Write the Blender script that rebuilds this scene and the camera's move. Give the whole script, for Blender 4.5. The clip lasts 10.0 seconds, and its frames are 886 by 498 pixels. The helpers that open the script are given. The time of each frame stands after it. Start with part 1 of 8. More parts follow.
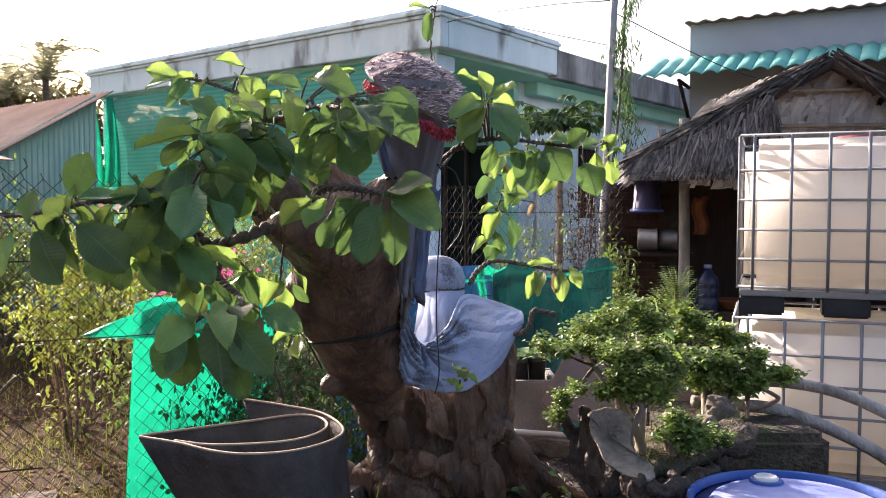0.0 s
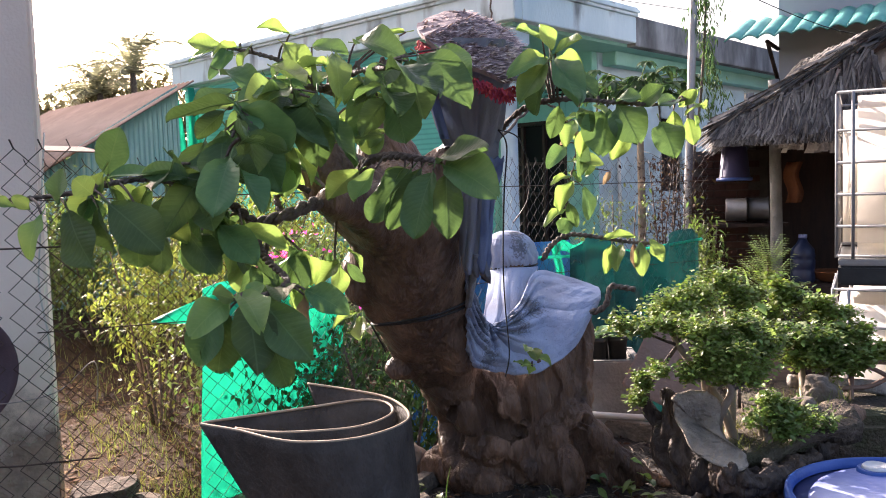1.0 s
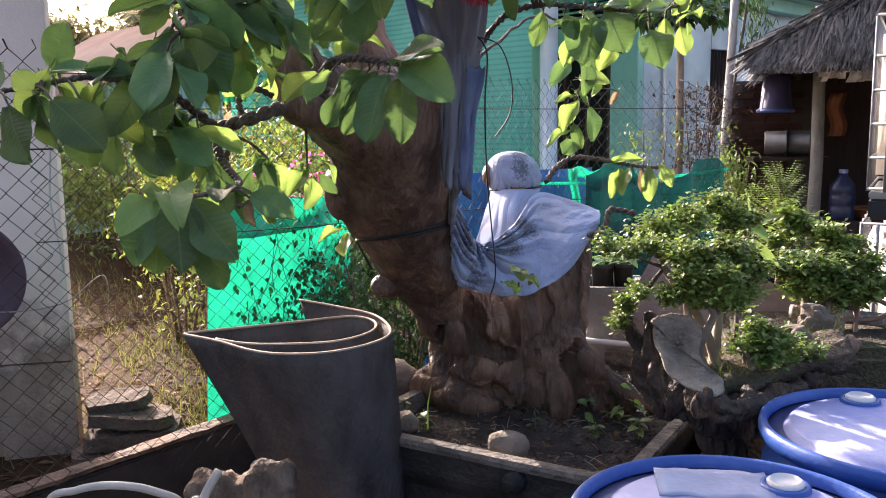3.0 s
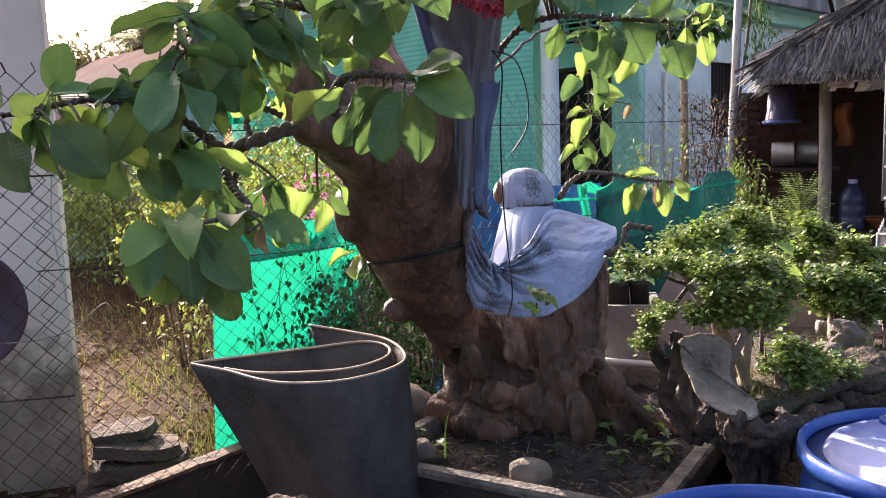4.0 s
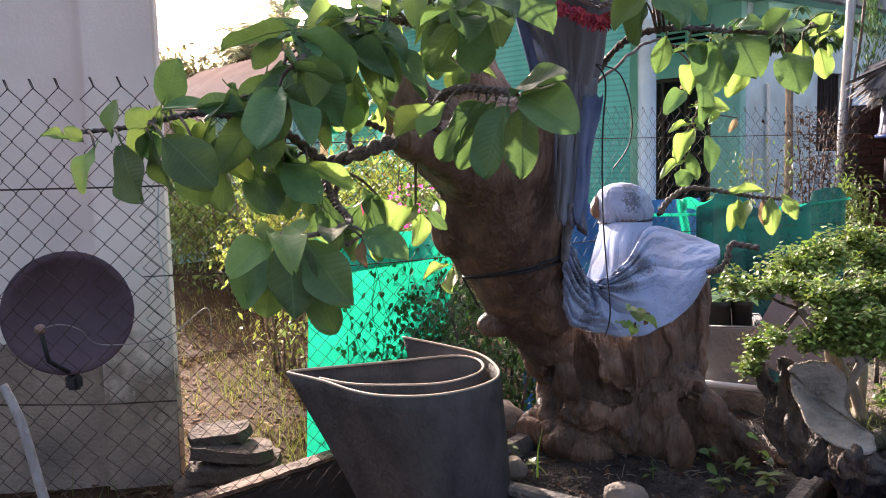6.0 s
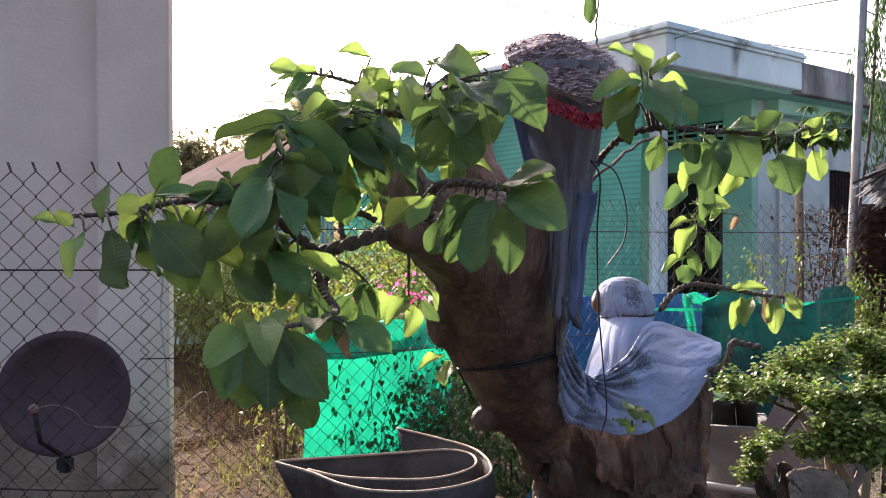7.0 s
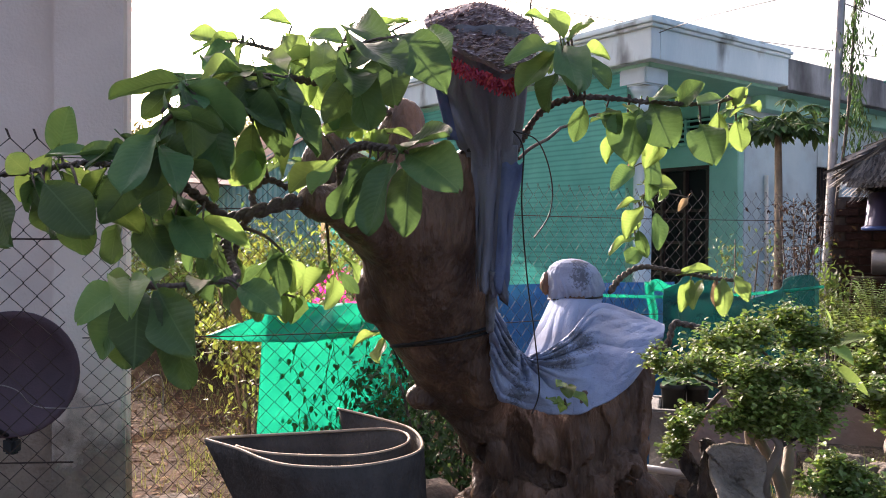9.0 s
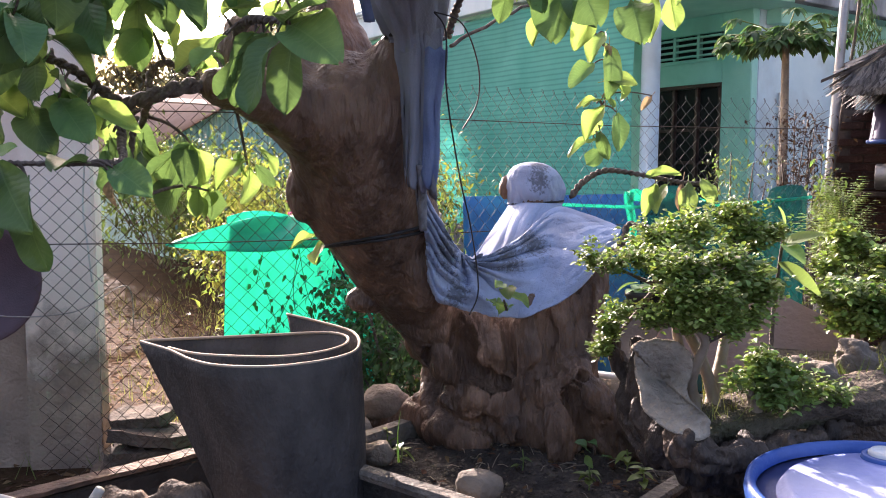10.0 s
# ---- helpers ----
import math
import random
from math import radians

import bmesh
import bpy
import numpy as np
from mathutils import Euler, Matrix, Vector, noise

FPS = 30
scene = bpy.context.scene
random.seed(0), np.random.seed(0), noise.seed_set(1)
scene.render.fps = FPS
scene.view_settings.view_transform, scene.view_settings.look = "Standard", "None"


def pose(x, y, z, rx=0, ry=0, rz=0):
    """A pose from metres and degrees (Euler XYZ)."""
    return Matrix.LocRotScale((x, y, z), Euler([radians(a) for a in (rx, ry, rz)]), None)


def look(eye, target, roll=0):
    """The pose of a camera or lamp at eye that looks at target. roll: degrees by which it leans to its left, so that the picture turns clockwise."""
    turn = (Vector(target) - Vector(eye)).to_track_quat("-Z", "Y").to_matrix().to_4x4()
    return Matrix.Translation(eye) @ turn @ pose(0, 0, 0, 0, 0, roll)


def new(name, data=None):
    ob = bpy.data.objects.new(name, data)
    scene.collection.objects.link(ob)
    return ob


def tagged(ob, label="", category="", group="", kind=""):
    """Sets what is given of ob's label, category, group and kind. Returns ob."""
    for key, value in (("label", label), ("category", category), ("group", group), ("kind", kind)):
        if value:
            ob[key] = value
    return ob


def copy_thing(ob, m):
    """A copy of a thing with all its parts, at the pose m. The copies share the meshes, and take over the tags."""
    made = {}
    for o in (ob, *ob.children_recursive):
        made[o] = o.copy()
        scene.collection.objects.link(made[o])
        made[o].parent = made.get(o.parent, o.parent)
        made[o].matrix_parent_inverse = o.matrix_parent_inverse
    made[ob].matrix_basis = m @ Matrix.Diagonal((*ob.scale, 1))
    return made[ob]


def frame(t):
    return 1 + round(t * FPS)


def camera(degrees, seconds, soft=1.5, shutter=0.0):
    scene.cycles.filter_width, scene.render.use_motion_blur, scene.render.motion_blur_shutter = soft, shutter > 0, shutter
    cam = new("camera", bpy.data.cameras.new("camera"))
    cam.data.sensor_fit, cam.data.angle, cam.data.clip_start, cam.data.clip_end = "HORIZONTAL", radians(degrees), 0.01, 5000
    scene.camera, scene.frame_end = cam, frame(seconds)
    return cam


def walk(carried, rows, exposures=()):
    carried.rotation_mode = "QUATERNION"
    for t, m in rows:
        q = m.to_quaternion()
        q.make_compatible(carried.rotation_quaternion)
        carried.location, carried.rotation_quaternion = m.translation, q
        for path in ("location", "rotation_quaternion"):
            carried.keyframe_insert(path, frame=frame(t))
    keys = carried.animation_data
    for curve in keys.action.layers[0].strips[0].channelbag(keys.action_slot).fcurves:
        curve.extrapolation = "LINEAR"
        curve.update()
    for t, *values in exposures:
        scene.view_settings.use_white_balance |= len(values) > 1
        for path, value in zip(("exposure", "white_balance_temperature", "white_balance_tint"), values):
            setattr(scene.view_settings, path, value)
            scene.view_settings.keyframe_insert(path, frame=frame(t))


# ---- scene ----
cam = camera(55.4, 10.0, soft=1.0)
PATH = [
    (0, (0.000, 0.000, 1.620), (0.0147, 1.9977, 1.5243), 0.10),
    (0.5, (0.048, 0.088, 1.605), (-0.0769, 2.0792, 1.4707), -0.52),
    (1, (0.047, 0.162, 1.595), (-0.1345, 2.1487, 1.4546), -1.79),
    (1.5, (0.110, 0.189, 1.565), (-0.1002, 2.1714, 1.4077), -0.88),
    (2, (0.198, 0.204, 1.544), (-0.0657, 2.1744, 1.3290), -0.15),
    (2.5, (0.232, 0.223, 1.536), (-0.0557, 2.1817, 1.2507), -0.43),
    (2.7, (0.231, 0.224, 1.535), (-0.0612, 2.1799, 1.2355), -0.54),
    (4, (0.173, 0.309, 1.534), (-0.1265, 2.2707, 1.2831), -1.96),
    (4.5, (0.177, 0.315, 1.524), (-0.1420, 2.2710, 1.2586), -1.83),
    (5, (0.175, 0.322, 1.512), (-0.1917, 2.2636, 1.2028), -1.88),
    (5.5, (0.152, 0.312, 1.530), (-0.2942, 2.2379, 1.2278), -1.54),
    (5.7, (0.149, 0.317, 1.535), (-0.3268, 2.2392, 1.2557), -1.53),
    (6.8, (0.164, 0.352, 1.564), (-0.3736, 2.2780, 1.5183), -0.62),
    (7, (0.195, 0.352, 1.555), (-0.3436, 2.2781, 1.5381), -0.02),
    (7.5, (0.318, 0.319, 1.552), (-0.2412, 2.2387, 1.5987), 0.91),
    (8, (0.365, 0.310, 1.552), (-0.2104, 2.2245, 1.6285), 0.76),
    (8.5, (0.356, 0.353, 1.518), (-0.2136, 2.2697, 1.5686), 1.08),
    (9, (0.355, 0.427, 1.495), (-0.1770, 2.3551, 1.4729), 0.40),
    (9.5, (0.436, 0.498, 1.439), (-0.0933, 2.4234, 1.3307), 0.41),
    (10, (0.543, 0.567, 1.418), (-0.0312, 2.4731, 1.2216), 0.15),
]
EXPOSURES = [(t, e, 6350, k + 5) for t, e, k in ((0.0, 1.60, 16), (1.0, 1.74, 18), (1.5, 1.79, 18), (2.0, 1.83, 19), (2.5, 1.84, 19), (4.0, 1.78, 19), (5.0, 1.76, 19), (5.7, 1.95, 19), (6.8, 1.6, 18), (7.5, 1.25, 18), (8.5, 1.05, 18), (9.2, 1.7, 20), (9.6, 1.98, 20), (10.0, 2.0, 21))]
walk(cam, [(t, look(eye, target, roll)) for t, eye, target, roll in PATH], EXPOSURES)

# ---- light ----
SUN_ELEV, SUN_AZ = 22.0, -39.0      # degrees; azimuth from +y towards +x
world = bpy.data.worlds.new("sky")
scene.world = world
world.use_nodes = True
wn = world.node_tree
sky = wn.nodes.new("ShaderNodeTexSky")
sky.sky_type = "NISHITA"
sky.sun_disc = False
sky.sun_elevation, sky.sun_rotation = radians(SUN_ELEV), radians(SUN_AZ)
sky.air_density, sky.dust_density, sky.ozone_density = 1.0, 8.0, 1.2
wn.links.new(sky.outputs[0], wn.nodes["Background"].inputs[0])
wn.nodes["Background"].inputs[1].default_value = 0.15
sun_data = bpy.data.lights.new("sun", "SUN")
sun_data.energy, sun_data.angle, sun_data.color = 5.0, radians(0.6), (1.0, 0.91, 0.79)
sun = new("sun", sun_data)
sd = Vector((math.sin(radians(SUN_AZ)) * math.cos(radians(SUN_ELEV)), math.cos(radians(SUN_AZ)) * math.cos(radians(SUN_ELEV)), math.sin(radians(SUN_ELEV))))
sun.matrix_world = look(sd * 30, (0, 0, 0))

# ---- materials ----
def material(name, c1, c2, scale=6.0, rough=0.7, bump=0.3, fine=60.0, c3=None, stain_scale=1.3, stain=0.5, metal=0.0,
             translucent=0.0, alpha=1.0, vary=0.0, stretch=(1, 1, 1), spec=0.4, island=False, stain_at=(0.48, 0.66)):
    """Two-scale surface: mottling c1..c2, larger stains of c3, fine relief."""
    m = bpy.data.materials.new(name)
    m.use_nodes = True
    nt = m.node_tree
    N, L = nt.nodes, nt.links
    bsdf = N["Principled BSDF"]
    tc = N.new("ShaderNodeTexCoord")
    mp = N.new("ShaderNodeMapping")
    mp.inputs["Scale"].default_value = stretch
    L.new(tc.outputs["Object"], mp.inputs["Vector"])
    n1 = N.new("ShaderNodeTexNoise")
    n1.inputs["Scale"].default_value, n1.inputs["Detail"].default_value, n1.inputs["Roughness"].default_value = scale, 6, 0.62
    L.new(mp.outputs[0], n1.inputs["Vector"])
    ramp = N.new("ShaderNodeValToRGB")
    ramp.color_ramp.elements[0].position, ramp.color_ramp.elements[1].position = 0.32, 0.68
    ramp.color_ramp.elements[0].color, ramp.color_ramp.elements[1].color = (*c1, 1), (*c2, 1)
    L.new(n1.outputs["Fac"], ramp.inputs["Fac"])
    col = ramp.outputs["Color"]
    if c3:
        n2 = N.new("ShaderNodeTexNoise")
        n2.inputs["Scale"].default_value, n2.inputs["Detail"].default_value = stain_scale, 5
        L.new(mp.outputs[0], n2.inputs["Vector"])
        mr = N.new("ShaderNodeMapRange")
        mr.inputs["From Min"].default_value, mr.inputs["From Max"].default_value = stain_at
        mr.inputs["To Max"].default_value = stain
        L.new(n2.outputs["Fac"], mr.inputs["Value"])
        mx = N.new("ShaderNodeMixRGB")
        L.new(mr.outputs[0], mx.inputs["Fac"])
        L.new(col, mx.inputs["Color1"])
        mx.inputs["Color2"].default_value = (*c3, 1)
        col = mx.outputs["Color"]
    if vary:
        if island:
            info = N.new("ShaderNodeNewGeometry")
            rnd = info.outputs["Random Per Island"]
        else:
            info = N.new("ShaderNodeObjectInfo")
            rnd = info.outputs["Random"]
        hs = N.new("ShaderNodeHueSaturation")
        vr = N.new("ShaderNodeMapRange")
        vr.inputs["To Min"].default_value, vr.inputs["To Max"].default_value = 1 - vary, 1 + vary
        L.new(rnd, vr.inputs["Value"])
        L.new(vr.outputs[0], hs.inputs["Value"])
        hr = N.new("ShaderNodeMapRange")
        hr.inputs["To Min"].default_value, hr.inputs["To Max"].default_value = 0.5 - vary * 0.05, 0.5 + vary * 0.05
        L.new(rnd, hr.inputs["Value"])
        L.new(hr.outputs[0], hs.inputs["Hue"])
        L.new(col, hs.inputs["Color"])
        col = hs.outputs["Color"]
    L.new(col, bsdf.inputs["Base Color"])
    rr = N.new("ShaderNodeMapRange")
    rr.inputs["To Min"].default_value, rr.inputs["To Max"].default_value = max(0.03, rough - 0.12), min(1, rough + 0.12)
    L.new(n1.outputs["Fac"], rr.inputs["Value"])
    L.new(rr.outputs[0], bsdf.inputs["Roughness"])
    bsdf.inputs["Metallic"].default_value = metal
    bsdf.inputs["Specular IOR Level"].default_value = spec
    if bump:
        n3 = N.new("ShaderNodeTexNoise")
        n3.inputs["Scale"].default_value, n3.inputs["Detail"].default_value = fine, 4
        L.new(mp.outputs[0], n3.inputs["Vector"])
        ad = N.new("ShaderNodeMath")
        L.new(n1.outputs["Fac"], ad.inputs[0])
        L.new(n3.outputs["Fac"], ad.inputs[1])
        bp = N.new("ShaderNodeBump")
        bp.inputs["Strength"].default_value, bp.inputs["Distance"].default_value = bump, 0.02
        L.new(ad.outputs[0], bp.inputs["Height"])
        L.new(bp.outputs[0], bsdf.inputs["Normal"])
    out = N["Material Output"]
    surf = bsdf.outputs[0]
    if translucent:
        tr = N.new("ShaderNodeBsdfTranslucent")
        br = N.new("ShaderNodeHueSaturation")
        br.inputs["Saturation"].default_value, br.inputs["Value"].default_value = 1.1, 2.3
        L.new(col, br.inputs["Color"])
        L.new(br.outputs[0], tr.inputs["Color"])
        ms = N.new("ShaderNodeMixShader")
        ms.inputs[0].default_value = translucent
        L.new(surf, ms.inputs[1])
        L.new(tr.outputs[0], ms.inputs[2])
        surf = ms.outputs[0]
    if alpha < 1:
        tp = N.new("ShaderNodeBsdfTransparent")
        ms = N.new("ShaderNodeMixShader")
        ms.inputs[0].default_value = alpha
        L.new(tp.outputs[0], ms.inputs[1])
        L.new(surf, ms.inputs[2])
        surf = ms.outputs[0]
    L.new(surf, out.inputs["Surface"])
    return m


M = {}
# tray soil: pale brown patches (c3) paint dapples of sun
M["soil"] = material("dark_soil_sun_dapples", (0.016, 0.013, 0.010), (0.065, 0.05, 0.038), 14, 0.95, 1.0, 90, (0.19, 0.14, 0.10), 3.2, 0.7, stain_at=(0.58, 0.74))
M["bed_soil"] = material("brown_planter_soil", (0.04, 0.03, 0.02), (0.15, 0.112, 0.078), 22, 0.95, 1.0, 90, (0.06, 0.072, 0.024), 7, 0.7)
M["dirt"] = material("yard_dirt", (0.036, 0.020, 0.010), (0.072, 0.041, 0.021), 4, 0.95, 1.0, 45, (0.028, 0.016, 0.010), 1.3, 0.8, spec=0.05)
M["bark"] = material("smooth_brown_bark", (0.074, 0.041, 0.025), (0.245, 0.142, 0.086), 15, 0.55, 0.9, 70, (0.045, 0.027, 0.018), 6.0, 0.85, stretch=(1, 1, 0.3), spec=0.5, stain_at=(0.48, 0.66))
M["twig"] = material("twig_bark", (0.055, 0.041, 0.033), (0.19, 0.145, 0.112), 20, 0.8, 0.8, 90)


def leaf_material(name, c1, c2, back, through_light, rough):
    """Blade with a paler midrib and slanting side veins; light shines through it."""
    m = material(name, c1, c2, 14, rough, 0.0, vary=0.45, spec=0.25)
    N, L = m.node_tree.nodes, m.node_tree.links
    bsdf = N["Principled BSDF"]
    col = bsdf.inputs["Base Color"].links[0].from_socket
    tc = N.new("ShaderNodeTexCoord")
    xyz = N.new("ShaderNodeSeparateXYZ")
    L.new(tc.outputs["Object"], xyz.inputs[0])

    def calc(op, a, b):
        n = N.new("ShaderNodeMath")
        n.operation = op
        for k, v in enumerate((a, b)):
            if isinstance(v, (int, float)):
                n.inputs[k].default_value = v
            elif v is not None:
                L.new(v, n.inputs[k])
        return n.outputs[0]

    ax = calc("ABSOLUTE", xyz.outputs[0], None)
    side = calc("PINGPONG", calc("SUBTRACT", xyz.outputs[1], calc("MULTIPLY", ax, 0.75)), 0.005)
    vein = calc("LESS_THAN", side, 0.0008)
    rib = calc("LESS_THAN", ax, 0.0011)
    mark = calc("MULTIPLY", calc("MAXIMUM", calc("MULTIPLY", vein, 0.4), rib), 0.22)
    mx = N.new("ShaderNodeMixRGB")
    L.new(mark, mx.inputs["Fac"])
    L.new(col, mx.inputs["Color1"])
    mx.inputs["Color2"].default_value = (c2[0] * 2.2, c2[1] * 1.9, c2[2] * 2.2, 1)
    L.new(mx.outputs[0], bsdf.inputs["Base Color"])
    bp = N.new("ShaderNodeBump")
    bp.inputs["Strength"].default_value, bp.inputs["Distance"].default_value = 0.2, 0.002
    L.new(calc("MINIMUM", calc("MULTIPLY", side, 250.0), calc("MULTIPLY", ax, 300.0)), bp.inputs["Height"])
    L.new(bp.outputs[0], bsdf.inputs["Normal"])
    tr = N.new("ShaderNodeBsdfTranslucent")
    tr.inputs["Color"].default_value = (*back, 1)
    ms = N.new("ShaderNodeMixShader")
    ms.inputs[0].default_value = through_light
    L.new(bsdf.outputs[0], ms.inputs[1])
    L.new(tr.outputs[0], ms.inputs[2])
    L.new(ms.outputs[0], N["Material Output"].inputs["Surface"])
    return m


M["leaf"] = leaf_material("broad_leaf", (0.046, 0.097, 0.034), (0.104, 0.176, 0.062), (0.24, 0.42, 0.10), 0.17, 0.46)
M["leaf_young"] = leaf_material("young_leaf", (0.105, 0.18, 0.05), (0.185, 0.265, 0.085), (0.40, 0.58, 0.12), 0.33, 0.5)
M["leaf_dry"] = material("dry_leaf", (0.15, 0.105, 0.06), (0.28, 0.20, 0.12), 12, 0.8, 0.3, 40, translucent=0.25, vary=0.2)
M["leaf_small"] = material("small_leaf", (0.062, 0.108, 0.028), (0.225, 0.285, 0.065), 3, 0.5, 0.0, translucent=0.2, vary=0.5, island=True)
M["leaf_hedge"] = material("hedge_leaf", (0.055, 0.092, 0.024), (0.14, 0.175, 0.045), 2, 0.6, 0.0, translucent=0.22, vary=0.55, island=True)
M["leaf_yellow"] = material("yellow_green_leaf", (0.095, 0.13, 0.028), (0.21, 0.23, 0.052), 2, 0.6, 0.0, translucent=0.25, vary=0.6, island=True)
M["leaf_far"] = material("dusty_tree_leaf", (0.075, 0.072, 0.034), (0.20, 0.165, 0.075), 0.5, 0.7, 0.0, translucent=0.18, vary=0.5, island=True)
# palm fronds: distance haze is mixed into this pale colour
M["palm"] = material("hazy_palm_leaf", (0.17, 0.165, 0.10), (0.29, 0.28, 0.185), 2, 0.7, 0.0, translucent=0.4, vary=0.4, island=True)
M["flower"] = material("pink_flower", (0.65, 0.06, 0.26), (0.8, 0.18, 0.40), 8, 0.6, 0.0, translucent=0.3, vary=0.25, island=True)


def cloth_material():
    """Faded cotton with black mould specks gathered in patches."""
    m = material("pale_blue_cotton", (0.27, 0.32, 0.45), (0.36, 0.42, 0.55), 5, 0.92, 0.35, 260, (0.22, 0.24, 0.30), 6.0, 0.7)
    N, L = m.node_tree.nodes, m.node_tree.links
    bsdf = N["Principled BSDF"]
    col = bsdf.inputs["Base Color"].links[0].from_socket
    tc = N.new("ShaderNodeTexCoord")
    sp = N.new("ShaderNodeTexNoise")
    sp.inputs["Scale"].default_value, sp.inputs["Detail"].default_value, sp.inputs["Roughness"].default_value = 90, 6, 0.7
    L.new(tc.outputs["Object"], sp.inputs["Vector"])
    total = None
    for c, r in (((0.08, 3.02, 1.20), 0.085), ((0.05, 3.30, 1.375), 0.06), ((0.035, 3.36, 1.415), 0.05), ((-0.07, 2.66, 1.20), 0.09), ((0.02, 2.90, 1.165), 0.09), ((-0.05, 2.68, 1.08), 0.06)):
        d = N.new("ShaderNodeVectorMath")
        d.operation = "DISTANCE"
        L.new(tc.outputs["Object"], d.inputs[0])
        d.inputs[1].default_value = c
        k = N.new("ShaderNodeMapRange")
        k.inputs["From Min"].default_value, k.inputs["From Max"].default_value = r, 0.0
        k.inputs["To Max"].default_value = 0.37
        L.new(d.outputs["Value"], k.inputs["Value"])
        if total is None:
            total = k.outputs[0]
        else:
            s = N.new("ShaderNodeMath")
            L.new(total, s.inputs[0])
            L.new(k.outputs[0], s.inputs[1])
            total = s.outputs[0]
    s = N.new("ShaderNodeMath")
    L.new(total, s.inputs[0])
    L.new(sp.outputs["Fac"], s.inputs[1])
    k = N.new("ShaderNodeMapRange")
    k.inputs["From Min"].default_value, k.inputs["From Max"].default_value = 0.60, 0.74
    k.inputs["To Max"].default_value = 0.72
    L.new(s.outputs[0], k.inputs["Value"])
    mx = N.new("ShaderNodeMixRGB")
    L.new(k.outputs[0], mx.inputs["Fac"])
    L.new(col, mx.inputs["Color1"])
    mx.inputs["Color2"].default_value = (0.06, 0.06, 0.058, 1)
    L.new(mx.outputs[0], bsdf.inputs["Base Color"])
    return m


M["cloth"] = cloth_material()
M["cloth_dirty"] = material("mouldy_cotton", (0.10, 0.10, 0.10), (0.30, 0.31, 0.34), 30, 0.95, 0.2, 200)
M["cloth_grey"] = material("grey_cotton", (0.19, 0.20, 0.235), (0.31, 0.325, 0.37), 5, 0.9, 0.25, 220, (0.13, 0.14, 0.165), 2.5, 0.6)
M["cloth_navy"] = material("blue_denim_strip", (0.09, 0.13, 0.25), (0.21, 0.26, 0.39), 6, 0.9, 0.25, 220)
M["thatchmat"] = material("woven_straw_mat", (0.42, 0.31, 0.32), (0.84, 0.68, 0.60), 40, 0.9, 0.3, 80, vary=0.6, island=True)
M["redyarn"] = material("dark_red_fringe", (0.36, 0.03, 0.05), (0.55, 0.07, 0.09), 20, 0.9, 0.3, 80, vary=0.3, island=True)
M["black_sheet"] = material("black_plastic_sheet", (0.034, 0.029, 0.025), (0.09, 0.077, 0.066), 10, 0.75, 0.5, 90, (0.15, 0.125, 0.105), 3.0, 0.65, spec=0.25, stretch=(1, 1, 0.6))
# tan edge of the black sheet: the light it catches is painted on
M["cut_edge"] = material("sunlit_cut_edge", (0.38, 0.28, 0.19), (0.5, 0.38, 0.27), 20, 0.8, 0.2, 60)
# rim tan paints the sunlit top edge; the tray body's near-black its shaded sides
M["tray_rim"] = material("sunlit_tan_tray_rim", (0.10, 0.085, 0.068), (0.25, 0.205, 0.155), 14, 0.85, 0.7, 60, (0.05, 0.043, 0.036), 6, 0.7)
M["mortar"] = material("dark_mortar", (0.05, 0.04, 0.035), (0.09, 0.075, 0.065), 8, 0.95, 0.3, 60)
M["tray"] = material("shade_dark_cement_tray", (0.012, 0.011, 0.010), (0.035, 0.031, 0.027), 9, 0.75, 0.5, 60, (0.075, 0.063, 0.05), 4.5, 0.5)
M["stone"] = material("grey_beige_stone", (0.23, 0.185, 0.13), (0.42, 0.345, 0.255), 12, 0.9, 0.9, 60, (0.09, 0.075, 0.06), 7, 0.65)
M["driftwood_brown"] = material("brown_driftwood", (0.08, 0.055, 0.036), (0.28, 0.195, 0.13), 18, 0.85, 1.0, 60, (0.03, 0.022, 0.016), 8, 0.7, stretch=(1, 1, 0.4), spec=0.2)
M["slab"] = material("brown_stone_slab", (0.075, 0.056, 0.041), (0.18, 0.135, 0.10), 10, 0.9, 0.8, 60, (0.05, 0.04, 0.032), 5, 0.6, spec=0.1)
M["clod"] = material("soil_clod", (0.03, 0.024, 0.018), (0.13, 0.10, 0.075), 5, 0.95, 0, vary=0.6, island=True)
# the orange-tan patches (c3) are sunlit spots put into the wood's colour
M["driftwood"] = material("black_driftwood_sunlit_tan", (0.026, 0.019, 0.014), (0.115, 0.082, 0.059), 14, 0.65, 1.0, 60, (0.30, 0.185, 0.115), 8, 0.8, stretch=(1, 1, 0.4), spec=0.3, stain_at=(0.53, 0.66))
M["concrete"] = material("weathered_concrete", (0.18, 0.175, 0.16), (0.29, 0.28, 0.26), 4, 0.9, 0.4, 60, (0.09, 0.085, 0.075), 1.6, 0.75)
M["render_wall"] = material("grey_render_wall", (0.76, 0.615, 0.50), (0.86, 0.715, 0.595), 2.2, 0.9, 0.22, 70, (0.48, 0.39, 0.32), 1.1, 0.6)
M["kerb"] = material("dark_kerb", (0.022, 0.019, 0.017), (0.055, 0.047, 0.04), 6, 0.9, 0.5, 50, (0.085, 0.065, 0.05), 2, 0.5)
# capping strip: lighter orange-brown paints the light along the kerb's upper edge
M["kerbtop"] = material("sunlit_brown_kerb_top", (0.11, 0.066, 0.044), (0.25, 0.155, 0.10), 16, 0.9, 0.7, 60, (0.035, 0.028, 0.024), 6, 0.7)
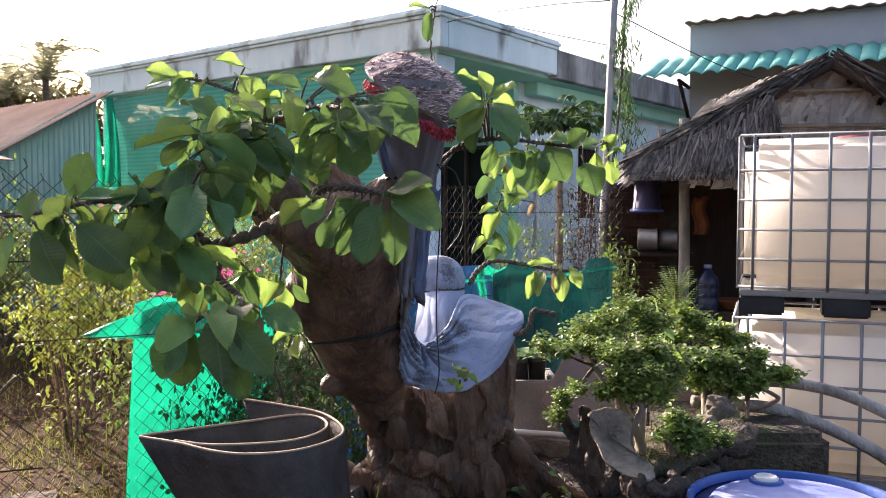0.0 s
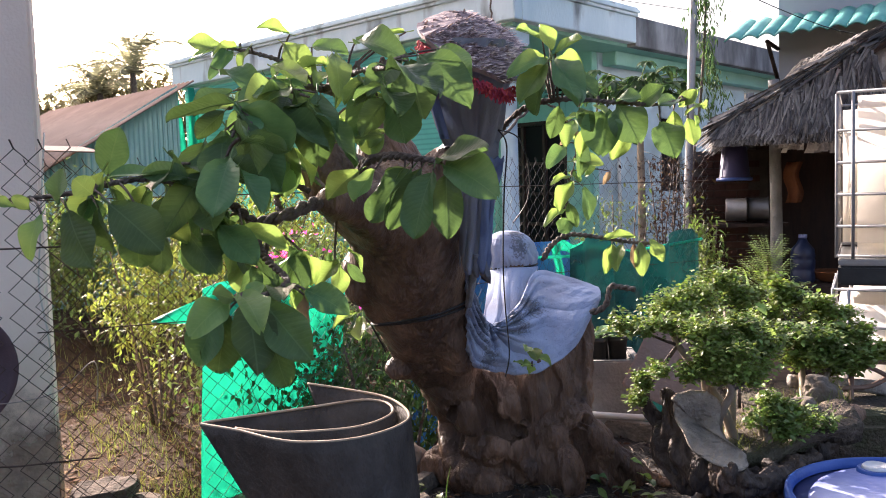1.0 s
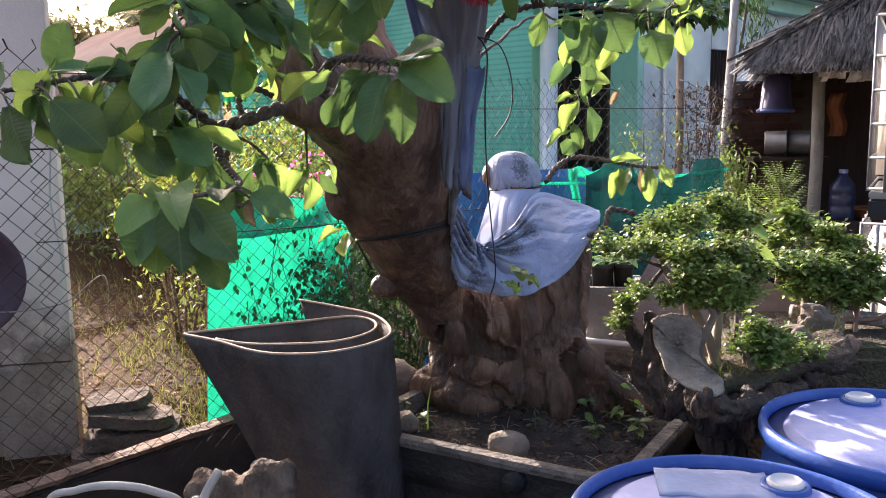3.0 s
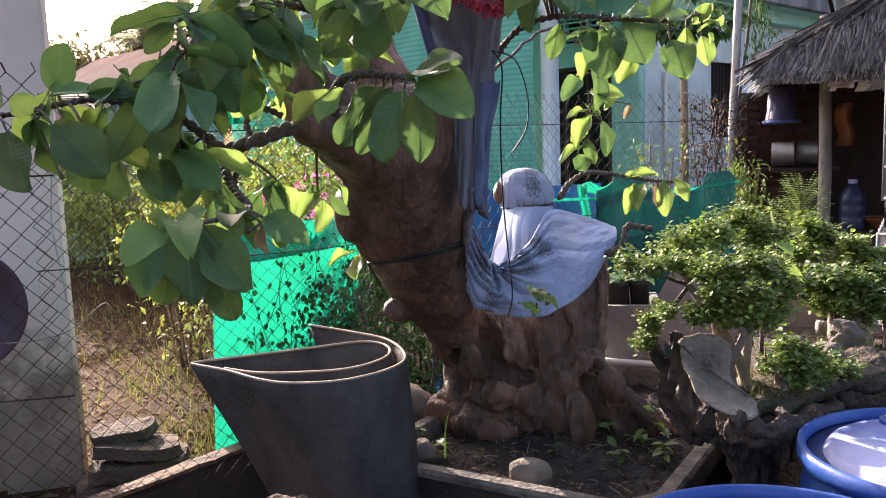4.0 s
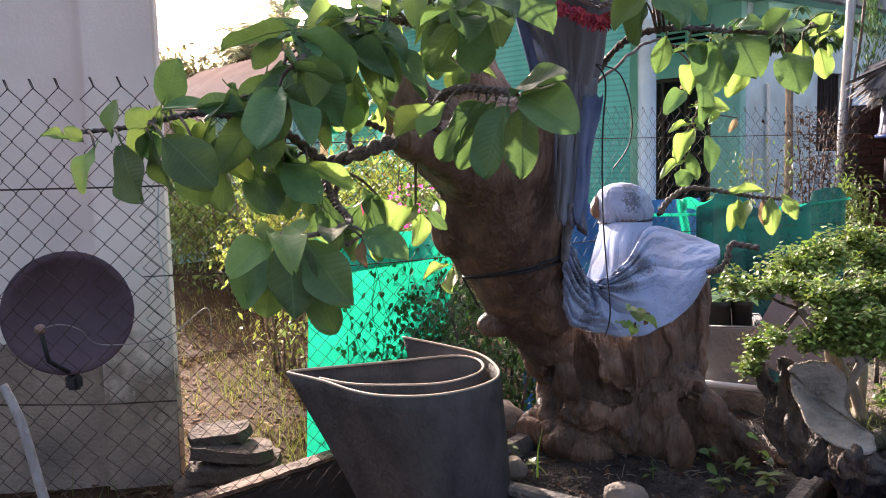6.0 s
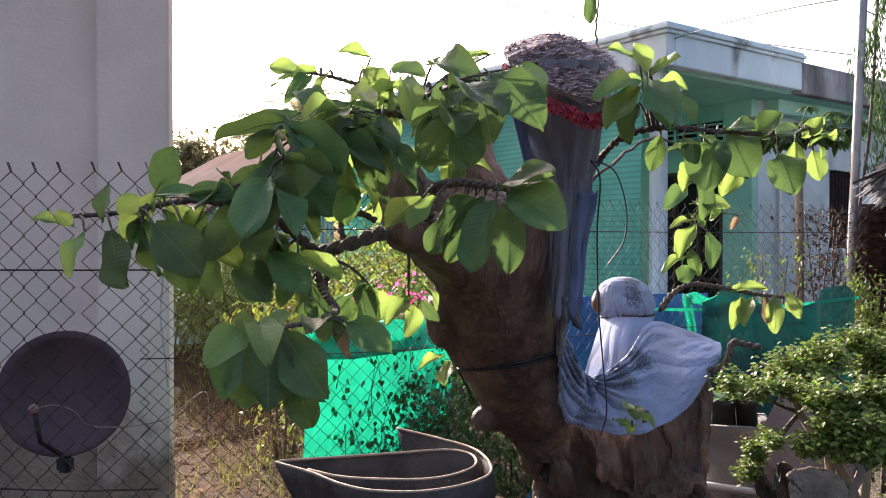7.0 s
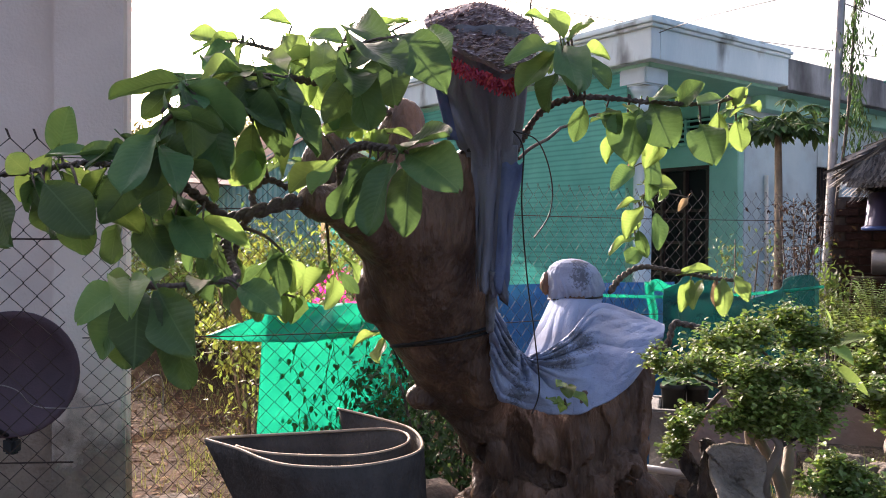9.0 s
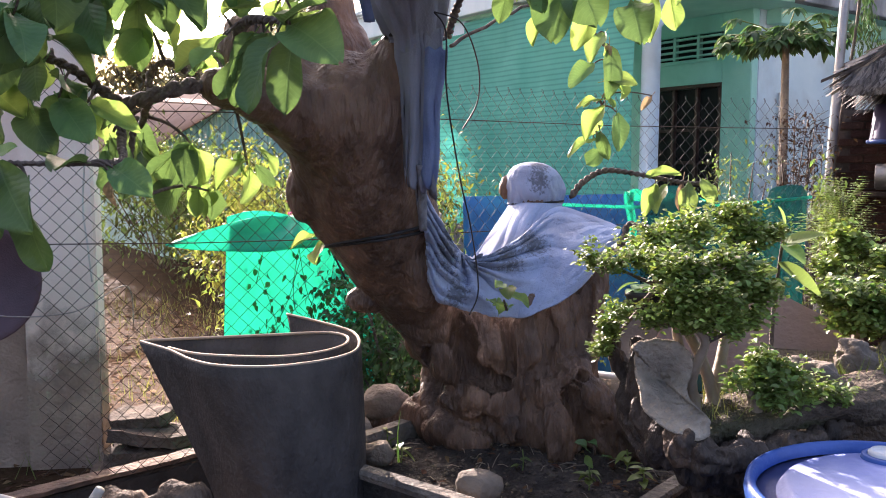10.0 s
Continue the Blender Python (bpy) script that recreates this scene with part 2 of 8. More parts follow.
M["paint_teal"] = material("turquoise_paint", (0.25, 0.56, 0.47), (0.34, 0.65, 0.56), 2, 0.75, 0.1, 40, (0.20, 0.42, 0.37), 0.8, 0.5)
M["paint_blue"] = material("pale_blue_paint", (0.50, 0.66, 0.72), (0.60, 0.74, 0.78), 2, 0.8, 0.15, 40, (0.34, 0.42, 0.44), 1.4, 0.6)
M["parapet"] = material("stained_pale_parapet", (0.55, 0.69, 0.72), (0.66, 0.78, 0.80), 3, 0.85, 0.25, 40, (0.13, 0.145, 0.145), 2.2, 0.85, stretch=(1, 1, 0.35), stain_at=(0.55, 0.68))
M["parapet_old"] = material("blackened_parapet", (0.10, 0.105, 0.11), (0.36, 0.38, 0.38), 2.2, 0.9, 0.4, 40, (0.05, 0.05, 0.05), 1.5, 0.8, stretch=(1, 1, 0.4))


def ribbed_net(name, c1, c2, pitch, alpha):
    """Woven shade net with darker ribs running across."""
    m = material(name, c1, c2, 1.2, 0.7, 0.0, translucent=0.22, alpha=alpha)
    N, L = m.node_tree.nodes, m.node_tree.links
    bsdf = N["Principled BSDF"]
    col = bsdf.inputs["Base Color"].links[0].from_socket
    tc, wv, mr, mx = (N.new(k) for k in ("ShaderNodeTexCoord", "ShaderNodeTexWave", "ShaderNodeMapRange", "ShaderNodeMixRGB"))
    wv.bands_direction = "Z"
    wv.inputs["Scale"].default_value, wv.inputs["Distortion"].default_value = 0.314 / pitch, 0.6
    L.new(tc.outputs["Object"], wv.inputs["Vector"])
    mr.inputs["From Min"].default_value, mr.inputs["From Max"].default_value, mr.inputs["To Max"].default_value = 0.0, 0.45, 0.0
    mr.inputs["To Min"].default_value = 0.6
    L.new(wv.outputs["Fac"], mr.inputs["Value"])
    L.new(mr.outputs[0], mx.inputs["Fac"])
    L.new(col, mx.inputs["Color1"])
    mx.inputs["Color2"].default_value = (c1[0] * 0.4, c1[1] * 0.4, c1[2] * 0.42, 1)
    L.new(mx.outputs[0], bsdf.inputs["Base Color"])
    return m


M["shade_net"] = ribbed_net("green_shade_net", (0.06, 0.33, 0.27), (0.11, 0.45, 0.38), 0.07, 0.95)
M["green_net"] = material("bright_green_net", (0.004, 0.29, 0.205), (0.008, 0.37, 0.27), 5, 0.6, 0.25, 250, translucent=0.45, alpha=0.96)
M["teal_net"] = material("teal_net", (0.004, 0.065, 0.056), (0.009, 0.105, 0.09), 5, 0.7, 0.2, 250, translucent=0.12, alpha=0.8)
M["blue_tarp"] = material("blue_tarp", (0.02, 0.10, 0.30), (0.04, 0.20, 0.42), 4, 0.5, 0.25, 60, (0.03, 0.30, 0.36), 2, 0.7)
# near-black panels: the shade inside the house openings is put into the colour
M["dark"] = material("opening_shade_black", (0.006, 0.006, 0.006), (0.014, 0.013, 0.012), 5, 0.9, 0)
# dark wood and brick: on the hut walls the colour also carries the inner shade
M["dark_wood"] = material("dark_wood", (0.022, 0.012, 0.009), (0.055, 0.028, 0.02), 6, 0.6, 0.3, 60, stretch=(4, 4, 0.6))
M["brick_wall"] = material("shade_dark_brick", (0.036, 0.016, 0.011), (0.068, 0.031, 0.022), 6, 0.9, 0.4, 60, vary=0.25)
M["thatch"] = material("grey_thatch", (0.055, 0.050, 0.046), (0.19, 0.172, 0.157), 6, 0.95, 0.3, 60, vary=0.6, island=True)
M["thatch_pale"] = material("pale_palm_panel", (0.30, 0.27, 0.24), (0.44, 0.40, 0.36), 10, 0.95, 0.4, 60, vary=0.25, island=True)
M["bamboo"] = material("bamboo", (0.17, 0.13, 0.09), (0.30, 0.24, 0.17), 10, 0.7, 0.2, 60)
M["galv"] = material("galvanised_steel", (0.27, 0.275, 0.28), (0.37, 0.375, 0.38), 8, 0.45, 0.1, 60, (0.28, 0.25, 0.22), 3, 0.4, metal=0.7)
M["wire_pale"] = material("dull_grey_wire", (0.07, 0.064, 0.058), (0.13, 0.12, 0.11), 12, 0.85, 0.0, spec=0.1)
M["cage"] = material("dull_cage_steel", (0.19, 0.195, 0.205), (0.29, 0.295, 0.305), 8, 0.55, 0.1, 60, (0.13, 0.10, 0.08), 4, 0.5, metal=0.25)
M["wire"] = material("rusty_wire", (0.035, 0.025, 0.019), (0.085, 0.06, 0.045), 12, 0.85, 0.0, spec=0.1)
M["rust"] = material("rusty_steel", (0.16, 0.09, 0.06), (0.30, 0.19, 0.14), 12, 0.8, 0.3, 60)
M["hdpe"] = material("cream_polyethylene", (0.74, 0.69, 0.61), (0.80, 0.76, 0.69), 2, 0.5, 0.08, 30, (0.68, 0.62, 0.53), 1.1, 0.5, translucent=0.2)
M["blue_drum"] = material("blue_drum_plastic", (0.016, 0.06, 0.25), (0.03, 0.095, 0.34), 4, 0.4, 0.1, 60, (0.14, 0.20, 0.42), 3.0, 0.5)
# faded lid; its pale streaks (c3) also paint a whitish sheen
M["blue_drum_top"] = material("faded_blue_drum_top_sheen", (0.17, 0.21, 0.50), (0.26, 0.30, 0.57), 5, 0.36, 0.1, 60, (0.46, 0.47, 0.66), 2.6, 0.85, stain_at=(0.46, 0.58))
M["white_plastic"] = material("white_plastic", (0.58, 0.58, 0.56), (0.70, 0.70, 0.67), 9, 0.45, 0.05, 40, (0.40, 0.40, 0.40), 6, 0.5)
M["paper"] = material("worn_paper_label", (0.18, 0.22, 0.34), (0.31, 0.35, 0.47), 8, 0.8, 0.1, 60, (0.30, 0.38, 0.55), 6, 0.5)
M["pallet"] = material("black_pallet", (0.012, 0.013, 0.013), (0.03, 0.032, 0.032), 6, 0.6, 0.1, 40)
M["pvc"] = material("white_pvc_pipe", (0.62, 0.60, 0.55), (0.74, 0.72, 0.67), 6, 0.4, 0.05, 40, (0.45, 0.40, 0.33), 3, 0.5)
M["grey_house"] = material("grey_house_paint", (0.33, 0.35, 0.38), (0.40, 0.42, 0.45), 1.5, 0.85, 0.1, 40)
M["tile_green"] = material("green_roof_tile", (0.10, 0.36, 0.30), (0.18, 0.48, 0.41), 4, 0.5, 0.15, 40)
M["tin_roof"] = material("faded_tin_roof", (0.20, 0.135, 0.105), (0.30, 0.215, 0.175), 2, 0.95, 0.1, 40, (0.15, 0.095, 0.07), 1, 0.5, spec=0.05)
M["tin_teal"] = material("teal_tin_wall", (0.24, 0.42, 0.40), (0.33, 0.52, 0.49), 2, 0.65, 0.1, 40, (0.18, 0.30, 0.29), 1, 0.5)
M["dish"] = material("maroon_mesh_dish", (0.06, 0.035, 0.04), (0.10, 0.06, 0.065), 6, 0.6, 0.2, 150)
# bucket purple is darkened in place of the shade under the thatch
M["purple_bucket"] = material("shade_dark_purple_plastic", (0.055, 0.05, 0.11), (0.08, 0.073, 0.15), 4, 0.5, 0.1, 40)
M["chrome"] = material("dented_aluminium", (0.16, 0.155, 0.15), (0.25, 0.245, 0.24), 6, 0.5, 0.1, 40, metal=0.8)
M["orange_cloth"] = material("orange_cloth", (0.12, 0.042, 0.018), (0.20, 0.075, 0.03), 8, 0.9, 0.2, 100)
M["hose"] = material("white_hose", (0.40, 0.39, 0.35), (0.56, 0.54, 0.48), 12, 0.4, 0.1, 40, (0.30, 0.27, 0.21), 5, 0.6, translucent=0.2)
M["black_wire"] = material("black_wire", (0.012, 0.012, 0.012), (0.03, 0.03, 0.03), 8, 0.6, 0)
M["grass"] = material("dry_green_grass", (0.08, 0.11, 0.025), (0.19, 0.19, 0.055), 3, 0.8, 0, translucent=0.2, vary=0.4, island=True)
M["litter"] = material("fallen_leaves", (0.06, 0.032, 0.017), (0.15, 0.085, 0.045), 6, 0.9, 0, vary=0.5, island=True, spec=0.1)
M["river_stone"] = material("brown_grey_stone", (0.125, 0.10, 0.073), (0.26, 0.205, 0.15), 9, 0.85, 0.5, 60, (0.07, 0.06, 0.05), 5, 0.5)
M["pink_board"] = material("pinkish_board", (0.30, 0.20, 0.16), (0.42, 0.30, 0.25), 5, 0.85, 0.3, 60, (0.20, 0.14, 0.11), 2.5, 0.6)
M["stick"] = material("grey_driftwood_stick", (0.26, 0.225, 0.195), (0.46, 0.41, 0.36), 18, 0.9, 0.8, 70, (0.09, 0.075, 0.06), 6, 0.6, stretch=(1, 1, 0.3))
M["creeper_leaf"] = material("dark_creeper_leaf", (0.035, 0.07, 0.022), (0.08, 0.14, 0.045), 3, 0.7, 0.0, translucent=0.22, vary=0.4, island=True)
M["jug"] = material("dark_blue_bottle", (0.015, 0.022, 0.06), (0.03, 0.045, 0.10), 4, 0.35, 0.05, 40)
M["wall_stained"] = material("stained_render", (0.215, 0.155, 0.108), (0.40, 0.30, 0.215), 6, 0.95, 0.6, 60, (0.10, 0.078, 0.058), 3.0, 0.65, stain_at=(0.48, 0.66))


def damp_material():
    """Stained cement that thins out upwards in a cloudy edge."""
    m = material("damp_cement_stain", (0.215, 0.155, 0.108), (0.40, 0.30, 0.215), 6, 0.95, 0.6, 60, (0.10, 0.078, 0.058), 3.0, 0.65, stain_at=(0.48, 0.66))
    N, L = m.node_tree.nodes, m.node_tree.links
    tc = N.new("ShaderNodeTexCoord")
    xyz = N.new("ShaderNodeSeparateXYZ")
    L.new(tc.outputs["Object"], xyz.inputs[0])
    cloud = N.new("ShaderNodeTexNoise")
    cloud.inputs["Scale"].default_value, cloud.inputs["Detail"].default_value, cloud.inputs["Roughness"].default_value = 4.5, 6, 0.65
    L.new(tc.outputs["Object"], cloud.inputs["Vector"])
    high = N.new("ShaderNodeMath")
    high.operation = "MULTIPLY_ADD"
    L.new(cloud.outputs["Fac"], high.inputs[0])
    high.inputs[1].default_value = -1.1
    L.new(xyz.outputs[2], high.inputs[2])
    thin = N.new("ShaderNodeMapRange")
    thin.inputs["From Min"].default_value, thin.inputs["From Max"].default_value = -0.22, 0.22
    L.new(high.outputs[0], thin.inputs["Value"])
    clear = N.new("ShaderNodeBsdfTransparent")
    mix = N.new("ShaderNodeMixShader")
    L.new(thin.outputs[0], mix.inputs[0])
    L.new(N["Principled BSDF"].outputs[0], mix.inputs[1])
    L.new(clear.outputs[0], mix.inputs[2])
    L.new(mix.outputs[0], N["Material Output"].inputs["Surface"])
    return m


M["damp"] = damp_material()

from mathutils.bvhtree import BVHTree

# ---- mesh helpers ----
RNG = random.Random(7)


def thing(name, label, category, group="", kind="", at=(0, 0, 0)):
    e = new(name)
    e.empty_display_size = 0.1
    e.location = at
    return tagged(e, label, category, group, kind)


def mesh_of(bm, mat, smooth=True, name="m"):
    me = bpy.data.meshes.new(name)
    bm.normal_update()
    bm.to_mesh(me)
    bm.free()
    for p in me.polygons:
        p.use_smooth = smooth
    if mat:
        me.materials.append(mat)
    return me


def part(name, bm, mat, parent, label="", smooth=True):
    """Link a bmesh (world coordinates) as one mesh under parent."""
    ob = new(name, bm if isinstance(bm, bpy.types.Mesh) else mesh_of(bm, mat, smooth, name))
    if parent is not None:
        ob.parent = parent
        if parent.type == "EMPTY":
            ob.matrix_parent_inverse = Matrix.Translation(-parent.location)
    if label:
        ob["label"] = label
    return ob


def solo(name, bm, mat, label, category, group="", kind="", smooth=True):
    return tagged(new(name, mesh_of(bm, mat, smooth, name)), label, category, group, kind)


def add_box(bm, lo, hi, m=None, bevel=0.0):
    vs = [bm.verts.new((x, y, z)) for z in (lo[2], hi[2]) for y in (lo[1], hi[1]) for x in (lo[0], hi[0])]
    fs = [bm.faces.new([vs[i] for i in f]) for f in ((0, 2, 3, 1), (4, 5, 7, 6), (0, 1, 5, 4), (2, 6, 7, 3), (0, 4, 6, 2), (1, 3, 7, 5))]
    if bevel:
        es = list({e for f in fs for e in f.edges})
        r = bmesh.ops.bevel(bm, geom=es, offset=bevel, segments=2, affect="EDGES")
        vs = list({v for f in r["faces"] for v in f.verts} | {v for v in vs if v.is_valid})
    if m is not None:
        bmesh.ops.transform(bm, matrix=m, verts=vs)
    return vs


def box(lo, hi, m=None, bevel=0.0):
    bm = bmesh.new()
    add_box(bm, lo, hi, m, bevel)
    return bm


def smooth_path(pts, n=6):
    """Catmull-Rom through pts."""
    P = [Vector(p) for p in pts]
    if len(P) < 3:
        return [P[0].lerp(P[-1], i / n) for i in range(n + 1)]
    out = []
    for i in range(len(P) - 1):
        a, b, c, d = P[max(0, i - 1)], P[i], P[i + 1], P[min(len(P) - 1, i + 2)]
        for k in range(n):
            t = k / n
            out.append(0.5 * ((2 * b) + (c - a) * t + (2 * a - 5 * b + 4 * c - d) * t * t + (3 * b - a - 3 * c + d) * t ** 3))
    out.append(P[-1])
    return out


def add_tube(bm, pts, radius, sides=6, caps=True):
    """Sweep a ring along pts; radius is a number or a function of 0..1."""
    P = [Vector(p) for p in pts]
    rings = []
    n = len(P)
    up = Vector((0.03, 0.05, 1))
    for i, p in enumerate(P):
        d = (P[min(n - 1, i + 1)] - P[max(0, i - 1)])
        d = d.normalized() if d.length > 1e-9 else Vector((0, 0, 1))
        if abs(d.dot(up.normalized())) > 0.97:
            ref = Vector((1, 0.1, 0))
        else:
            ref = up
        if i == 0:
            s = d.cross(ref).normalized()
        else:
            s = (s - d * s.dot(d)).normalized()
        u = s.cross(d)
        r = radius(i / max(1, n - 1)) if callable(radius) else radius
        rings.append([bm.verts.new(p + (s * math.cos(2 * math.pi * k / sides) + u * math.sin(2 * math.pi * k / sides)) * r) for k in range(sides)])
    for a, b in zip(rings, rings[1:]):
        for k in range(sides):
            bm.faces.new((a[k], a[(k + 1) % sides], b[(k + 1) % sides], b[k]))
    if caps:
        bm.faces.new(rings[0][::-1])
        bm.faces.new(rings[-1])
    return bm


def tube(pts, radius, sides=6, n=0):
    return add_tube(bmesh.new(), smooth_path(pts, n) if n else pts, radius, sides)


def lathe(profile, centre, sides=40, bm=None, cap=True):
    """profile: (radius, z) pairs from bottom to top."""
    bm = bm or bmesh.new()
    c = Vector(centre)
    rings = [[bm.verts.new(c + Vector((r * math.cos(2 * math.pi * k / sides), r * math.sin(2 * math.pi * k / sides), z))) for k in range(sides)] for r, z in profile]
    for a, b in zip(rings, rings[1:]):
        for k in range(sides):
            bm.faces.new((a[k], a[(k + 1) % sides], b[(k + 1) % sides], b[k]))
    if cap:
        bm.faces.new(rings[0][::-1])
        bm.faces.new(rings[-1])
    return bm


def sheet(f, nu, nv, bm=None, thick=0.0):
    """Grid surface from f(u, v), u and v in 0..1."""
    bm = bm or bmesh.new()
    g = [[bm.verts.new(f(i / nu, j / nv)) for i in range(nu + 1)] for j in range(nv + 1)]
    fs = [bm.faces.new((g[j][i], g[j][i + 1], g[j + 1][i + 1], g[j + 1][i])) for j in range(nv) for i in range(nu)]
    if thick:
        bm.normal_update()
        bmesh.ops.solidify(bm, geom=fs, thickness=thick)
    return bm


def rocky(centre, size, seed, sub=3, amp=0.25, flat=0.0):
    bm = bmesh.new()
    bmesh.ops.create_icosphere(bm, subdivisions=sub, radius=1.0)
    o = Vector((seed * 3.7, seed * 1.3, seed * 2.1))
    for v in bm.verts:
        d = v.co.normalized()
        r = 1 + amp * (noise.fractal(d * 1.3 + o, 1.0, 2.0, 4))
        q = d * r
        for ax in range(3):
            q[ax] = max(-1 + flat, min(1 - flat * 0.5, q[ax]))
        v.co = Vector((q.x * size[0], q.y * size[1], q.z * size[2])) + Vector(centre)
    return bm


def add_leaf(bm, m, L, W, fold=0.25, curl=0.3, nl=5):
    """Leaf blade along +y with a midrib fold and drooping tip, put in place by m."""
    rows = []
    for i in range(nl + 1):
        t = i / nl
        w = W * 0.5 * (math.sin(math.pi * min(1, 0.06 + t * 0.94)) ** 0.75) * (1.12 - 0.25 * t) if 0 < i < nl else W * 0.03
        y, z = L * t, -curl * L * t * t
        rows.append([bm.verts.new(m @ Vector((sx * w, y, z + abs(sx) * fold * w))) for sx in (-1, 0, 1)])
    for a, b in zip(rows, rows[1:]):
        for k in range(2):
            bm.faces.new((a[k], a[k + 1], b[k + 1], b[k]))


def foliage(centre, size, count, leaf, rng, droop=0.2, shell=0.35, nl=2, blobs=None):
    """A crown of many small leaves: leaves scattered in uneven clumps."""
    bm = bmesh.new()
    c = Vector(centre)
    blobs = blobs or max(4, count // 90)
    bl = []
    for _ in range(blobs):
        d = Vector((rng.gauss(0, 1), rng.gauss(0, 1), rng.gauss(0, 1))).normalized() * rng.uniform(shell, 0.85)
        bl.append((c + Vector((d.x * size[0], d.y * size[1], d.z * size[2])), rng.uniform(0.22, 0.5)))
    for _ in range(count):
        b, s = rng.choice(bl)
        d = Vector((rng.gauss(0, 0.55), rng.gauss(0, 0.55), rng.gauss(0, 0.5)))
        p = b + Vector((d.x * size[0], d.y * size[1], d.z * size[2])) * s
        e = Euler((rng.uniform(-1.0, 0.5) - droop, rng.uniform(-0.6, 0.6), rng.uniform(0, 6.28)))
        k = rng.uniform(0.7, 1.3)
        add_leaf(bm, Matrix.LocRotScale(p, e, None), leaf[0] * k, leaf[1] * k, 0.25, 0.3, nl)
    return bm

# ---- ground ----
def ground_height(x, y):
    near = math.exp(-((x + 0.2) ** 2 + (y - 1.5) ** 2) / 40)
    return 0.05 * near * noise.fractal(Vector((x * 0.7, y * 0.7, 0)), 1, 2, 3) + 0.012 * near * noise.noise(Vector((x * 6, y * 6, 3)))


bm = bmesh.new()
xs = [-900, -300, -100, -45, -25, -16, -12] + [-9 + 0.22 * i for i in range(76)] + [9, 12, 16, 25, 45, 100, 300, 900]
ys = [-900, -300, -100, -40, -15, -6, -3] + [-1.5 + 0.22 * i for i in range(70)] + [15, 18, 25, 45, 100, 300, 1500]
gv = [[bm.verts.new((x, y, ground_height(x, y))) for x in xs] for y in ys]
for j in range(len(ys) - 1):
    for i in range(len(xs) - 1):
        bm.faces.new((gv[j][i], gv[j][i + 1], gv[j + 1][i + 1], gv[j + 1][i]))
ground = solo("ground", bm, M["dirt"], "dry reddish dirt yard with stains and litter", "ground", kind="structure")

# ---- grey rendered wall with pilaster, beside the yard ----
WALL_A, WALL_D = Vector((-2.12, 3.78, 0)), Vector((-0.93, -0.36, 0)).normalized()
WALL_M = Matrix.Translation(WALL_A) @ Matrix(((-WALL_D.x, WALL_D.y, 0, 0), (-WALL_D.y, -WALL_D.x, 0, 0), (0, 0, 1, 0), (0, 0, 0, 1)))
PLINTH_Z = 0.71
wall = thing("wall_west", "grey rendered wall of a house with a pilaster at its corner", "wall", kind="structure", at=WALL_A)
part("wall_face", box((-7.0, 0.09, -0.05), (-0.30, 0.14, 3.12), WALL_M, 0.008), M["render_wall"], wall, smooth=False)
part("plinth", box((-7.0, 0.055, -0.05), (-0.303, 0.086, PLINTH_Z), WALL_M, 0.01), M["wall_stained"], wall, "damp stained cement plinth", smooth=False)
def damp_sheet(side):
    """Thin coat of damp-stained cement over one face of the pilaster's foot."""
    return sheet(lambda u, v: WALL_M @ (Vector((-0.299 + 0.328 * u, -0.003, -0.05 + 1.05 * v)) if side else Vector((0.033, 0.001 + 0.108 * u, -0.05 + 1.05 * v))), 6, 12)


part("damp_patch", damp_sheet(1), M["damp"], wall, "stained bare cement at the foot", smooth=False)
part("damp_patch", damp_sheet(0), M["damp"], wall, "stained bare cement at the foot", smooth=False)
part("pilaster", box((-0.30, 0.0, -0.05), (0.03, 0.11, 3.12), WALL_M, 0.012), M["render_wall"], wall, smooth=False)

# ---- low dark kerb under the fence ----
KA, KB = Vector((-2.15, 1.95, 0)), Vector((-0.95, 4.0, 0))
kd = (KB - KA).normalized()
KM = Matrix.Translation(KA) @ Matrix(((kd.x, -kd.y, 0, 0), (kd.y, kd.x, 0, 0), (0, 0, 1, 0), (0, 0, 0, 1)))
kerb = thing("kerb", "low dark kerb below the wire fence", "kerb", kind="structure", at=KA)
klen = (KB - KA).length
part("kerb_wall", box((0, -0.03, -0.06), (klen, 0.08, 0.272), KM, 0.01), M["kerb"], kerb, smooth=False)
part("kerb_cap", sheet(lambda u, v: KM @ Vector((klen * u, -0.036 + 0.075 * v, 0.284 + 0.006 * noise.noise(Vector((u * 30, v * 3, 1))))), 60, 4, thick=-0.016), M["kerbtop"], kerb, "weathered capping strip in a sunlit brown", smooth=False)

# ---- house ----
HC = Vector((0.05, 10.9, 0))
HM = Matrix.Translation(HC) @ Matrix(((0.788, 0.616, 0, 0), (-0.616, 0.788, 0, 0), (0, 0, 1, 0), (0, 0, 0, 1)))
house = thing("house", "single-storey turquoise house with stained flat parapet and veranda", "house", at=HC)


def hbox(name, lo, hi, mat, label="", bevel=0.01, parent=None):
    return part(name, box(lo, hi, HM, bevel), M[mat], parent or house, label, smooth=False)


hbox("parapet", (-8.35, 0.0, 3.70), (0.0, 0.16, 4.08), "parapet", "pale blue parapet with black water stains")
hbox("parapet", (-0.16, 0.16, 3.70), (0.0, 2.95, 4.08), "parapet")
for k, (dz, dd) in enumerate(((4.08, 0.04), (4.125, 0.075), (4.17, 0.035))):
    hbox("cornice", (-8.35 - dd, -dd, dz), (dd, 0.17, dz + 0.043), "parapet", bevel=0.006)
    hbox("cornice", (-0.16, 0.172, dz), (dd, 2.95, dz + 0.043), "parapet", bevel=0.006)
hbox("parapet", (-0.20, 2.955, 3.66), (-0.02, 10.5, 4.10), "parapet_old", "blackened old concrete parapet")
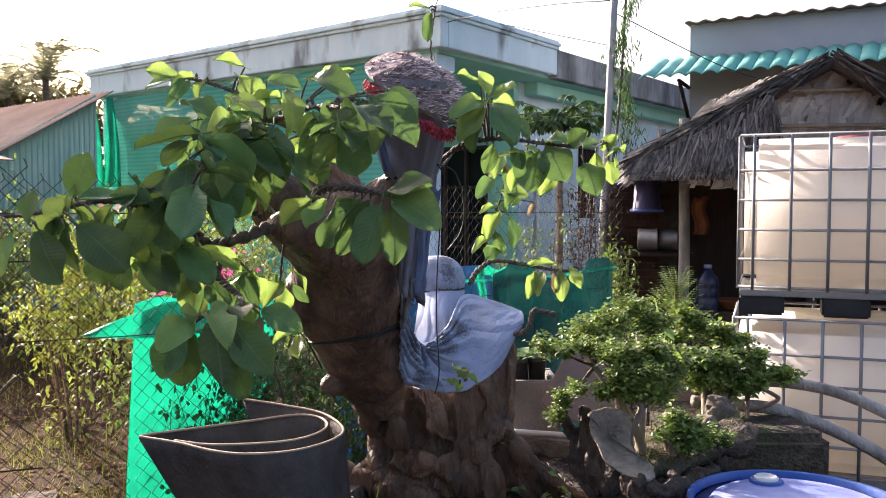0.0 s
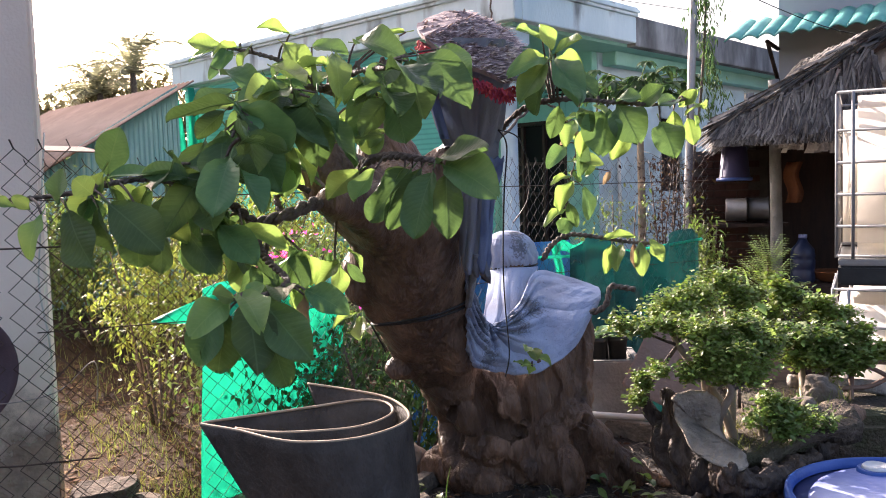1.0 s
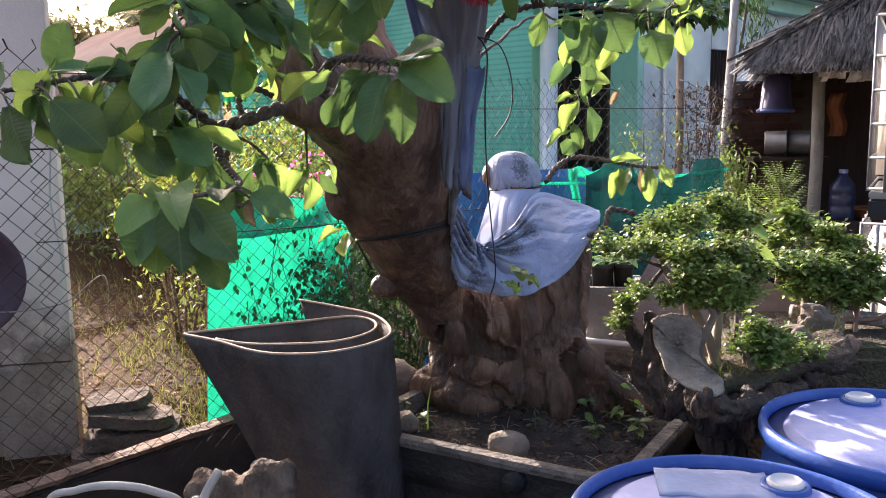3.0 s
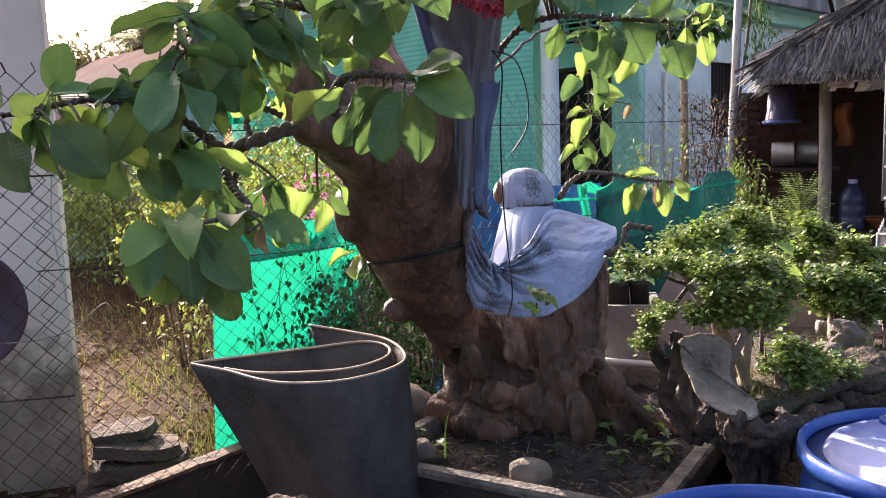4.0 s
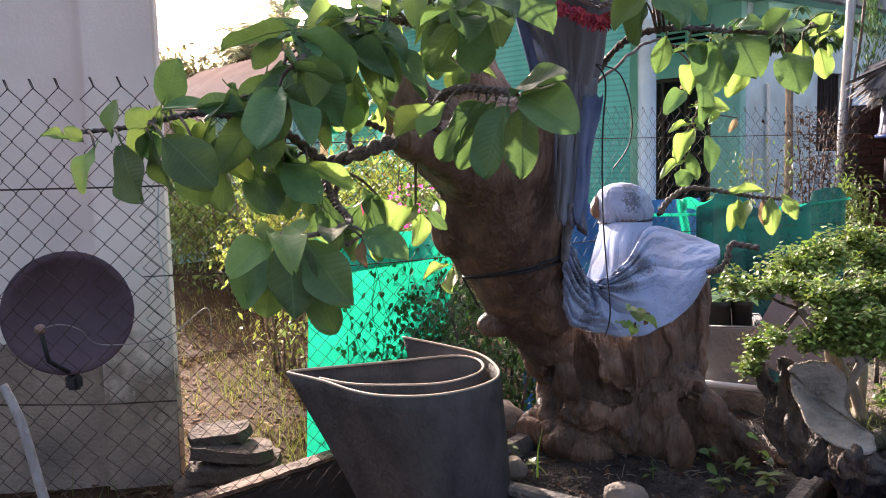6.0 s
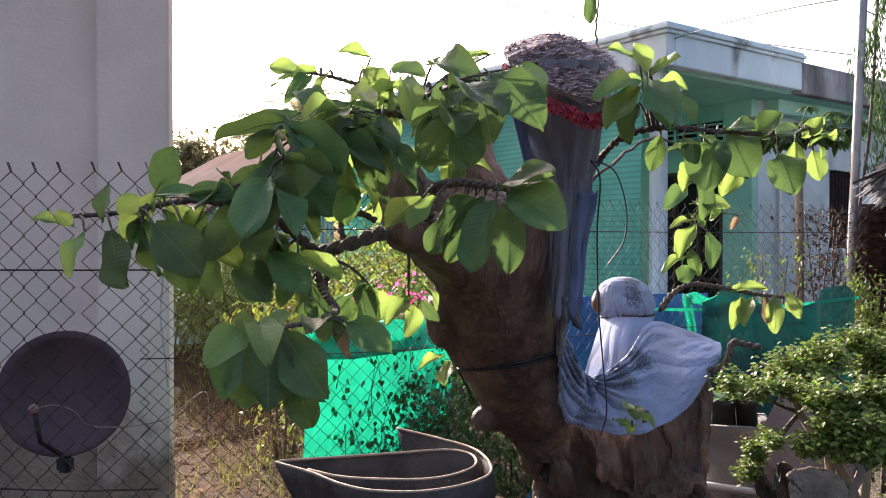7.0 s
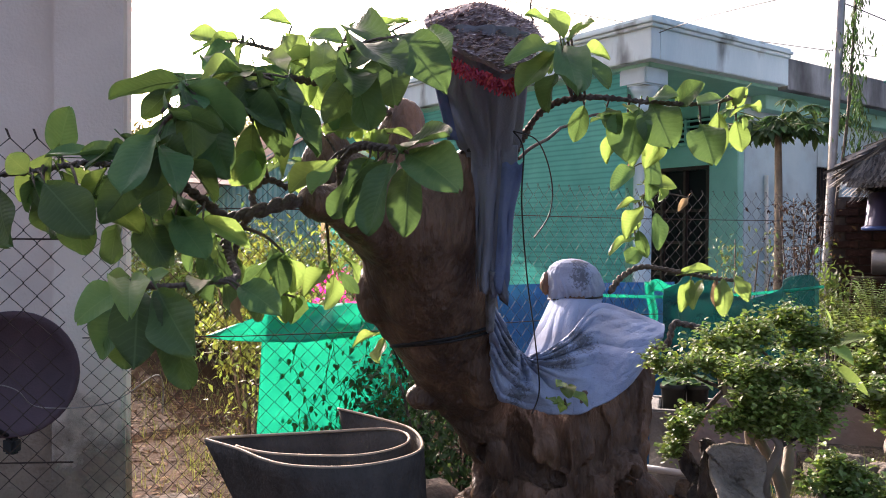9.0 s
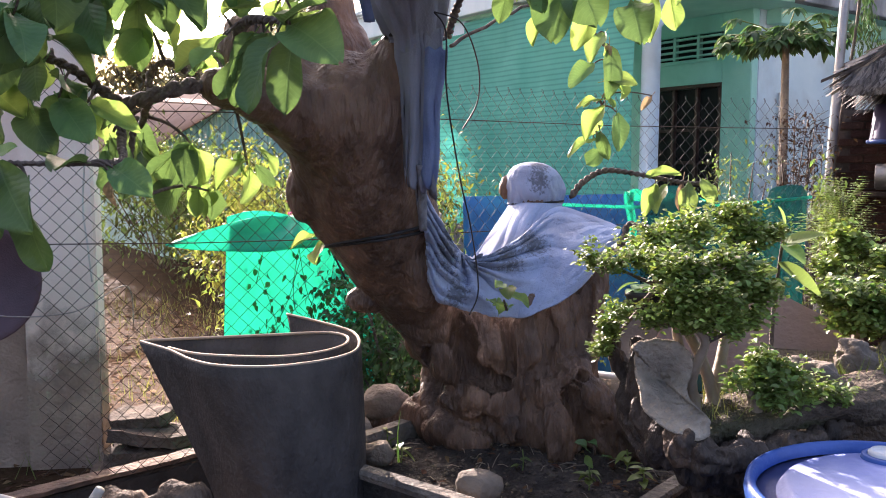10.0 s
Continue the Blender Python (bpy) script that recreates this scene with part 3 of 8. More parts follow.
hbox("soffit", (-8.3, 0.165, 3.66), (-0.165, 10.4, 3.76), "paint_teal")
hbox("parapet", (-8.35, 0.165, 3.70), (-8.2, 10.4, 4.12), "parapet")
hbox("floor_slab", (-8.2, 0.1, -0.1), (-0.1, 10.3, 0.5), "concrete", "grey cement veranda floor")
# front wall of the room, with door and vent openings
WY = 2.8
DX0, DX1, DT = -2.55, -1.2, 2.66
hbox("wall", (-8.2, WY, 0.5), (DX0, WY + 0.15, 3.66), "paint_teal")
hbox("wall", (DX1, WY, 0.5), (-0.70, WY + 0.15, 3.66), "paint_teal")
hbox("wall", (DX0, WY, DT), (DX1, WY + 0.15, 3.04), "paint_teal")
hbox("wall", (DX0, WY, 3.40), (DX1, WY + 0.15, 3.66), "paint_teal")
hbox("lintel_ledge", (DX0 - 0.05, WY - 0.05, 2.98), (DX1 + 0.05, WY - 0.002, 3.03), "paint_teal")
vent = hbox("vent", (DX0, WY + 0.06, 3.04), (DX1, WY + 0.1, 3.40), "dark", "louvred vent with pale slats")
for i in range(4):
    hbox("slat", (DX0, WY - 0.02, 3.07 + 0.09 * i), (DX1, WY + 0.055, 3.10 + 0.09 * i), "paint_teal", bevel=0.004, parent=vent)
for x in (DX0 + 0.45, DX0 + 0.9):
    hbox("mullion", (x, WY - 0.025, 3.04), (x + 0.05, WY - 0.021 + 0.08, 3.40), "paint_teal", bevel=0.003, parent=vent)
door = hbox("door", (DX0 + 0.06, WY + 0.09, 0.5), (DX1 - 0.06, WY + 0.12, DT - 0.06), "dark", "double door coloured near-black for the shade it stands in")
for x0, x1 in ((DX0, DX0 + 0.07), (DX1 - 0.07, DX1), (DX0 + 0.42, DX0 + 0.48), (DX0 + 0.86, DX0 + 0.92)):
    hbox("door_frame", (x0, WY + 0.01, 0.5), (x1, WY + 0.088, DT - 0.061), "dark_wood", parent=door)
hbox("door_frame", (DX0, WY + 0.012, DT - 0.06), (DX1, WY + 0.088, DT), "dark_wood", parent=door)
for z in (0.95, 1.45, 1.95):
    hbox("rail", (DX0 + 0.07, WY + 0.05, z), (DX1 - 0.07, WY + 0.07, z + 0.05), "dark_wood", parent=door, bevel=0.004)
# side wall, with a dark window
SX = -0.70
W0, W1, WZ0, WZ1 = 4.95, 5.72, 1.45, 2.72
hbox("wall", (SX - 0.15, WY + 0.152, 0.0), (SX, W0, 3.66), "paint_blue")
hbox("wall", (SX - 0.15, W1, 0.0), (SX, 10.3, 3.66), "paint_blue")
hbox("wall", (SX - 0.15, W0, 0.0), (SX, W1, WZ0), "paint_blue")
hbox("wall", (SX - 0.15, W0, WZ1), (SX, W1, 3.66), "paint_blue")
hbox("wall", (-8.2, WY + 0.152, 0.0), (-8.05, 10.3, 3.66), "paint_blue")
hbox("wall", (-8.05, 10.15, 0.0), (SX - 0.15, 10.3, 3.66), "paint_blue")
win = hbox("window", (SX - 0.12, W0, WZ0), (SX - 0.08, W1, WZ1), "dark", "unglazed barred window, near-black panel for the unlit room")
for k in range(7):
    y = W0 + 0.06 + 0.108 * k
    hbox("bar", (SX - 0.05, y - 0.008, WZ0), (SX - 0.035, y + 0.008, WZ1), "dark_wood", bevel=0.002, parent=win)
hbox("band", (SX, WY + 0.3, 3.45), (SX + 0.25, 10.2, 3.658), "paint_teal")
pipe_bm = tube([HM @ Vector(p) for p in ((SX + 0.05, 3.5, 0.0), (SX + 0.05, 3.45, 2.5))], 0.03, 8)
part("drain_pipe", pipe_bm, M["pvc"], house, "grey drain pipe on the side wall")


def column(x, y):
    c = HM @ Vector((x, y, 0))
    col = part("column", lathe([(0.15, 0.5), (0.15, 0.62), (0.115, 0.66), (0.115, 3.12), (0.14, 3.14), (0.14, 3.2), (0.115, 3.22), (0.115, 3.3), (0.15, 3.36), (0.2, 3.44)], c, 20), M["paint_blue"], house, "round pale column with a square capital")
    part("capital", box((x - 0.22, y - 0.22, 3.441), (x + 0.22, y + 0.22, 3.658), HM, 0.02), M["paint_blue"], col, smooth=False)


for x in (-0.42, -4.2, -7.9):
    column(x, 0.36)
tube_lamp = part("tube_lamp", box((-6.6, 0.42, 3.30), (-5.1, 0.48, 3.36), HM, 0.01), M["white_plastic"], house, "white fluorescent tube lamp under the soffit", smooth=False)


def net_curtain(x0, x1, z0, z1, y, seed, folds):
    def f(u, v):
        x = x0 + (x1 - x0) * u
        d = 0.012 * math.sin(u * folds * 6.28 + seed) + 0.05 * noise.noise(Vector((u * folds * 1.7, v * 2, seed)))
        return HM @ Vector((x + 0.04 * noise.noise(Vector((u * 9, v * 3, seed + 5))), y + d * (0.4 + 0.6 * (1 - v)), z0 + (z1 - z0) * v))
    return sheet(f, 70, 12)


shade = thing("shade_net_curtain", "green shade net curtain hanging from the veranda soffit", "net curtain", at=HM @ Vector((-4, 0.15, 3.6)))
part("net", net_curtain(-5.0, -0.52, 0.35, 3.62, 0.14, 1.0, 5), M["shade_net"], shade)
part("net", net_curtain(-8.1, -4.9, 0.35, 3.62, 0.12, 4.0, 4), M["shade_net"], shade)
for k in range(6):
    z = 0.9 + 0.42 * k
    part("batten", tube([HM @ Vector((-5.0, 0.23, z)), HM @ Vector((-0.8, 0.23, z + 0.03))], 0.012, 5), M["bamboo"], shade)
net2 = thing("net_strip", "bright green net strips tied at the house corner", "net", at=HM @ Vector((-8.2, -0.1, 3.5)))
for k, (x, w) in enumerate(((-8.15, 0.35), (-7.55, 0.32))):
    part("strip", sheet(lambda u, v: HM @ Vector((x + (u - 0.5) * w * (1.9 - 1.5 * v) + 0.05 * math.sin(v * 4), -0.08 + 0.05 * math.sin(u * 9), 2.0 + 1.62 * v)), 10, 8, thick=0.004), M["green_net"], net2)

# ---- far shed ----
SA = Vector((-5.66, 14.15, 3.53))
sg, sr = Vector((-0.46, -0.89, 0)), Vector((-0.79, 0.62, 0))


def shed_pt(g, r, z):
    q = SA + sg * g + sr * r
    return Vector((q.x, q.y, z))


shed = thing("shed", "tin shed with faded roof and teal corrugated walls", "shed", at=(SA.x, SA.y, 0))
part("roof", sheet(lambda u, v: shed_pt(-0.2 + 3.5 * v, -0.25 + 6 * u, 3.56 - 1.9 * v + 0.02 * math.sin(u * 6.28 * 40)), 160, 2, thick=0.01), M["tin_roof"], shed, "faded pinkish corrugated roof")
bm = bmesh.new()
nn = 120
row0 = [bm.verts.new(shed_pt(3 * i / nn, 0.02 * math.sin(i * 1.6), 0)) for i in range(nn + 1)]
row1 = [bm.verts.new(shed_pt(3 * i / nn, 0.02 * math.sin(i * 1.6), 3.5 - 0.56 * 3 * i / nn)) for i in range(nn + 1)]
for i in range(nn):
    bm.faces.new((row0[i], row0[i + 1], row1[i + 1], row1[i]))
part("gable_wall", bm, M["tin_teal"], shed, smooth=False)
part("side_wall", sheet(lambda u, v: shed_pt(2.95, 0.05 + 5.6 * u, 1.75 * v), 4, 2, thick=0.02), M["tin_teal"], shed, smooth=False)
part("lean_to_roof", sheet(lambda u, v: shed_pt(1.9 + 2.3 * u, -0.2 - 0.5 * v, 2.40 - 0.1 * v), 6, 2, thick=0.02), M["tin_roof"], shed, smooth=False)

# ---- grey neighbouring house ----
GA, GB = Vector((3.3, 11.1, 0)), Vector((7.3, 8.9, 0))
gd = (GB - GA).normalized()
GM = Matrix.Translation(GA) @ Matrix(((gd.x, -gd.y, 0, 0), (gd.y, gd.x, 0, 0), (0, 0, 1, 0), (0, 0, 0, 1)))
grey = thing("neighbour_house", "plain grey house with green tiled awning", "house", at=GA)
part("wall", box((0, 0, 0), (7, 4, 4.02), GM, 0.01), M["grey_house"], grey, smooth=False)
part("roof_edge", sheet(lambda u, v: GM @ Vector((-0.05 + 7.1 * u, -0.12 + 4 * v, 4.03 + 0.015 * math.sin(u * 6.28 * 34) + 0.1 * v)), 240, 2, thick=0.015), M["tin_roof"], grey, "corrugated roof edge")
for k in range(40):
    x = -0.45 + 0.19 * k
    t = sheet(lambda u, v: GM @ Vector((x + 0.185 * u, -0.75 + 0.78 * v, 3.24 + 0.32 * v + 0.045 * math.sin(math.pi * u))), 6, 3, thick=-0.02)
    part("roof_tile", t, M["tile_green"], grey)
for x in (0.0, 3.0):
    part("bracket", add_tube(tube([GM @ Vector((x, -0.02, 2.8)), GM @ Vector((x, -0.55, 3.2))], 0.025, 6), [GM @ Vector((x, -0.02, 3.2)), GM @ Vector((x, -0.6, 3.22))], 0.025, 6), M["wire"], grey)

# ---- thatched hut ----
hut = thing("thatched_hut", "open hut with grey palm thatch roof and pale gable panel", "hut", at=(2.8, 6.8, 0))
HX, HZ, HY0, HY1 = 2.74, 2.67, 5.95, 8.6
EZ, EX = 2.00, 1.46


def eave_x(y):
    """The eave draws in towards the back."""
    return EX + 0.26 * (y - HY0)



def thatch_slope(sign, seed, count):
    """Overlapping strips of palm leaf, in rows from eave to ridge."""
    rng = random.Random(seed)
    bm = bmesh.new()
    for i in range(count):
        t = rng.random()
        y = rng.uniform(HY0 - 0.05, HY1)
        run = HX - eave_x(y)
        x = eave_x(y) + run * t
        z = EZ + (HZ - EZ) * t + rng.uniform(0.0, 0.05)
        if sign < 0:
            x = 2 * HX - x
        L = rng.uniform(0.18, 0.34)
        w = rng.uniform(0.012, 0.03)
        d = Vector((-sign * run, rng.uniform(-0.5, 0.5), -(HZ - EZ) - rng.uniform(0.0, 0.35))).normalized()
        p = Vector((x, y, z))
        s = Vector((rng.uniform(-0.3, 0.3), 1, 0)) * w
        q = p + d * L
        vs = [bm.verts.new(p - s), bm.verts.new(p + s), bm.verts.new(q + s * 0.4), bm.verts.new(q - s * 0.4)]
        bm.faces.new(vs)
    return bm


for s in (1, -1):
    part("roof_base", sheet(lambda u, v: Vector(((HX - s * (HX - eave_x(HY0 + (HY1 - HY0) * u)) * v), HY0 + (HY1 - HY0) * u, HZ - (HZ - EZ) * v - 0.02)), 8, 8, thick=0.03), M["thatch"], hut, smooth=False)
    tagged(part("thatch", thatch_slope(s, 3 + s, 5200), M["thatch"], hut, "ragged grey palm thatch", smooth=False), kind="stuff")
# gable verge, a thick dark roll of thatch
for s in (1, -1):
    rng = random.Random(20 + s)
    bm = bmesh.new()
    for i in range(900):
        t = rng.random()
        p = Vector((HX - s * (HX - EX) * t, HY0 - 0.06 + rng.uniform(-0.05, 0.08), HZ + 0.03 - (HZ - EZ) * t + rng.uniform(-0.06, 0.03)))
        d = Vector((-s, rng.uniform(-0.25, 0.25), -0.58 + rng.uniform(-0.3, 0.2))).normalized()
        w = Vector((0, rng.uniform(0.3, 1), rng.uniform(-1, 1))).normalized() * 0.01
        q = p + d * rng.uniform(0.15, 0.3)
        bm.faces.new([bm.verts.new(v) for v in (p - w, p + w, q + w, q - w)])
    tagged(part("verge", bm, M["thatch"], hut, "dark thatch edge of the gable", smooth=False), kind="stuff")
for s in (1, -1):
    part("verge_pole", tube([(HX, HY0 - 0.05, HZ - 0.03), (HX - s * (HX - EX), HY0 - 0.05, EZ - 0.02)], 0.05, 8), M["dark_wood"], hut, "dark round pole under the thatch edge")
# shaggy skirt of thatch at the front of the eave
rng = random.Random(41)
bm = bmesh.new()
for i in range(2600):
    x = rng.uniform(1.38, 2.32)
    top = EZ + (x - EX) * (HZ - EZ) / (HX - EX)
    z0 = rng.uniform(1.93, max(1.97, top))
    z1 = max(1.83 + rng.uniform(-0.02, 0.05), z0 - rng.uniform(0.12, 0.3))
    y = HY0 - 0.10 - 0.25 * (top - z0) + rng.uniform(-0.03, 0.03)
    w = rng.uniform(0.006, 0.018)
    sx = rng.uniform(-0.10, 0.03)
    bm.faces.new([bm.verts.new(v) for v in ((x - w, y, z0), (x + w, y + 0.01, z0), (x + sx + w * 0.3, y - 0.05, z1), (x + sx - w * 0.3, y - 0.05, z1))])
tagged(part("skirt", bm, M["thatch"], hut, "shaggy thatch skirt over the eave", smooth=False), kind="stuff")
# gable panel of pale palm strips with bamboo battens
rng = random.Random(9)
bm = bmesh.new()
for i in range(260):
    x = HX + rng.uniform(-0.95, 0.95)
    top = HZ - 0.06 - 0.65 * abs(x - HX)
    z0 = rng.uniform(1.75, max(1.76, top - 0.15))
    z1 = min(top, z0 + rng.uniform(0.25, 0.45))
    sl = rng.uniform(-0.12, 0.12) + 0.1
    y = HY0 + 0.05 + rng.uniform(0, 0.02)
    w = rng.uniform(0.015, 0.035)
    bm.faces.new([bm.verts.new(v) for v in ((x - w, y, z0), (x + w, y, z0), (x + sl + w, y + 0.01, z1), (x + sl - w, y + 0.01, z1))])
tagged(part("gable_panel", bm, M["thatch_pale"], hut, "pale woven palm-leaf gable panel", smooth=False), kind="stuff")
part("gable_backing", sheet(lambda u, v: Vector((HX + (u - 0.5) * 2.0 * (1 - 0.93 * v), HY0 + 0.10, 1.85 + (HZ - 1.9) * v)), 6, 6, thick=0.01), M["thatch_pale"], hut, smooth=False)
for z, hw in ((2.45, 0.42), (2.2, 0.85), (1.95, 1.05)):
    part("batten", tube([(HX - hw, HY0 + 0.02, z), (HX + hw, HY0 + 0.02, z + 0.02)], 0.016, 6), M["bamboo"], hut)
for x, y in ((2.13, 7.3), (3.7, 6.2), (2.2, 8.3), (3.7, 8.3)):
    part("post", tube([(x, y, -0.05), (x + 0.02, y, 1.2), (x, y, 2.4)], lambda t: 0.055 - 0.008 * t, 8), M["concrete"], hut)
part("back_wall", box((2.06, 8.5, 0), (4.4, 8.6, 1.95)), M["dark_wood"], hut, "back wall coloured dark for the shade in the hut", smooth=False)
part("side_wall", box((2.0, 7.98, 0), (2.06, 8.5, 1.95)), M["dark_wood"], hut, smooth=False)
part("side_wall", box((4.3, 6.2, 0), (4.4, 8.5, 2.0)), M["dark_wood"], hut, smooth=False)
brick = part("brick_wall", box((1.56, 7.84, 0), (2.24, 7.92, 1.86)), M["mortar"], hut, "red-brown brick wall darkened for the hut's shade", smooth=False)
part("shelf", box((1.70, 7.45, 1.20), (2.3, 7.80, 1.23), None, 0.005), M["dark_wood"], hut, smooth=False)
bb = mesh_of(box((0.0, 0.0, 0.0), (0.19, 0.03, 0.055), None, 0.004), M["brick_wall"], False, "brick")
for r in range(28):
    for c in range(5):
        x = 1.57 + 0.2 * c - (0.1 if r % 2 else 0)
        if x < 1.56 or x > 2.06:
            continue
        o = new("brick", bb)
        o.parent = brick
        o.location = (x, 7.82 - 0.003 * ((r * 7 + c * 3) % 4), 0.02 + 0.065 * r)
pail = thing("hanging_bucket", "purple plastic bucket hung upside down under thatch, darkened for its shade", "bucket", at=(1.89, 7.60, 1.80))
part("body", lathe([(0.135, 1.60), (0.14, 1.615), (0.128, 1.63), (0.10, 1.88), (0.0, 1.885)], (1.89, 7.60, 0), 24), M["purple_bucket"], pail)
part("rim", lathe([(0.138, 1.59), (0.148, 1.595), (0.148, 1.615), (0.138, 1.62)], (1.89, 7.60, 0), 24, cap=False), M["blue_drum"], pail, "blue rim")
for x in (1.90, 2.08):
    lying = Matrix.Translation((x, 7.60, 1.345)) @ Matrix.Rotation(radians(90), 4, "Y") @ Matrix.Rotation(radians(12), 4, "X")
    b = lathe([(0.0, -0.085), (0.085, -0.085), (0.097, -0.075), (0.097, 0.075), (0.105, 0.08), (0.105, 0.088), (0.09, 0.088), (0.088, -0.07), (0.0, -0.072)], (0, 0, 0), 24)
    bmesh.ops.transform(b, matrix=lying, verts=b.verts[:])
    pot_m = solo("aluminium_pot", b, M["chrome"], "dented aluminium cooking pot lying on a shelf", "pot", "cooking pots")
    b = tube([(-0.03, 0.098, 0.03), (-0.03, 0.125, 0.035), (0.03, 0.125, 0.035), (0.03, 0.098, 0.03)], 0.006, 5, 4)
    bmesh.ops.transform(b, matrix=lying, verts=b.verts[:])
    part("handle", b, M["chrome"], pot_m)
solo("orange_cloth", sheet(lambda u, v: Vector((2.22 + 0.13 * u + 0.02 * math.sin(v * 7), 7.28 + 0.03 * math.sin(u * 8), 1.40 + 0.33 * v)), 8, 8, thick=0.006), M["orange_cloth"], "orange-brown cloth hanging from a hut post", "cloth")
jug = thing("water_bottle", "large dark blue water bottle with ribbed body", "water bottle", at=(2.34, 7.25, 0.80))
part("body", lathe([(0.085, 0.75), (0.095, 0.77), (0.095, 0.84), (0.088, 0.855), (0.095, 0.87), (0.095, 0.93), (0.088, 0.945), (0.095, 0.96), (0.09, 1.02), (0.04, 1.08), (0.03, 1.11)], (2.34, 7.25, 0), 24), M["jug"], jug)
part("cap", lathe([(0.03, 1.11), (0.034, 1.115), (0.034, 1.14), (0.0, 1.142)], (2.34, 7.25, 0), 16), M["blue_drum_top"], jug)
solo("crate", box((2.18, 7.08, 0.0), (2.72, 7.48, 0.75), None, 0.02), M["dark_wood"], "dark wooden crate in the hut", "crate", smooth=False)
solo("bowl", lathe([(0.08, 0.755), (0.10, 0.77), (0.16, 0.84), (0.165, 0.842), (0.09, 0.78)], (2.56, 7.25, 0), 24), M["orange_cloth"], "reddish plastic bowl on a crate", "bowl")

# ---- intermediate bulk containers ----
IBC_C = Vector((1.68, 4.72, 0))
idir = Vector((0.93, -0.36, 0)).normalized()
IM0 = Matrix(((idir.x, -idir.y, 0, 0), (idir.y, idir.x, 0, 0), (0, 0, 1, 0), (0, 0, 0, 1)))


def ibc(label):
    e = thing("ibc_tank", label, "tank", group="stacked tanks")
    W, D, H = 1.1, 0.9, 0.86
    part("bottle", box((0.02, 0.03, 0.15), (W - 0.02, D - 0.03, 0.985), None, 0.07), M["hdpe"], e, "cream translucent plastic bottle")
    part("cap", lathe([(0.11, 0.984), (0.11, 1.01), (0.0, 1.012)], (0.62, 0.42, 0), 24), M["redyarn"], e, "red screw cap")
    pal = part("pallet", box((0, 0, 0.105), (W, D, 0.138), None, 0.006), M["galv"], e, "steel-topped pallet with black feet", smooth=False)
    for x in (0.0, W / 2 - 0.12, W - 0.24):
        for y in (0.0, D - 0.2):
            part("foot", box((x, y, 0.0), (x + 0.24, y + 0.2, 0.104), None, 0.012), M["pallet"], pal, smooth=False)
    for z in (0.155, 0.31, 0.475, 0.64, 0.805, 1.0):
        pts = [(0, 0, z), (W, 0, z), (W, D, z), (0, D, z), (0, 0, z)]
        part("hoop", tube(pts, 0.0085, 6), M["cage"], e)
    for k in range(6):
        x = 0.07 + (W - 0.14) * k / 5
        for y in (-0.008, D + 0.008):
            part("upright", tube([(x, y, 0.14), (x, y, 1.0)], 0.0095, 6), M["cage"], e)
    for k in range(5):
        y = 0.07 + (D - 0.14) * k / 4
        for x in (-0.008, W + 0.008):
            part("upright", tube([(x, y, 0.14), (x, y, 1.0)], 0.0095, 6), M["cage"], e)
    return e


tank = ibc("cream bulk tank in a galvanised cage, standing on the ground")
tank.matrix_basis = Matrix.Translation(IBC_C + Vector((0, 0, 0.01))) @ IM0
tank2 = copy_thing(tank, Matrix.Translation(IBC_C + Vector((0.02, 0, 1.03))) @ IM0)
tank2["label"] = "cream bulk tank in a galvanised cage, stacked on another"

# ---- blue drums ----
def drum(label):
    e = thing("plastic_drum", label, "drum", group="blue drums")
    R, T = 0.274, 0.885
    part("body", lathe([(0.25, 0.0), (0.265, 0.02), (0.268, 0.28), (0.276, 0.30), (0.268, 0.32), (0.268, 0.58), (0.276, 0.60), (0.268, 0.62), (0.27, T - 0.09), (0.252, T - 0.06), (0.252, T - 0.035)], (0, 0, 0), 56), M["blue_drum"], e)
    part("rim", lathe([(0.252, T - 0.04), (R + 0.004, T - 0.036), (R + 0.007, T - 0.02), (R + 0.004, T - 0.002), (R - 0.004, T + 0.002), (R - 0.011, T - 0.004), (R - 0.013, T - 0.022)], (0, 0, 0), 64, cap=False), M["blue_drum"], e)
    part("lid", lathe([(R - 0.012, T - 0.024), (R - 0.045, T - 0.026), (R - 0.056, T - 0.008), (R - 0.066, T - 0.002), (0.12, T + 0.002), (0.0, T + 0.003)], (0, 0, 0), 56), M["blue_drum_top"], e, "sun-faded lid with a painted pale sheen")
    for sx, sy in ((0.0, 0.17), (0.0, -0.17)):
        bung = part("bung", lathe([(0.032, T - 0.004), (0.032, T + 0.012), (0.027, T + 0.017), (0.024, T + 0.011), (0.0, T + 0.010)], (sx, sy, 0), 24), M["white_plastic"], e, "white screw bung")
        part("collar", lathe([(0.046, T - 0.012), (0.043, T + 0.007), (0.034, T + 0.009), (0.034, T - 0.01)], (sx, sy, 0), 24, cap=False), M["blue_drum"], bung)
    return e


d1 = drum("blue plastic drum with faded lid and white bung")
d1.location = (0.915, 2.07, 0)
d1.rotation_euler = (0, 0, 0.15)
d2 = copy_thing(d1, pose(0.50, 1.60, 0.0, 0, 0, -38))
d2["label"] = "blue plastic drum with a torn paper label"
lab = part("paper_label", sheet(lambda u, v: Vector((0.50 - 0.12 + 0.20 * u + 0.012 * noise.noise(Vector((v * 6, 1, 0))), 1.60 + 0.07 + 0.12 * v + 0.015 * noise.noise(Vector((u * 6, 2, 0))), 0.889 + 0.003 * noise.noise(Vector((u * 3, v * 3, 0))))), 10, 6, thick=0.002), M["paper"], None)
lab.parent = d2
lab.matrix_parent_inverse = d2.matrix_basis.inverted()

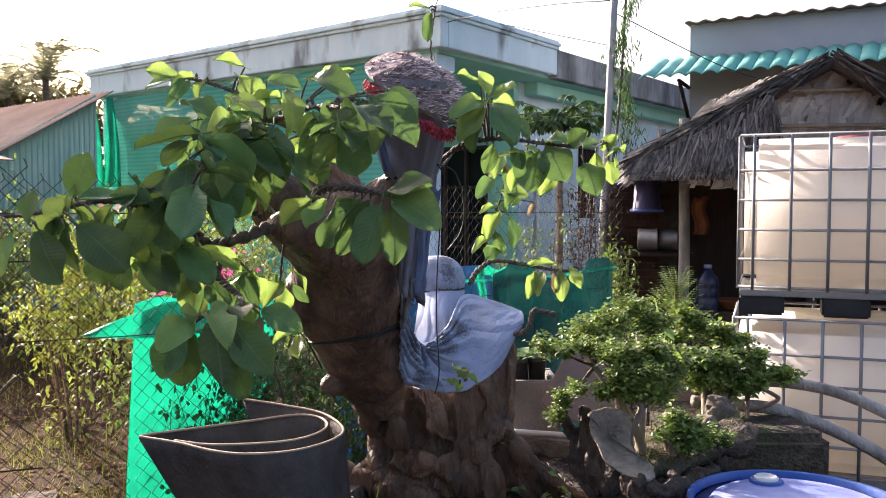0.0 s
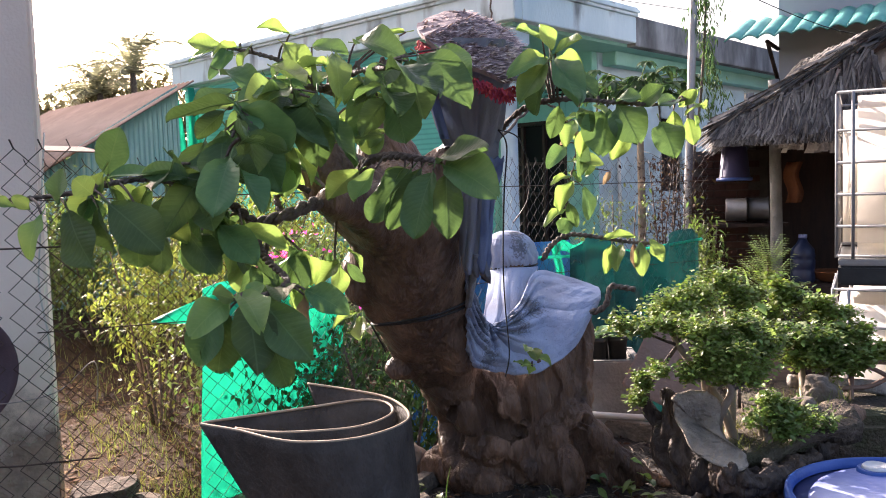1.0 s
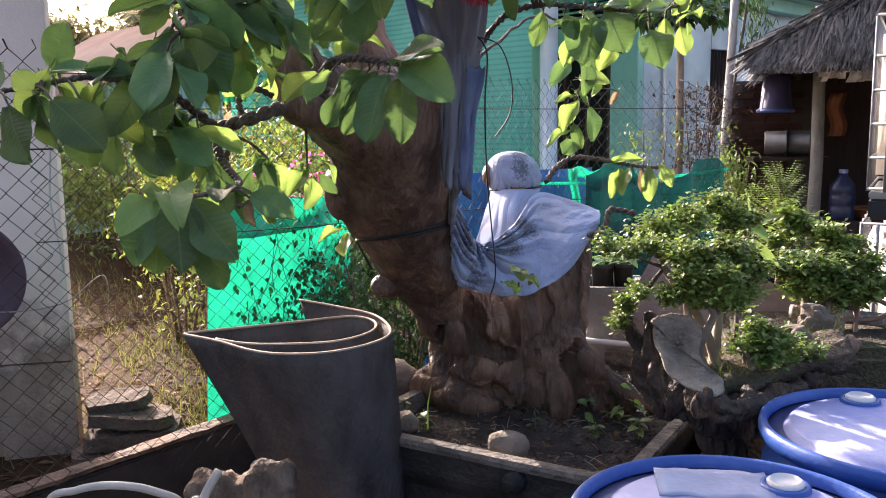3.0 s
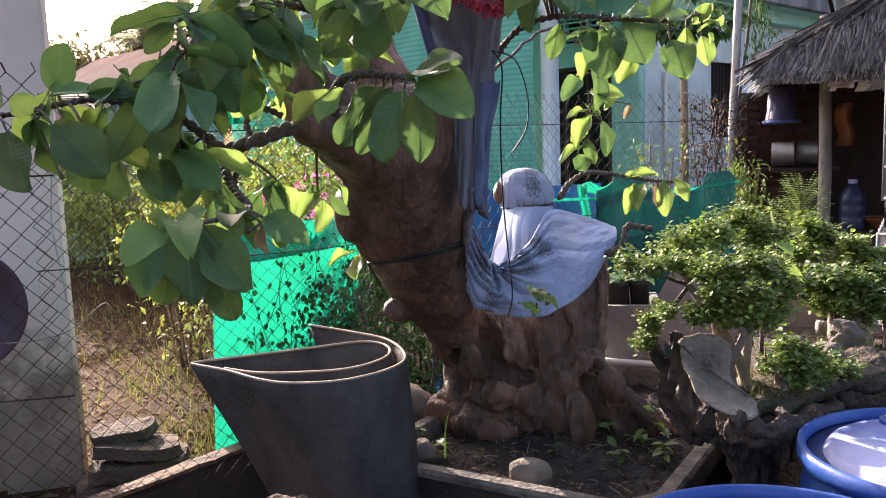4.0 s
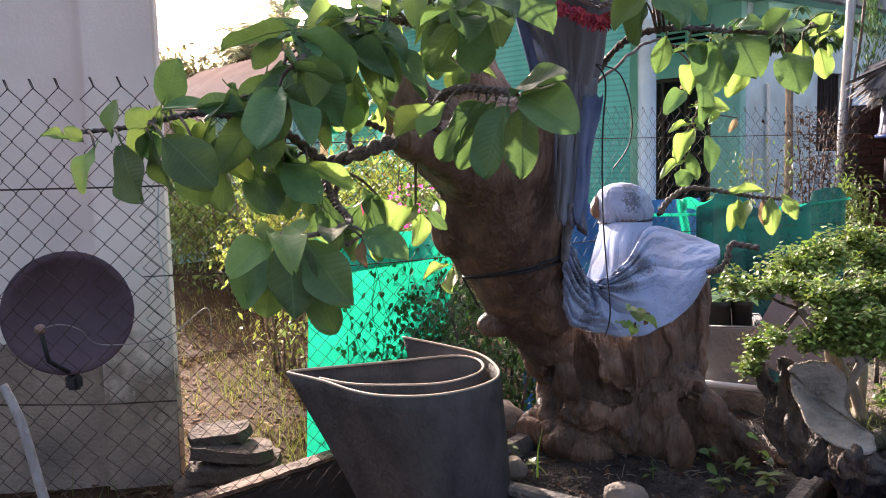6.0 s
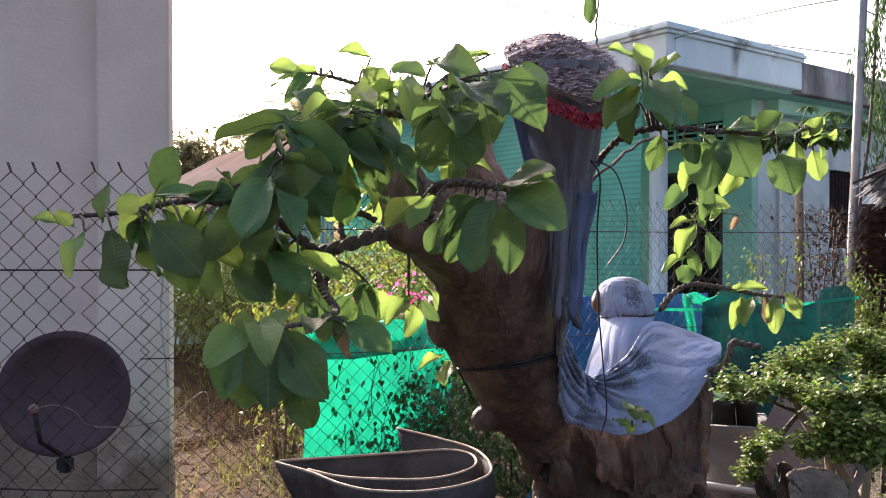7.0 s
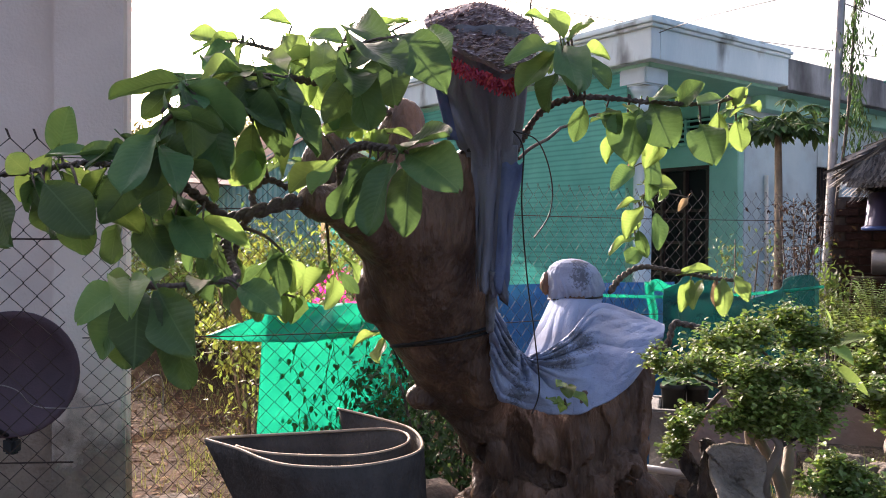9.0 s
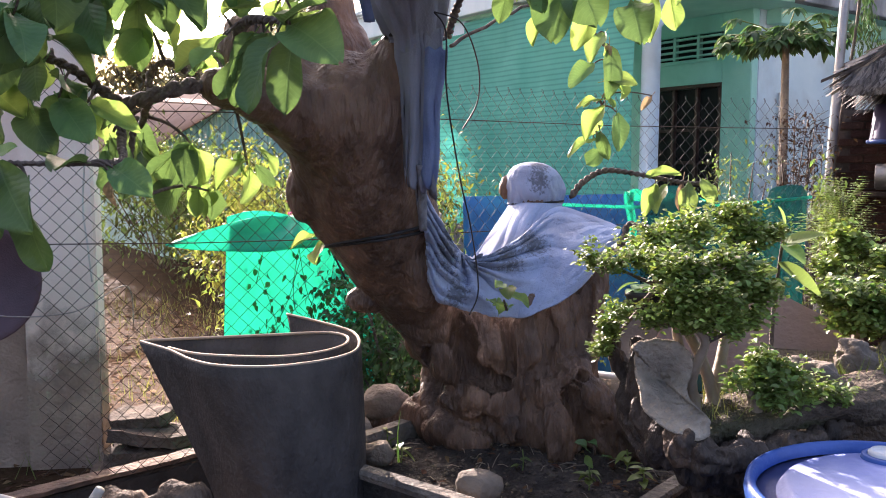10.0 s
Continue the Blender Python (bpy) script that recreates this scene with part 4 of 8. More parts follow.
# ---- bonsai tray ----
te1, te2 = Vector((0.92, -0.39, 0)), Vector((0.39, 0.92, 0))
TO = Vector((0.06, 2.37, 0))


def tray_outline(g):
    """Octagonal outline grown by g, counter-clockwise."""
    s0, s1, w0, w1, ch = -0.52 - g, 0.31 + g, -g, 1.2 + g, 0.13
    pts = [(s0 + ch, w0), (s1 - 0.06, w0 + 0.012), (s1, w0 + 0.10), (s1, w1 - ch), (s1 - ch, w1), (s0 + ch, w1), (s0, w1 - ch), (s0, w0 + ch)]
    return [TO + te1 * a + te2 * b for a, b in pts]


def ring_loft(levels):
    bm = bmesh.new()
    rings = [[bm.verts.new(p + Vector((0, 0, z))) for p in tray_outline(g)] for g, z in levels]
    for a, b in zip(rings, rings[1:]):
        for k in range(8):
            bm.faces.new((a[k], a[(k + 1) % 8], b[(k + 1) % 8], b[k]))
    return bm


tray = thing("bonsai_tray", "large dark cement bonsai tray with moulded rim", "planter tray", at=(0, 2.8, 0))
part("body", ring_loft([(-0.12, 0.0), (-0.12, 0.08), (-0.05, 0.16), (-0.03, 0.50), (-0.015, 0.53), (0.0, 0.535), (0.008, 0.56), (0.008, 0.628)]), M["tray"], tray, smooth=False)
part("rim", ring_loft([(0.010, 0.629), (0.024, 0.632), (0.027, 0.646), (0.020, 0.656), (-0.016, 0.656), (-0.022, 0.64), (-0.03, 0.50)]), M["tray_rim"], tray, "moulded rim in a sunlit tan", smooth=False)
rc = TO + te1 * 0.03 + te2 * (-0.012)
for k, r in enumerate((0.034, 0.024, 0.012)):
    part("rosette", rocky((rc.x, rc.y - 0.004 * k, 0.60), (r, r * 0.5, r), 3 + k, 2, 0.15), M["tray"], tray)
bm = bmesh.new()


def soil_z(x, y):
    return 0.592 + 0.03 * math.exp(-((x - 0.05) ** 2 + (y - 2.98) ** 2) / 0.12) + 0.02 * noise.fractal(Vector((x * 4, y * 4, 2)), 1, 2, 3) + 0.015 * noise.noise(Vector((x * 18, y * 18, 0)))


NS = 70


def soil_pt(u, v):
    a, b = -0.49 + 0.77 * u, 0.03 + 1.14 * v
    ch = 0.14
    m = min(a + 0.49, 0.28 - a) + min(b - 0.03, 1.17 - b)
    p = TO + te1 * a + te2 * b
    if m < ch:
        c = TO + te1 * -0.1 + te2 * 0.6
        p = p.lerp(c, (ch - m) / 1.1)
    return Vector((p.x, p.y, soil_z(p.x, p.y)))


sheet(soil_pt, NS, NS, bm)
solo("tray_soil", bm, M["soil"], "dark crumbly soil filling the tray", "soil")

# ---- old bonsai tree ----
def along(path, t):
    f = t * (len(path) - 1)
    i = min(len(path) - 2, int(f))
    return path[i].lerp(path[i + 1], f - i)


def blob_mesh(parts, voxel, mat, k=0.035, carve=()):
    """One smooth skin over tapering limbs: distance field on a grid, then surface nets."""
    segs = []
    for sign, (pts, radii) in [(1, q) for q in parts] + [(-1, q) for q in carve]:
        P = smooth_path(pts, 4)
        n = len(P)
        R = []
        for i in range(n):
            f = i / (n - 1) * (len(radii) - 1)
            j = min(len(radii) - 2, int(f))
            R.append(radii[j] + (radii[j + 1] - radii[j]) * (f - j))
        segs += [(np.array(P[i]), np.array(P[i + 1]), R[i], R[i + 1], sign) for i in range(n - 1)]
    lo = np.min([np.minimum(p, q) - max(r, t) for p, q, r, t, _ in segs], axis=0) - 0.05
    hi = np.max([np.maximum(p, q) + max(r, t) for p, q, r, t, _ in segs], axis=0) + 0.05
    dims = np.ceil((hi - lo) / voxel).astype(int) + 1
    F = np.full(dims, 1.0, dtype=np.float32)
    for p, q, r, t, sign in segs:
        m = max(r, t) + 0.08
        i0 = np.maximum(0, ((np.minimum(p, q) - m - lo) / voxel).astype(int))
        i1 = np.minimum(dims, ((np.maximum(p, q) + m - lo) / voxel).astype(int) + 2)
        ax = [lo[d] + voxel * np.arange(i0[d], i1[d]) for d in range(3)]
        X, Y, Z = np.meshgrid(*ax, indexing="ij")
        pq = q - p
        h = np.clip(((X - p[0]) * pq[0] + (Y - p[1]) * pq[1] + (Z - p[2]) * pq[2]) / max(1e-9, pq @ pq), 0, 1)
        D = np.sqrt((X - p[0] - h * pq[0]) ** 2 + (Y - p[1] - h * pq[1]) ** 2 + (Z - p[2] - h * pq[2]) ** 2) - (r + (t - r) * h)
        sl = tuple(slice(i0[d], i1[d]) for d in range(3))
        G = F[sl]
        if sign > 0:
            w = np.clip(0.5 + 0.5 * (G - D) / k, 0, 1)
            F[sl] = G * (1 - w) + D * w - k * w * (1 - w)
        else:
            w = np.clip(0.5 - 0.5 * (G + D) / 0.012, 0, 1)
            F[sl] = G * (1 - w) - D * w + 0.012 * w * (1 - w)
    ins = F < 0
    corners = [(i, j, l) for i in (0, 1) for j in (0, 1) for l in (0, 1)]
    cnt = sum(ins[c[0]:dims[0] - 1 + c[0], c[1]:dims[1] - 1 + c[1], c[2]:dims[2] - 1 + c[2]].astype(np.int8) for c in corners)
    cells = np.argwhere((cnt > 0) & (cnt < 8))
    index = -np.ones(dims, dtype=np.int64)
    index[tuple(cells.T)] = np.arange(len(cells))
    acc, num = np.zeros((len(cells), 3)), np.zeros(len(cells))
    for c in corners:
        for d in range(3):
            if c[d] == 0:
                e = list(c)
                e[d] = 1
                f0, f1 = F[tuple((cells + c).T)], F[tuple((cells + e).T)]
                hit = (f0 < 0) != (f1 < 0)
                tt = np.where(hit, f0 / np.where(hit, f0 - f1, 1), 0)
                pt = np.tile(np.array(c, float), (len(cells), 1))
                pt[:, d] += tt
                acc += pt * hit[:, None]
                num += hit
    verts = lo + voxel * (cells + acc / num[:, None])
    faces = []
    for d in range(3):
        o1, o2 = (d + 1) % 3, (d + 2) % 3
        sl0, sl1 = [slice(None)] * 3, [slice(None)] * 3
        sl0[d], sl1[d] = slice(0, -1), slice(1, None)
        i0, i1 = ins[tuple(sl0)], ins[tuple(sl1)]
        E = np.argwhere(i0 != i1)
        E = E[(E[:, o1] > 0) & (E[:, o2] > 0)]
        flip = i0[tuple(E.T)]
        u, v = np.zeros(3, int), np.zeros(3, int)
        u[o1], v[o2] = 1, 1
        q = [index[tuple((E - x).T)] for x in (u + v, v, 0 * u, u)]
        Q = np.stack(q, 1)
        Q[~flip] = Q[~flip][:, ::-1]
        faces.append(Q)
    faces = np.concatenate(faces)
    faces = faces[(faces >= 0).all(1)]
    me = bpy.data.meshes.new("skin")
    me.from_pydata(verts.tolist(), [], faces.tolist())
    me.update()
    me.materials.append(mat)
    return me


tree = thing("bonsai_tree", "thick old bonsai tree with broad leaves and cloth-wrapped top", "bonsai tree", at=(0.05, 2.85, 0.6))
TRUNK = [
    # leaning main stem, its limb that reaches forward, and the leader under the wrap
    ([(-0.12, 3.00, 0.55), (-0.125, 2.98, 0.72), (-0.14, 2.93, 0.86), (-0.185, 2.87, 0.98), (-0.225, 2.81, 1.08), (-0.25, 2.74, 1.19), (-0.265, 2.64, 1.30), (-0.27, 2.54, 1.42), (-0.26, 2.44, 1.54)],
     [0.14, 0.125, 0.108, 0.104, 0.112, 0.138, 0.156, 0.163, 0.145]),
    ([(-0.265, 2.52, 1.46), (-0.30, 2.36, 1.52), (-0.335, 2.25, 1.553), (-0.37, 2.13, 1.57), (-0.385, 2.07, 1.573)], [0.135, 0.092, 0.064, 0.044, 0.034]),
    ([(-0.28, 2.48, 1.5), (-0.40, 2.36, 1.60), (-0.455, 2.33, 1.66), (-0.46, 2.32, 1.715)], [0.13, 0.095, 0.062, 0.045]),
    ([(-0.27, 2.50, 1.5), (-0.31, 2.52, 1.66), (-0.335, 2.52, 1.76), (-0.33, 2.52, 1.82)], [0.14, 0.09, 0.06, 0.045]),
    ([(-0.24, 2.52, 1.48), (-0.16, 2.47, 1.60), (-0.09, 2.42, 1.70), (-0.07, 2.36, 1.88)], [0.14, 0.10, 0.055, 0.055]),
    # second stem, broad and fluted
    ([(0.05, 3.04, 0.55), (0.05, 3.03, 0.78), (0.065, 3.04, 0.92), (0.11, 3.11, 1.03)], [0.18, 0.17, 0.155, 0.11]),
    ([(0.205, 3.02, 0.70), (0.212, 3.04, 0.92), (0.236, 3.12, 1.06), (0.262, 3.20, 1.19)], [0.085, 0.062, 0.05, 0.042]),
    ([(0.262, 3.03, 0.86), (0.268, 3.06, 1.0), (0.27, 3.11, 1.12)], [0.022, 0.022, 0.02]),
    ([(0.05, 3.12, 0.80), (0.03, 3.26, 1.06), (0.02, 3.40, 1.33)], [0.17, 0.11, 0.06]),
    # roots and bosses of the foot
    ([(0.215, 2.97, 0.85), (0.228, 2.93, 0.81), (0.275, 2.925, 0.77), (0.345, 2.93, 0.70), (0.43, 2.94, 0.645), (0.52, 2.94, 0.60)], [0.04, 0.056, 0.05, 0.042, 0.03, 0.014]),
    ([(0.20, 2.95, 0.72), (0.30, 2.95, 0.655), (0.40, 2.95, 0.60)], [0.06, 0.055, 0.04]),
    ([(0.165, 2.94, 0.80), (0.175, 2.905, 0.70), (0.168, 2.90, 0.58)], [0.045, 0.072, 0.085]),
    ([(0.062, 2.845, 0.69), (0.064, 2.84, 0.665)], [0.036, 0.032]),
    ([(-0.12, 2.90, 0.725), (-0.06, 2.885, 0.748), (0.0, 2.885, 0.752), (0.05, 2.91, 0.735)], [0.06, 0.072, 0.066, 0.045]),
    ([(-0.18, 2.915, 0.68), (-0.15, 2.905, 0.65), (-0.05, 2.90, 0.62), (0.03, 2.91, 0.60)], [0.07, 0.085, 0.085, 0.075]),
    ([(-0.05, 2.885, 0.965), (-0.025, 2.885, 0.90), (0.02, 2.90, 0.855)], [0.045, 0.064, 0.055]),
    ([(0.075, 2.92, 1.02), (0.075, 2.91, 0.90), (0.09, 2.90, 0.80), (0.10, 2.89, 0.72)], [0.05, 0.055, 0.05, 0.035]),
    ([(-0.125, 2.83, 1.0), (-0.135, 2.845, 0.90), (-0.13, 2.86, 0.82)], [0.05, 0.055, 0.05]),
    ([(-0.225, 2.94, 0.70), (-0.29, 2.95, 0.655), (-0.37, 2.96, 0.63), (-0.44, 2.97, 0.60)], [0.05, 0.04, 0.028, 0.015]),
    # knob, boss and rings of old pruning
    ([(-0.285, 2.76, 1.06), (-0.325, 2.71, 1.05), (-0.348, 2.69, 1.045)], [0.045, 0.03, 0.024]),
    ([(-0.355, 2.58, 1.40), (-0.395, 2.53, 1.365), (-0.40, 2.53, 1.31)], [0.085, 0.06, 0.045]),
    ([(-0.375, 2.56, 1.28), (-0.35, 2.63, 1.22)], [0.045, 0.04]),
    ([(-0.16, 2.66, 1.16), (-0.15, 2.70, 1.08)], [0.06, 0.05]),
]
# furrows between the stems, flutes and bosses
GROOVES = [
    ([(-0.05, 2.768, 1.06), (-0.082, 2.813, 0.965), (-0.078, 2.843, 0.89), (-0.045, 2.858, 0.825), (0.0, 2.858, 0.80), (0.045, 2.878, 0.80)], [0.02, 0.032, 0.036, 0.036, 0.028, 0.016]),
    ([(-0.25, 2.898, 0.81), (-0.205, 2.868, 0.79), (-0.16, 2.838, 0.79), (-0.12, 2.828, 0.785)], [0.045, 0.045, 0.03, 0.016]),
    ([(0.112, 2.878, 0.86), (0.117, 2.858, 0.75), (0.117, 2.843, 0.66), (0.12, 2.838, 0.58)], [0.014, 0.026, 0.03, 0.034]),
    ([(0.138, 2.928, 1.06), (0.146, 2.918, 0.94), (0.146, 2.898, 0.84)], [0.014, 0.026, 0.024]),
    ([(0.246, 3.048, 1.05), (0.24, 2.998, 0.95), (0.238, 2.958, 0.88)], [0.012, 0.017, 0.012]),
    ([(0.255, 2.898, 0.84), (0.225, 2.883, 0.76), (0.255, 2.888, 0.68), (0.27, 2.888, 0.60)], [0.010, 0.018, 0.022, 0.026]),
    ([(0.035, 2.878, 1.04), (0.04, 2.863, 0.93), (0.055, 2.863, 0.84)], [0.010, 0.017, 0.013]),
    ([(-0.01, 2.848, 0.70), (0.025, 2.843, 0.66), (0.02, 2.838, 0.58)], [0.010, 0.016, 0.02]),
    ([(-0.10, 2.828, 0.70), (-0.04, 2.818, 0.685), (0.02, 2.828, 0.70)], [0.008, 0.012, 0.008]),
    ([(-0.19, 2.778, 1.04), (-0.175, 2.798, 0.94), (-0.18, 2.828, 0.86)], [0.008, 0.014, 0.012]),
    ([(-0.28, 2.38, 1.46), (-0.25, 2.47, 1.33), (-0.21, 2.61, 1.20)], [0.010, 0.014, 0.010]),
    ([(-0.38, 2.50, 1.43), (-0.335, 2.46, 1.36), (-0.32, 2.52, 1.27)], [0.008, 0.014, 0.010]),
    ([(-0.01, 2.74, 1.28), (0.02, 2.90, 1.22), (0.09, 3.04, 1.22), (0.16, 3.10, 1.24)], [0.085, 0.10, 0.11, 0.08]),
]
me = blob_mesh(TRUNK, 0.0075, M["bark"], 0.013, GROOVES)


def displace(me, f):
    """Push every vertex along its normal by f(place)."""
    n = len(me.vertices)
    co, nr = np.empty(n * 3), np.empty(n * 3)
    me.vertices.foreach_get("co", co)
    me.vertices.foreach_get("normal", nr)
    co, nr = co.reshape(-1, 3), nr.reshape(-1, 3)
    d = np.array([f(Vector(p)) for p in co])
    me.vertices.foreach_set("co", (co + nr * d[:, None]).ravel())
    me.polygons.foreach_set("use_smooth", [True] * len(me.polygons))
    me.update()


def bark_relief(p):
    """Shallow fluting, bosses and pits, stronger towards the foot."""
    low = max(0.0, min(1.0, (1.14 - p.z) / 0.35))
    d = (0.007 + 0.006 * low) * noise.noise(Vector((p.x * 11, p.y * 11, p.z * 4))) + 0.005 * noise.noise(Vector((p.x * 13, p.y * 13, p.z * 12 + 4)))
    d += 0.0022 * noise.noise(Vector((p.x * 38, p.y * 38, p.z * 26))) + 0.0012 * noise.noise(p * 95)
    w = Vector((noise.noise(p * 7), noise.noise(p * 7 + Vector((9, 0, 0))), noise.noise(p * 7 + Vector((0, 9, 0)))))
    near = noise.voronoi(Vector((p.x * 10, p.y * 10, p.z * 7)) + w * 0.45)[0]
    d += (0.3 + 0.7 * low) * 0.022 * (math.sqrt(min(1.0, max(0.0, near[1] - near[0]) / 0.5)) - 0.75)
    flute = abs(noise.noise(Vector((p.x * 24, p.y * 24, p.z * 4 + 7))))
    right = max(0.0, min(1.0, (p.x + 0.03) / 0.08)) * max(0.0, min(1.0, (p.z - 0.78) / 0.1))
    d += (0.25 + 0.75 * right) * (0.010 * min(0.22, flute) / 0.22 - 0.008)
    return d


displace(me, bark_relief)
TRUNK_MESH = me
part("trunk", me, None, tree)

BRANCHES = {
    "left": ([(-0.375, 2.11, 1.57), (-0.41, 2.03, 1.573), (-0.45, 1.975, 1.553), (-0.50, 1.97, 1.54), (-0.53, 1.965, 1.537), (-0.56, 1.92, 1.575), (-0.60, 1.87, 1.61), (-0.70, 1.79, 1.635), (-0.80, 1.70, 1.61), (-0.88, 1.63, 1.60)], 0.018, 0.005),
    "left_loop": ([(-0.47, 1.985, 1.545), (-0.488, 2.0, 1.59), (-0.452, 2.0, 1.615), (-0.418, 2.02, 1.60)], 0.008, 0.007),
    "left_low": ([(-0.53, 1.965, 1.535), (-0.518, 1.95, 1.483), (-0.48, 1.90, 1.452), (-0.423, 1.82, 1.425), (-0.40, 1.68, 1.42), (-0.42, 1.54, 1.42)], 0.011, 0.005),
    "left_back": ([(-0.5, 2.01, 1.54), (-0.62, 2.14, 1.50), (-0.8, 2.3, 1.52)], 0.01, 0.005),
    "left_fork": ([(-0.50, 1.97, 1.51), (-0.52, 1.98, 1.42), (-0.50, 2.0, 1.36)], 0.008, 0.004),
    "mid": ([(-0.325, 2.10, 1.60), (-0.29, 2.0, 1.655), (-0.22, 1.91, 1.668), (-0.16, 1.86, 1.66), (-0.11, 1.845, 1.652)], 0.014, 0.006),
    "upper": ([(-0.36, 2.48, 1.82), (-0.42, 2.25, 1.85), (-0.46, 1.97, 1.82), (-0.46, 1.8, 1.76), (-0.45, 1.66, 1.70)], 0.013, 0.005),
    "upper_back": ([(-0.42, 2.25, 1.85), (-0.5, 2.22, 1.91), (-0.6, 2.2, 1.945), (-0.72, 2.18, 1.965)], 0.009, 0.004),
    "upper_front": ([(-0.42, 2.22, 1.85), (-0.3, 2.02, 1.86), (-0.21, 1.85, 1.84)], 0.010, 0.005),
    "right": ([(-0.03, 2.5, 1.72), (0.06, 2.34, 1.79), (0.16, 2.3, 1.81), (0.3, 2.34, 1.80), (0.4, 2.32, 1.79), (0.5, 2.36, 1.81)], 0.011, 0.004),
    "top": ([(-0.03, 2.50, 1.84), (0.0, 2.60, 1.98), (-0.02, 2.64, 2.12), (0.0, 2.62, 2.26)], 0.007, 0.003),
    "low_right": ([(0.135, 3.42, 1.315), (0.168, 3.46, 1.365), (0.238, 3.5, 1.403), (0.356, 3.5, 1.39), (0.475, 3.52, 1.367), (0.56, 3.52, 1.36)], 0.013, 0.007),
    "stub_right": ([(0.26, 3.06, 1.165), (0.30, 3.05, 1.165), (0.335, 3.05, 1.19), (0.35, 3.06, 1.245), (0.375, 3.06, 1.247), (0.433, 3.06, 1.236)], 0.012, 0.010),
    "hanging": ([(-0.03, 2.52, 1.70), (0.12, 2.9, 1.86), (0.23, 3.25, 1.82), (0.26, 3.33, 1.7), (0.2, 3.42, 1.5)], 0.008, 0.003),
}
BPTS = []
for key, (pts, r0, r1) in BRANCHES.items():
    path = smooth_path(pts, 12)
    BPTS += path
    bm = bmesh.new()
    # two strands laid round one another like rope
    n, turned = len(path), 0.0
    phase = []
    for i in range(n):
        if i:
            turned += (path[i] - path[i - 1]).length / max(0.006, r0 + (r1 - r0) * i / n) * 1.45
        phase.append(turned)
    for s in (0, math.pi):
        if key in ("hanging", "top") and s:
            continue
        q = []
        for i, p in enumerate(path):
            ahead = (path[min(n - 1, i + 1)] - path[max(0, i - 1)]).normalized()
            side = ahead.cross(Vector((0.1, 0.2, 1))).normalized()
            up = side.cross(ahead)
            r = r0 + (r1 - r0) * i / n
            q.append(p + (side * math.cos(s + phase[i]) + up * math.sin(s + phase[i])) * r * 0.46)
        add_tube(bm, q, lambda t: (r0 + (r1 - r0) * t) * 0.60, 8)
    part("branch", bm, M["twig"], tree, "twisted wired branch")


def leaf_mesh(seed, mat, L=0.12, W=0.068):
    rng = random.Random(seed)
    bm = bmesh.new()
    nl, curl, fold = 11, rng.uniform(0.12, 0.48), rng.uniform(0.2, 0.55)
    wav = rng.uniform(0, 6)
    rows = []
    for i in range(nl + 1):
        t = 1 - (1 - i / nl) ** 1.5
        w = W * 0.5 * max(0.015, math.sin(math.pi * (0.03 + 0.965 * t) ** 1.3)) ** 0.6
        y, z = L * t, -curl * L * t * t
        row = []
        for k in range(-3, 4):
            s = k / 3
            row.append(bm.verts.new((s * w, y + 0.006 * abs(s) * (1 - t), z + fold * w * abs(s) ** 1.3 + 0.11 * W * math.sin(wav + 8 * t + 4 * s) * abs(s))))
        rows.append(row)
    for a, b in zip(rows, rows[1:]):
        for k in range(6):
            bm.faces.new((a[k], a[k + 1], b[k + 1], b[k]))
    st = [(0, -0.022, 0.004), (0, 0, 0), (0, L * 0.4, -curl * L * 0.16 - 0.0015), (0, L * 0.9, -curl * L * 0.81 - 0.0015)]
    add_tube(bm, st, lambda t: 0.0017 - 0.001 * t, 4, False)
    me = mesh_of(bm, mat, True, "leaf")
    me["curl"], me["long"], me["wide"] = curl, L, W
    return me


LEAVES = [leaf_mesh(i, M["leaf"], 0.105 + 0.012 * (i % 4), 0.060 + 0.008 * (i % 5)) for i in range(12)]
LEAVES_Y = [leaf_mesh(20 + i, M["leaf_young"], 0.105, 0.054 + 0.008 * i) for i in range(4)]
LEAVES_D = [leaf_mesh(30 + i, M["leaf_dry"], 0.07, 0.04) for i in range(2)]
twigs = bmesh.new()
lrng = random.Random(5)


def put_leaf(p, yaw, pitch, roll, size, pool):
    ob = new("leaf", lrng.choice(pool))
    ob.parent = tree
    ob.matrix_parent_inverse = Matrix.Translation(-tree.location)
    ob.matrix_basis = Matrix.LocRotScale(p, Euler((radians(pitch), radians(roll), radians(yaw))), Vector((size,) * 3))
    return ob


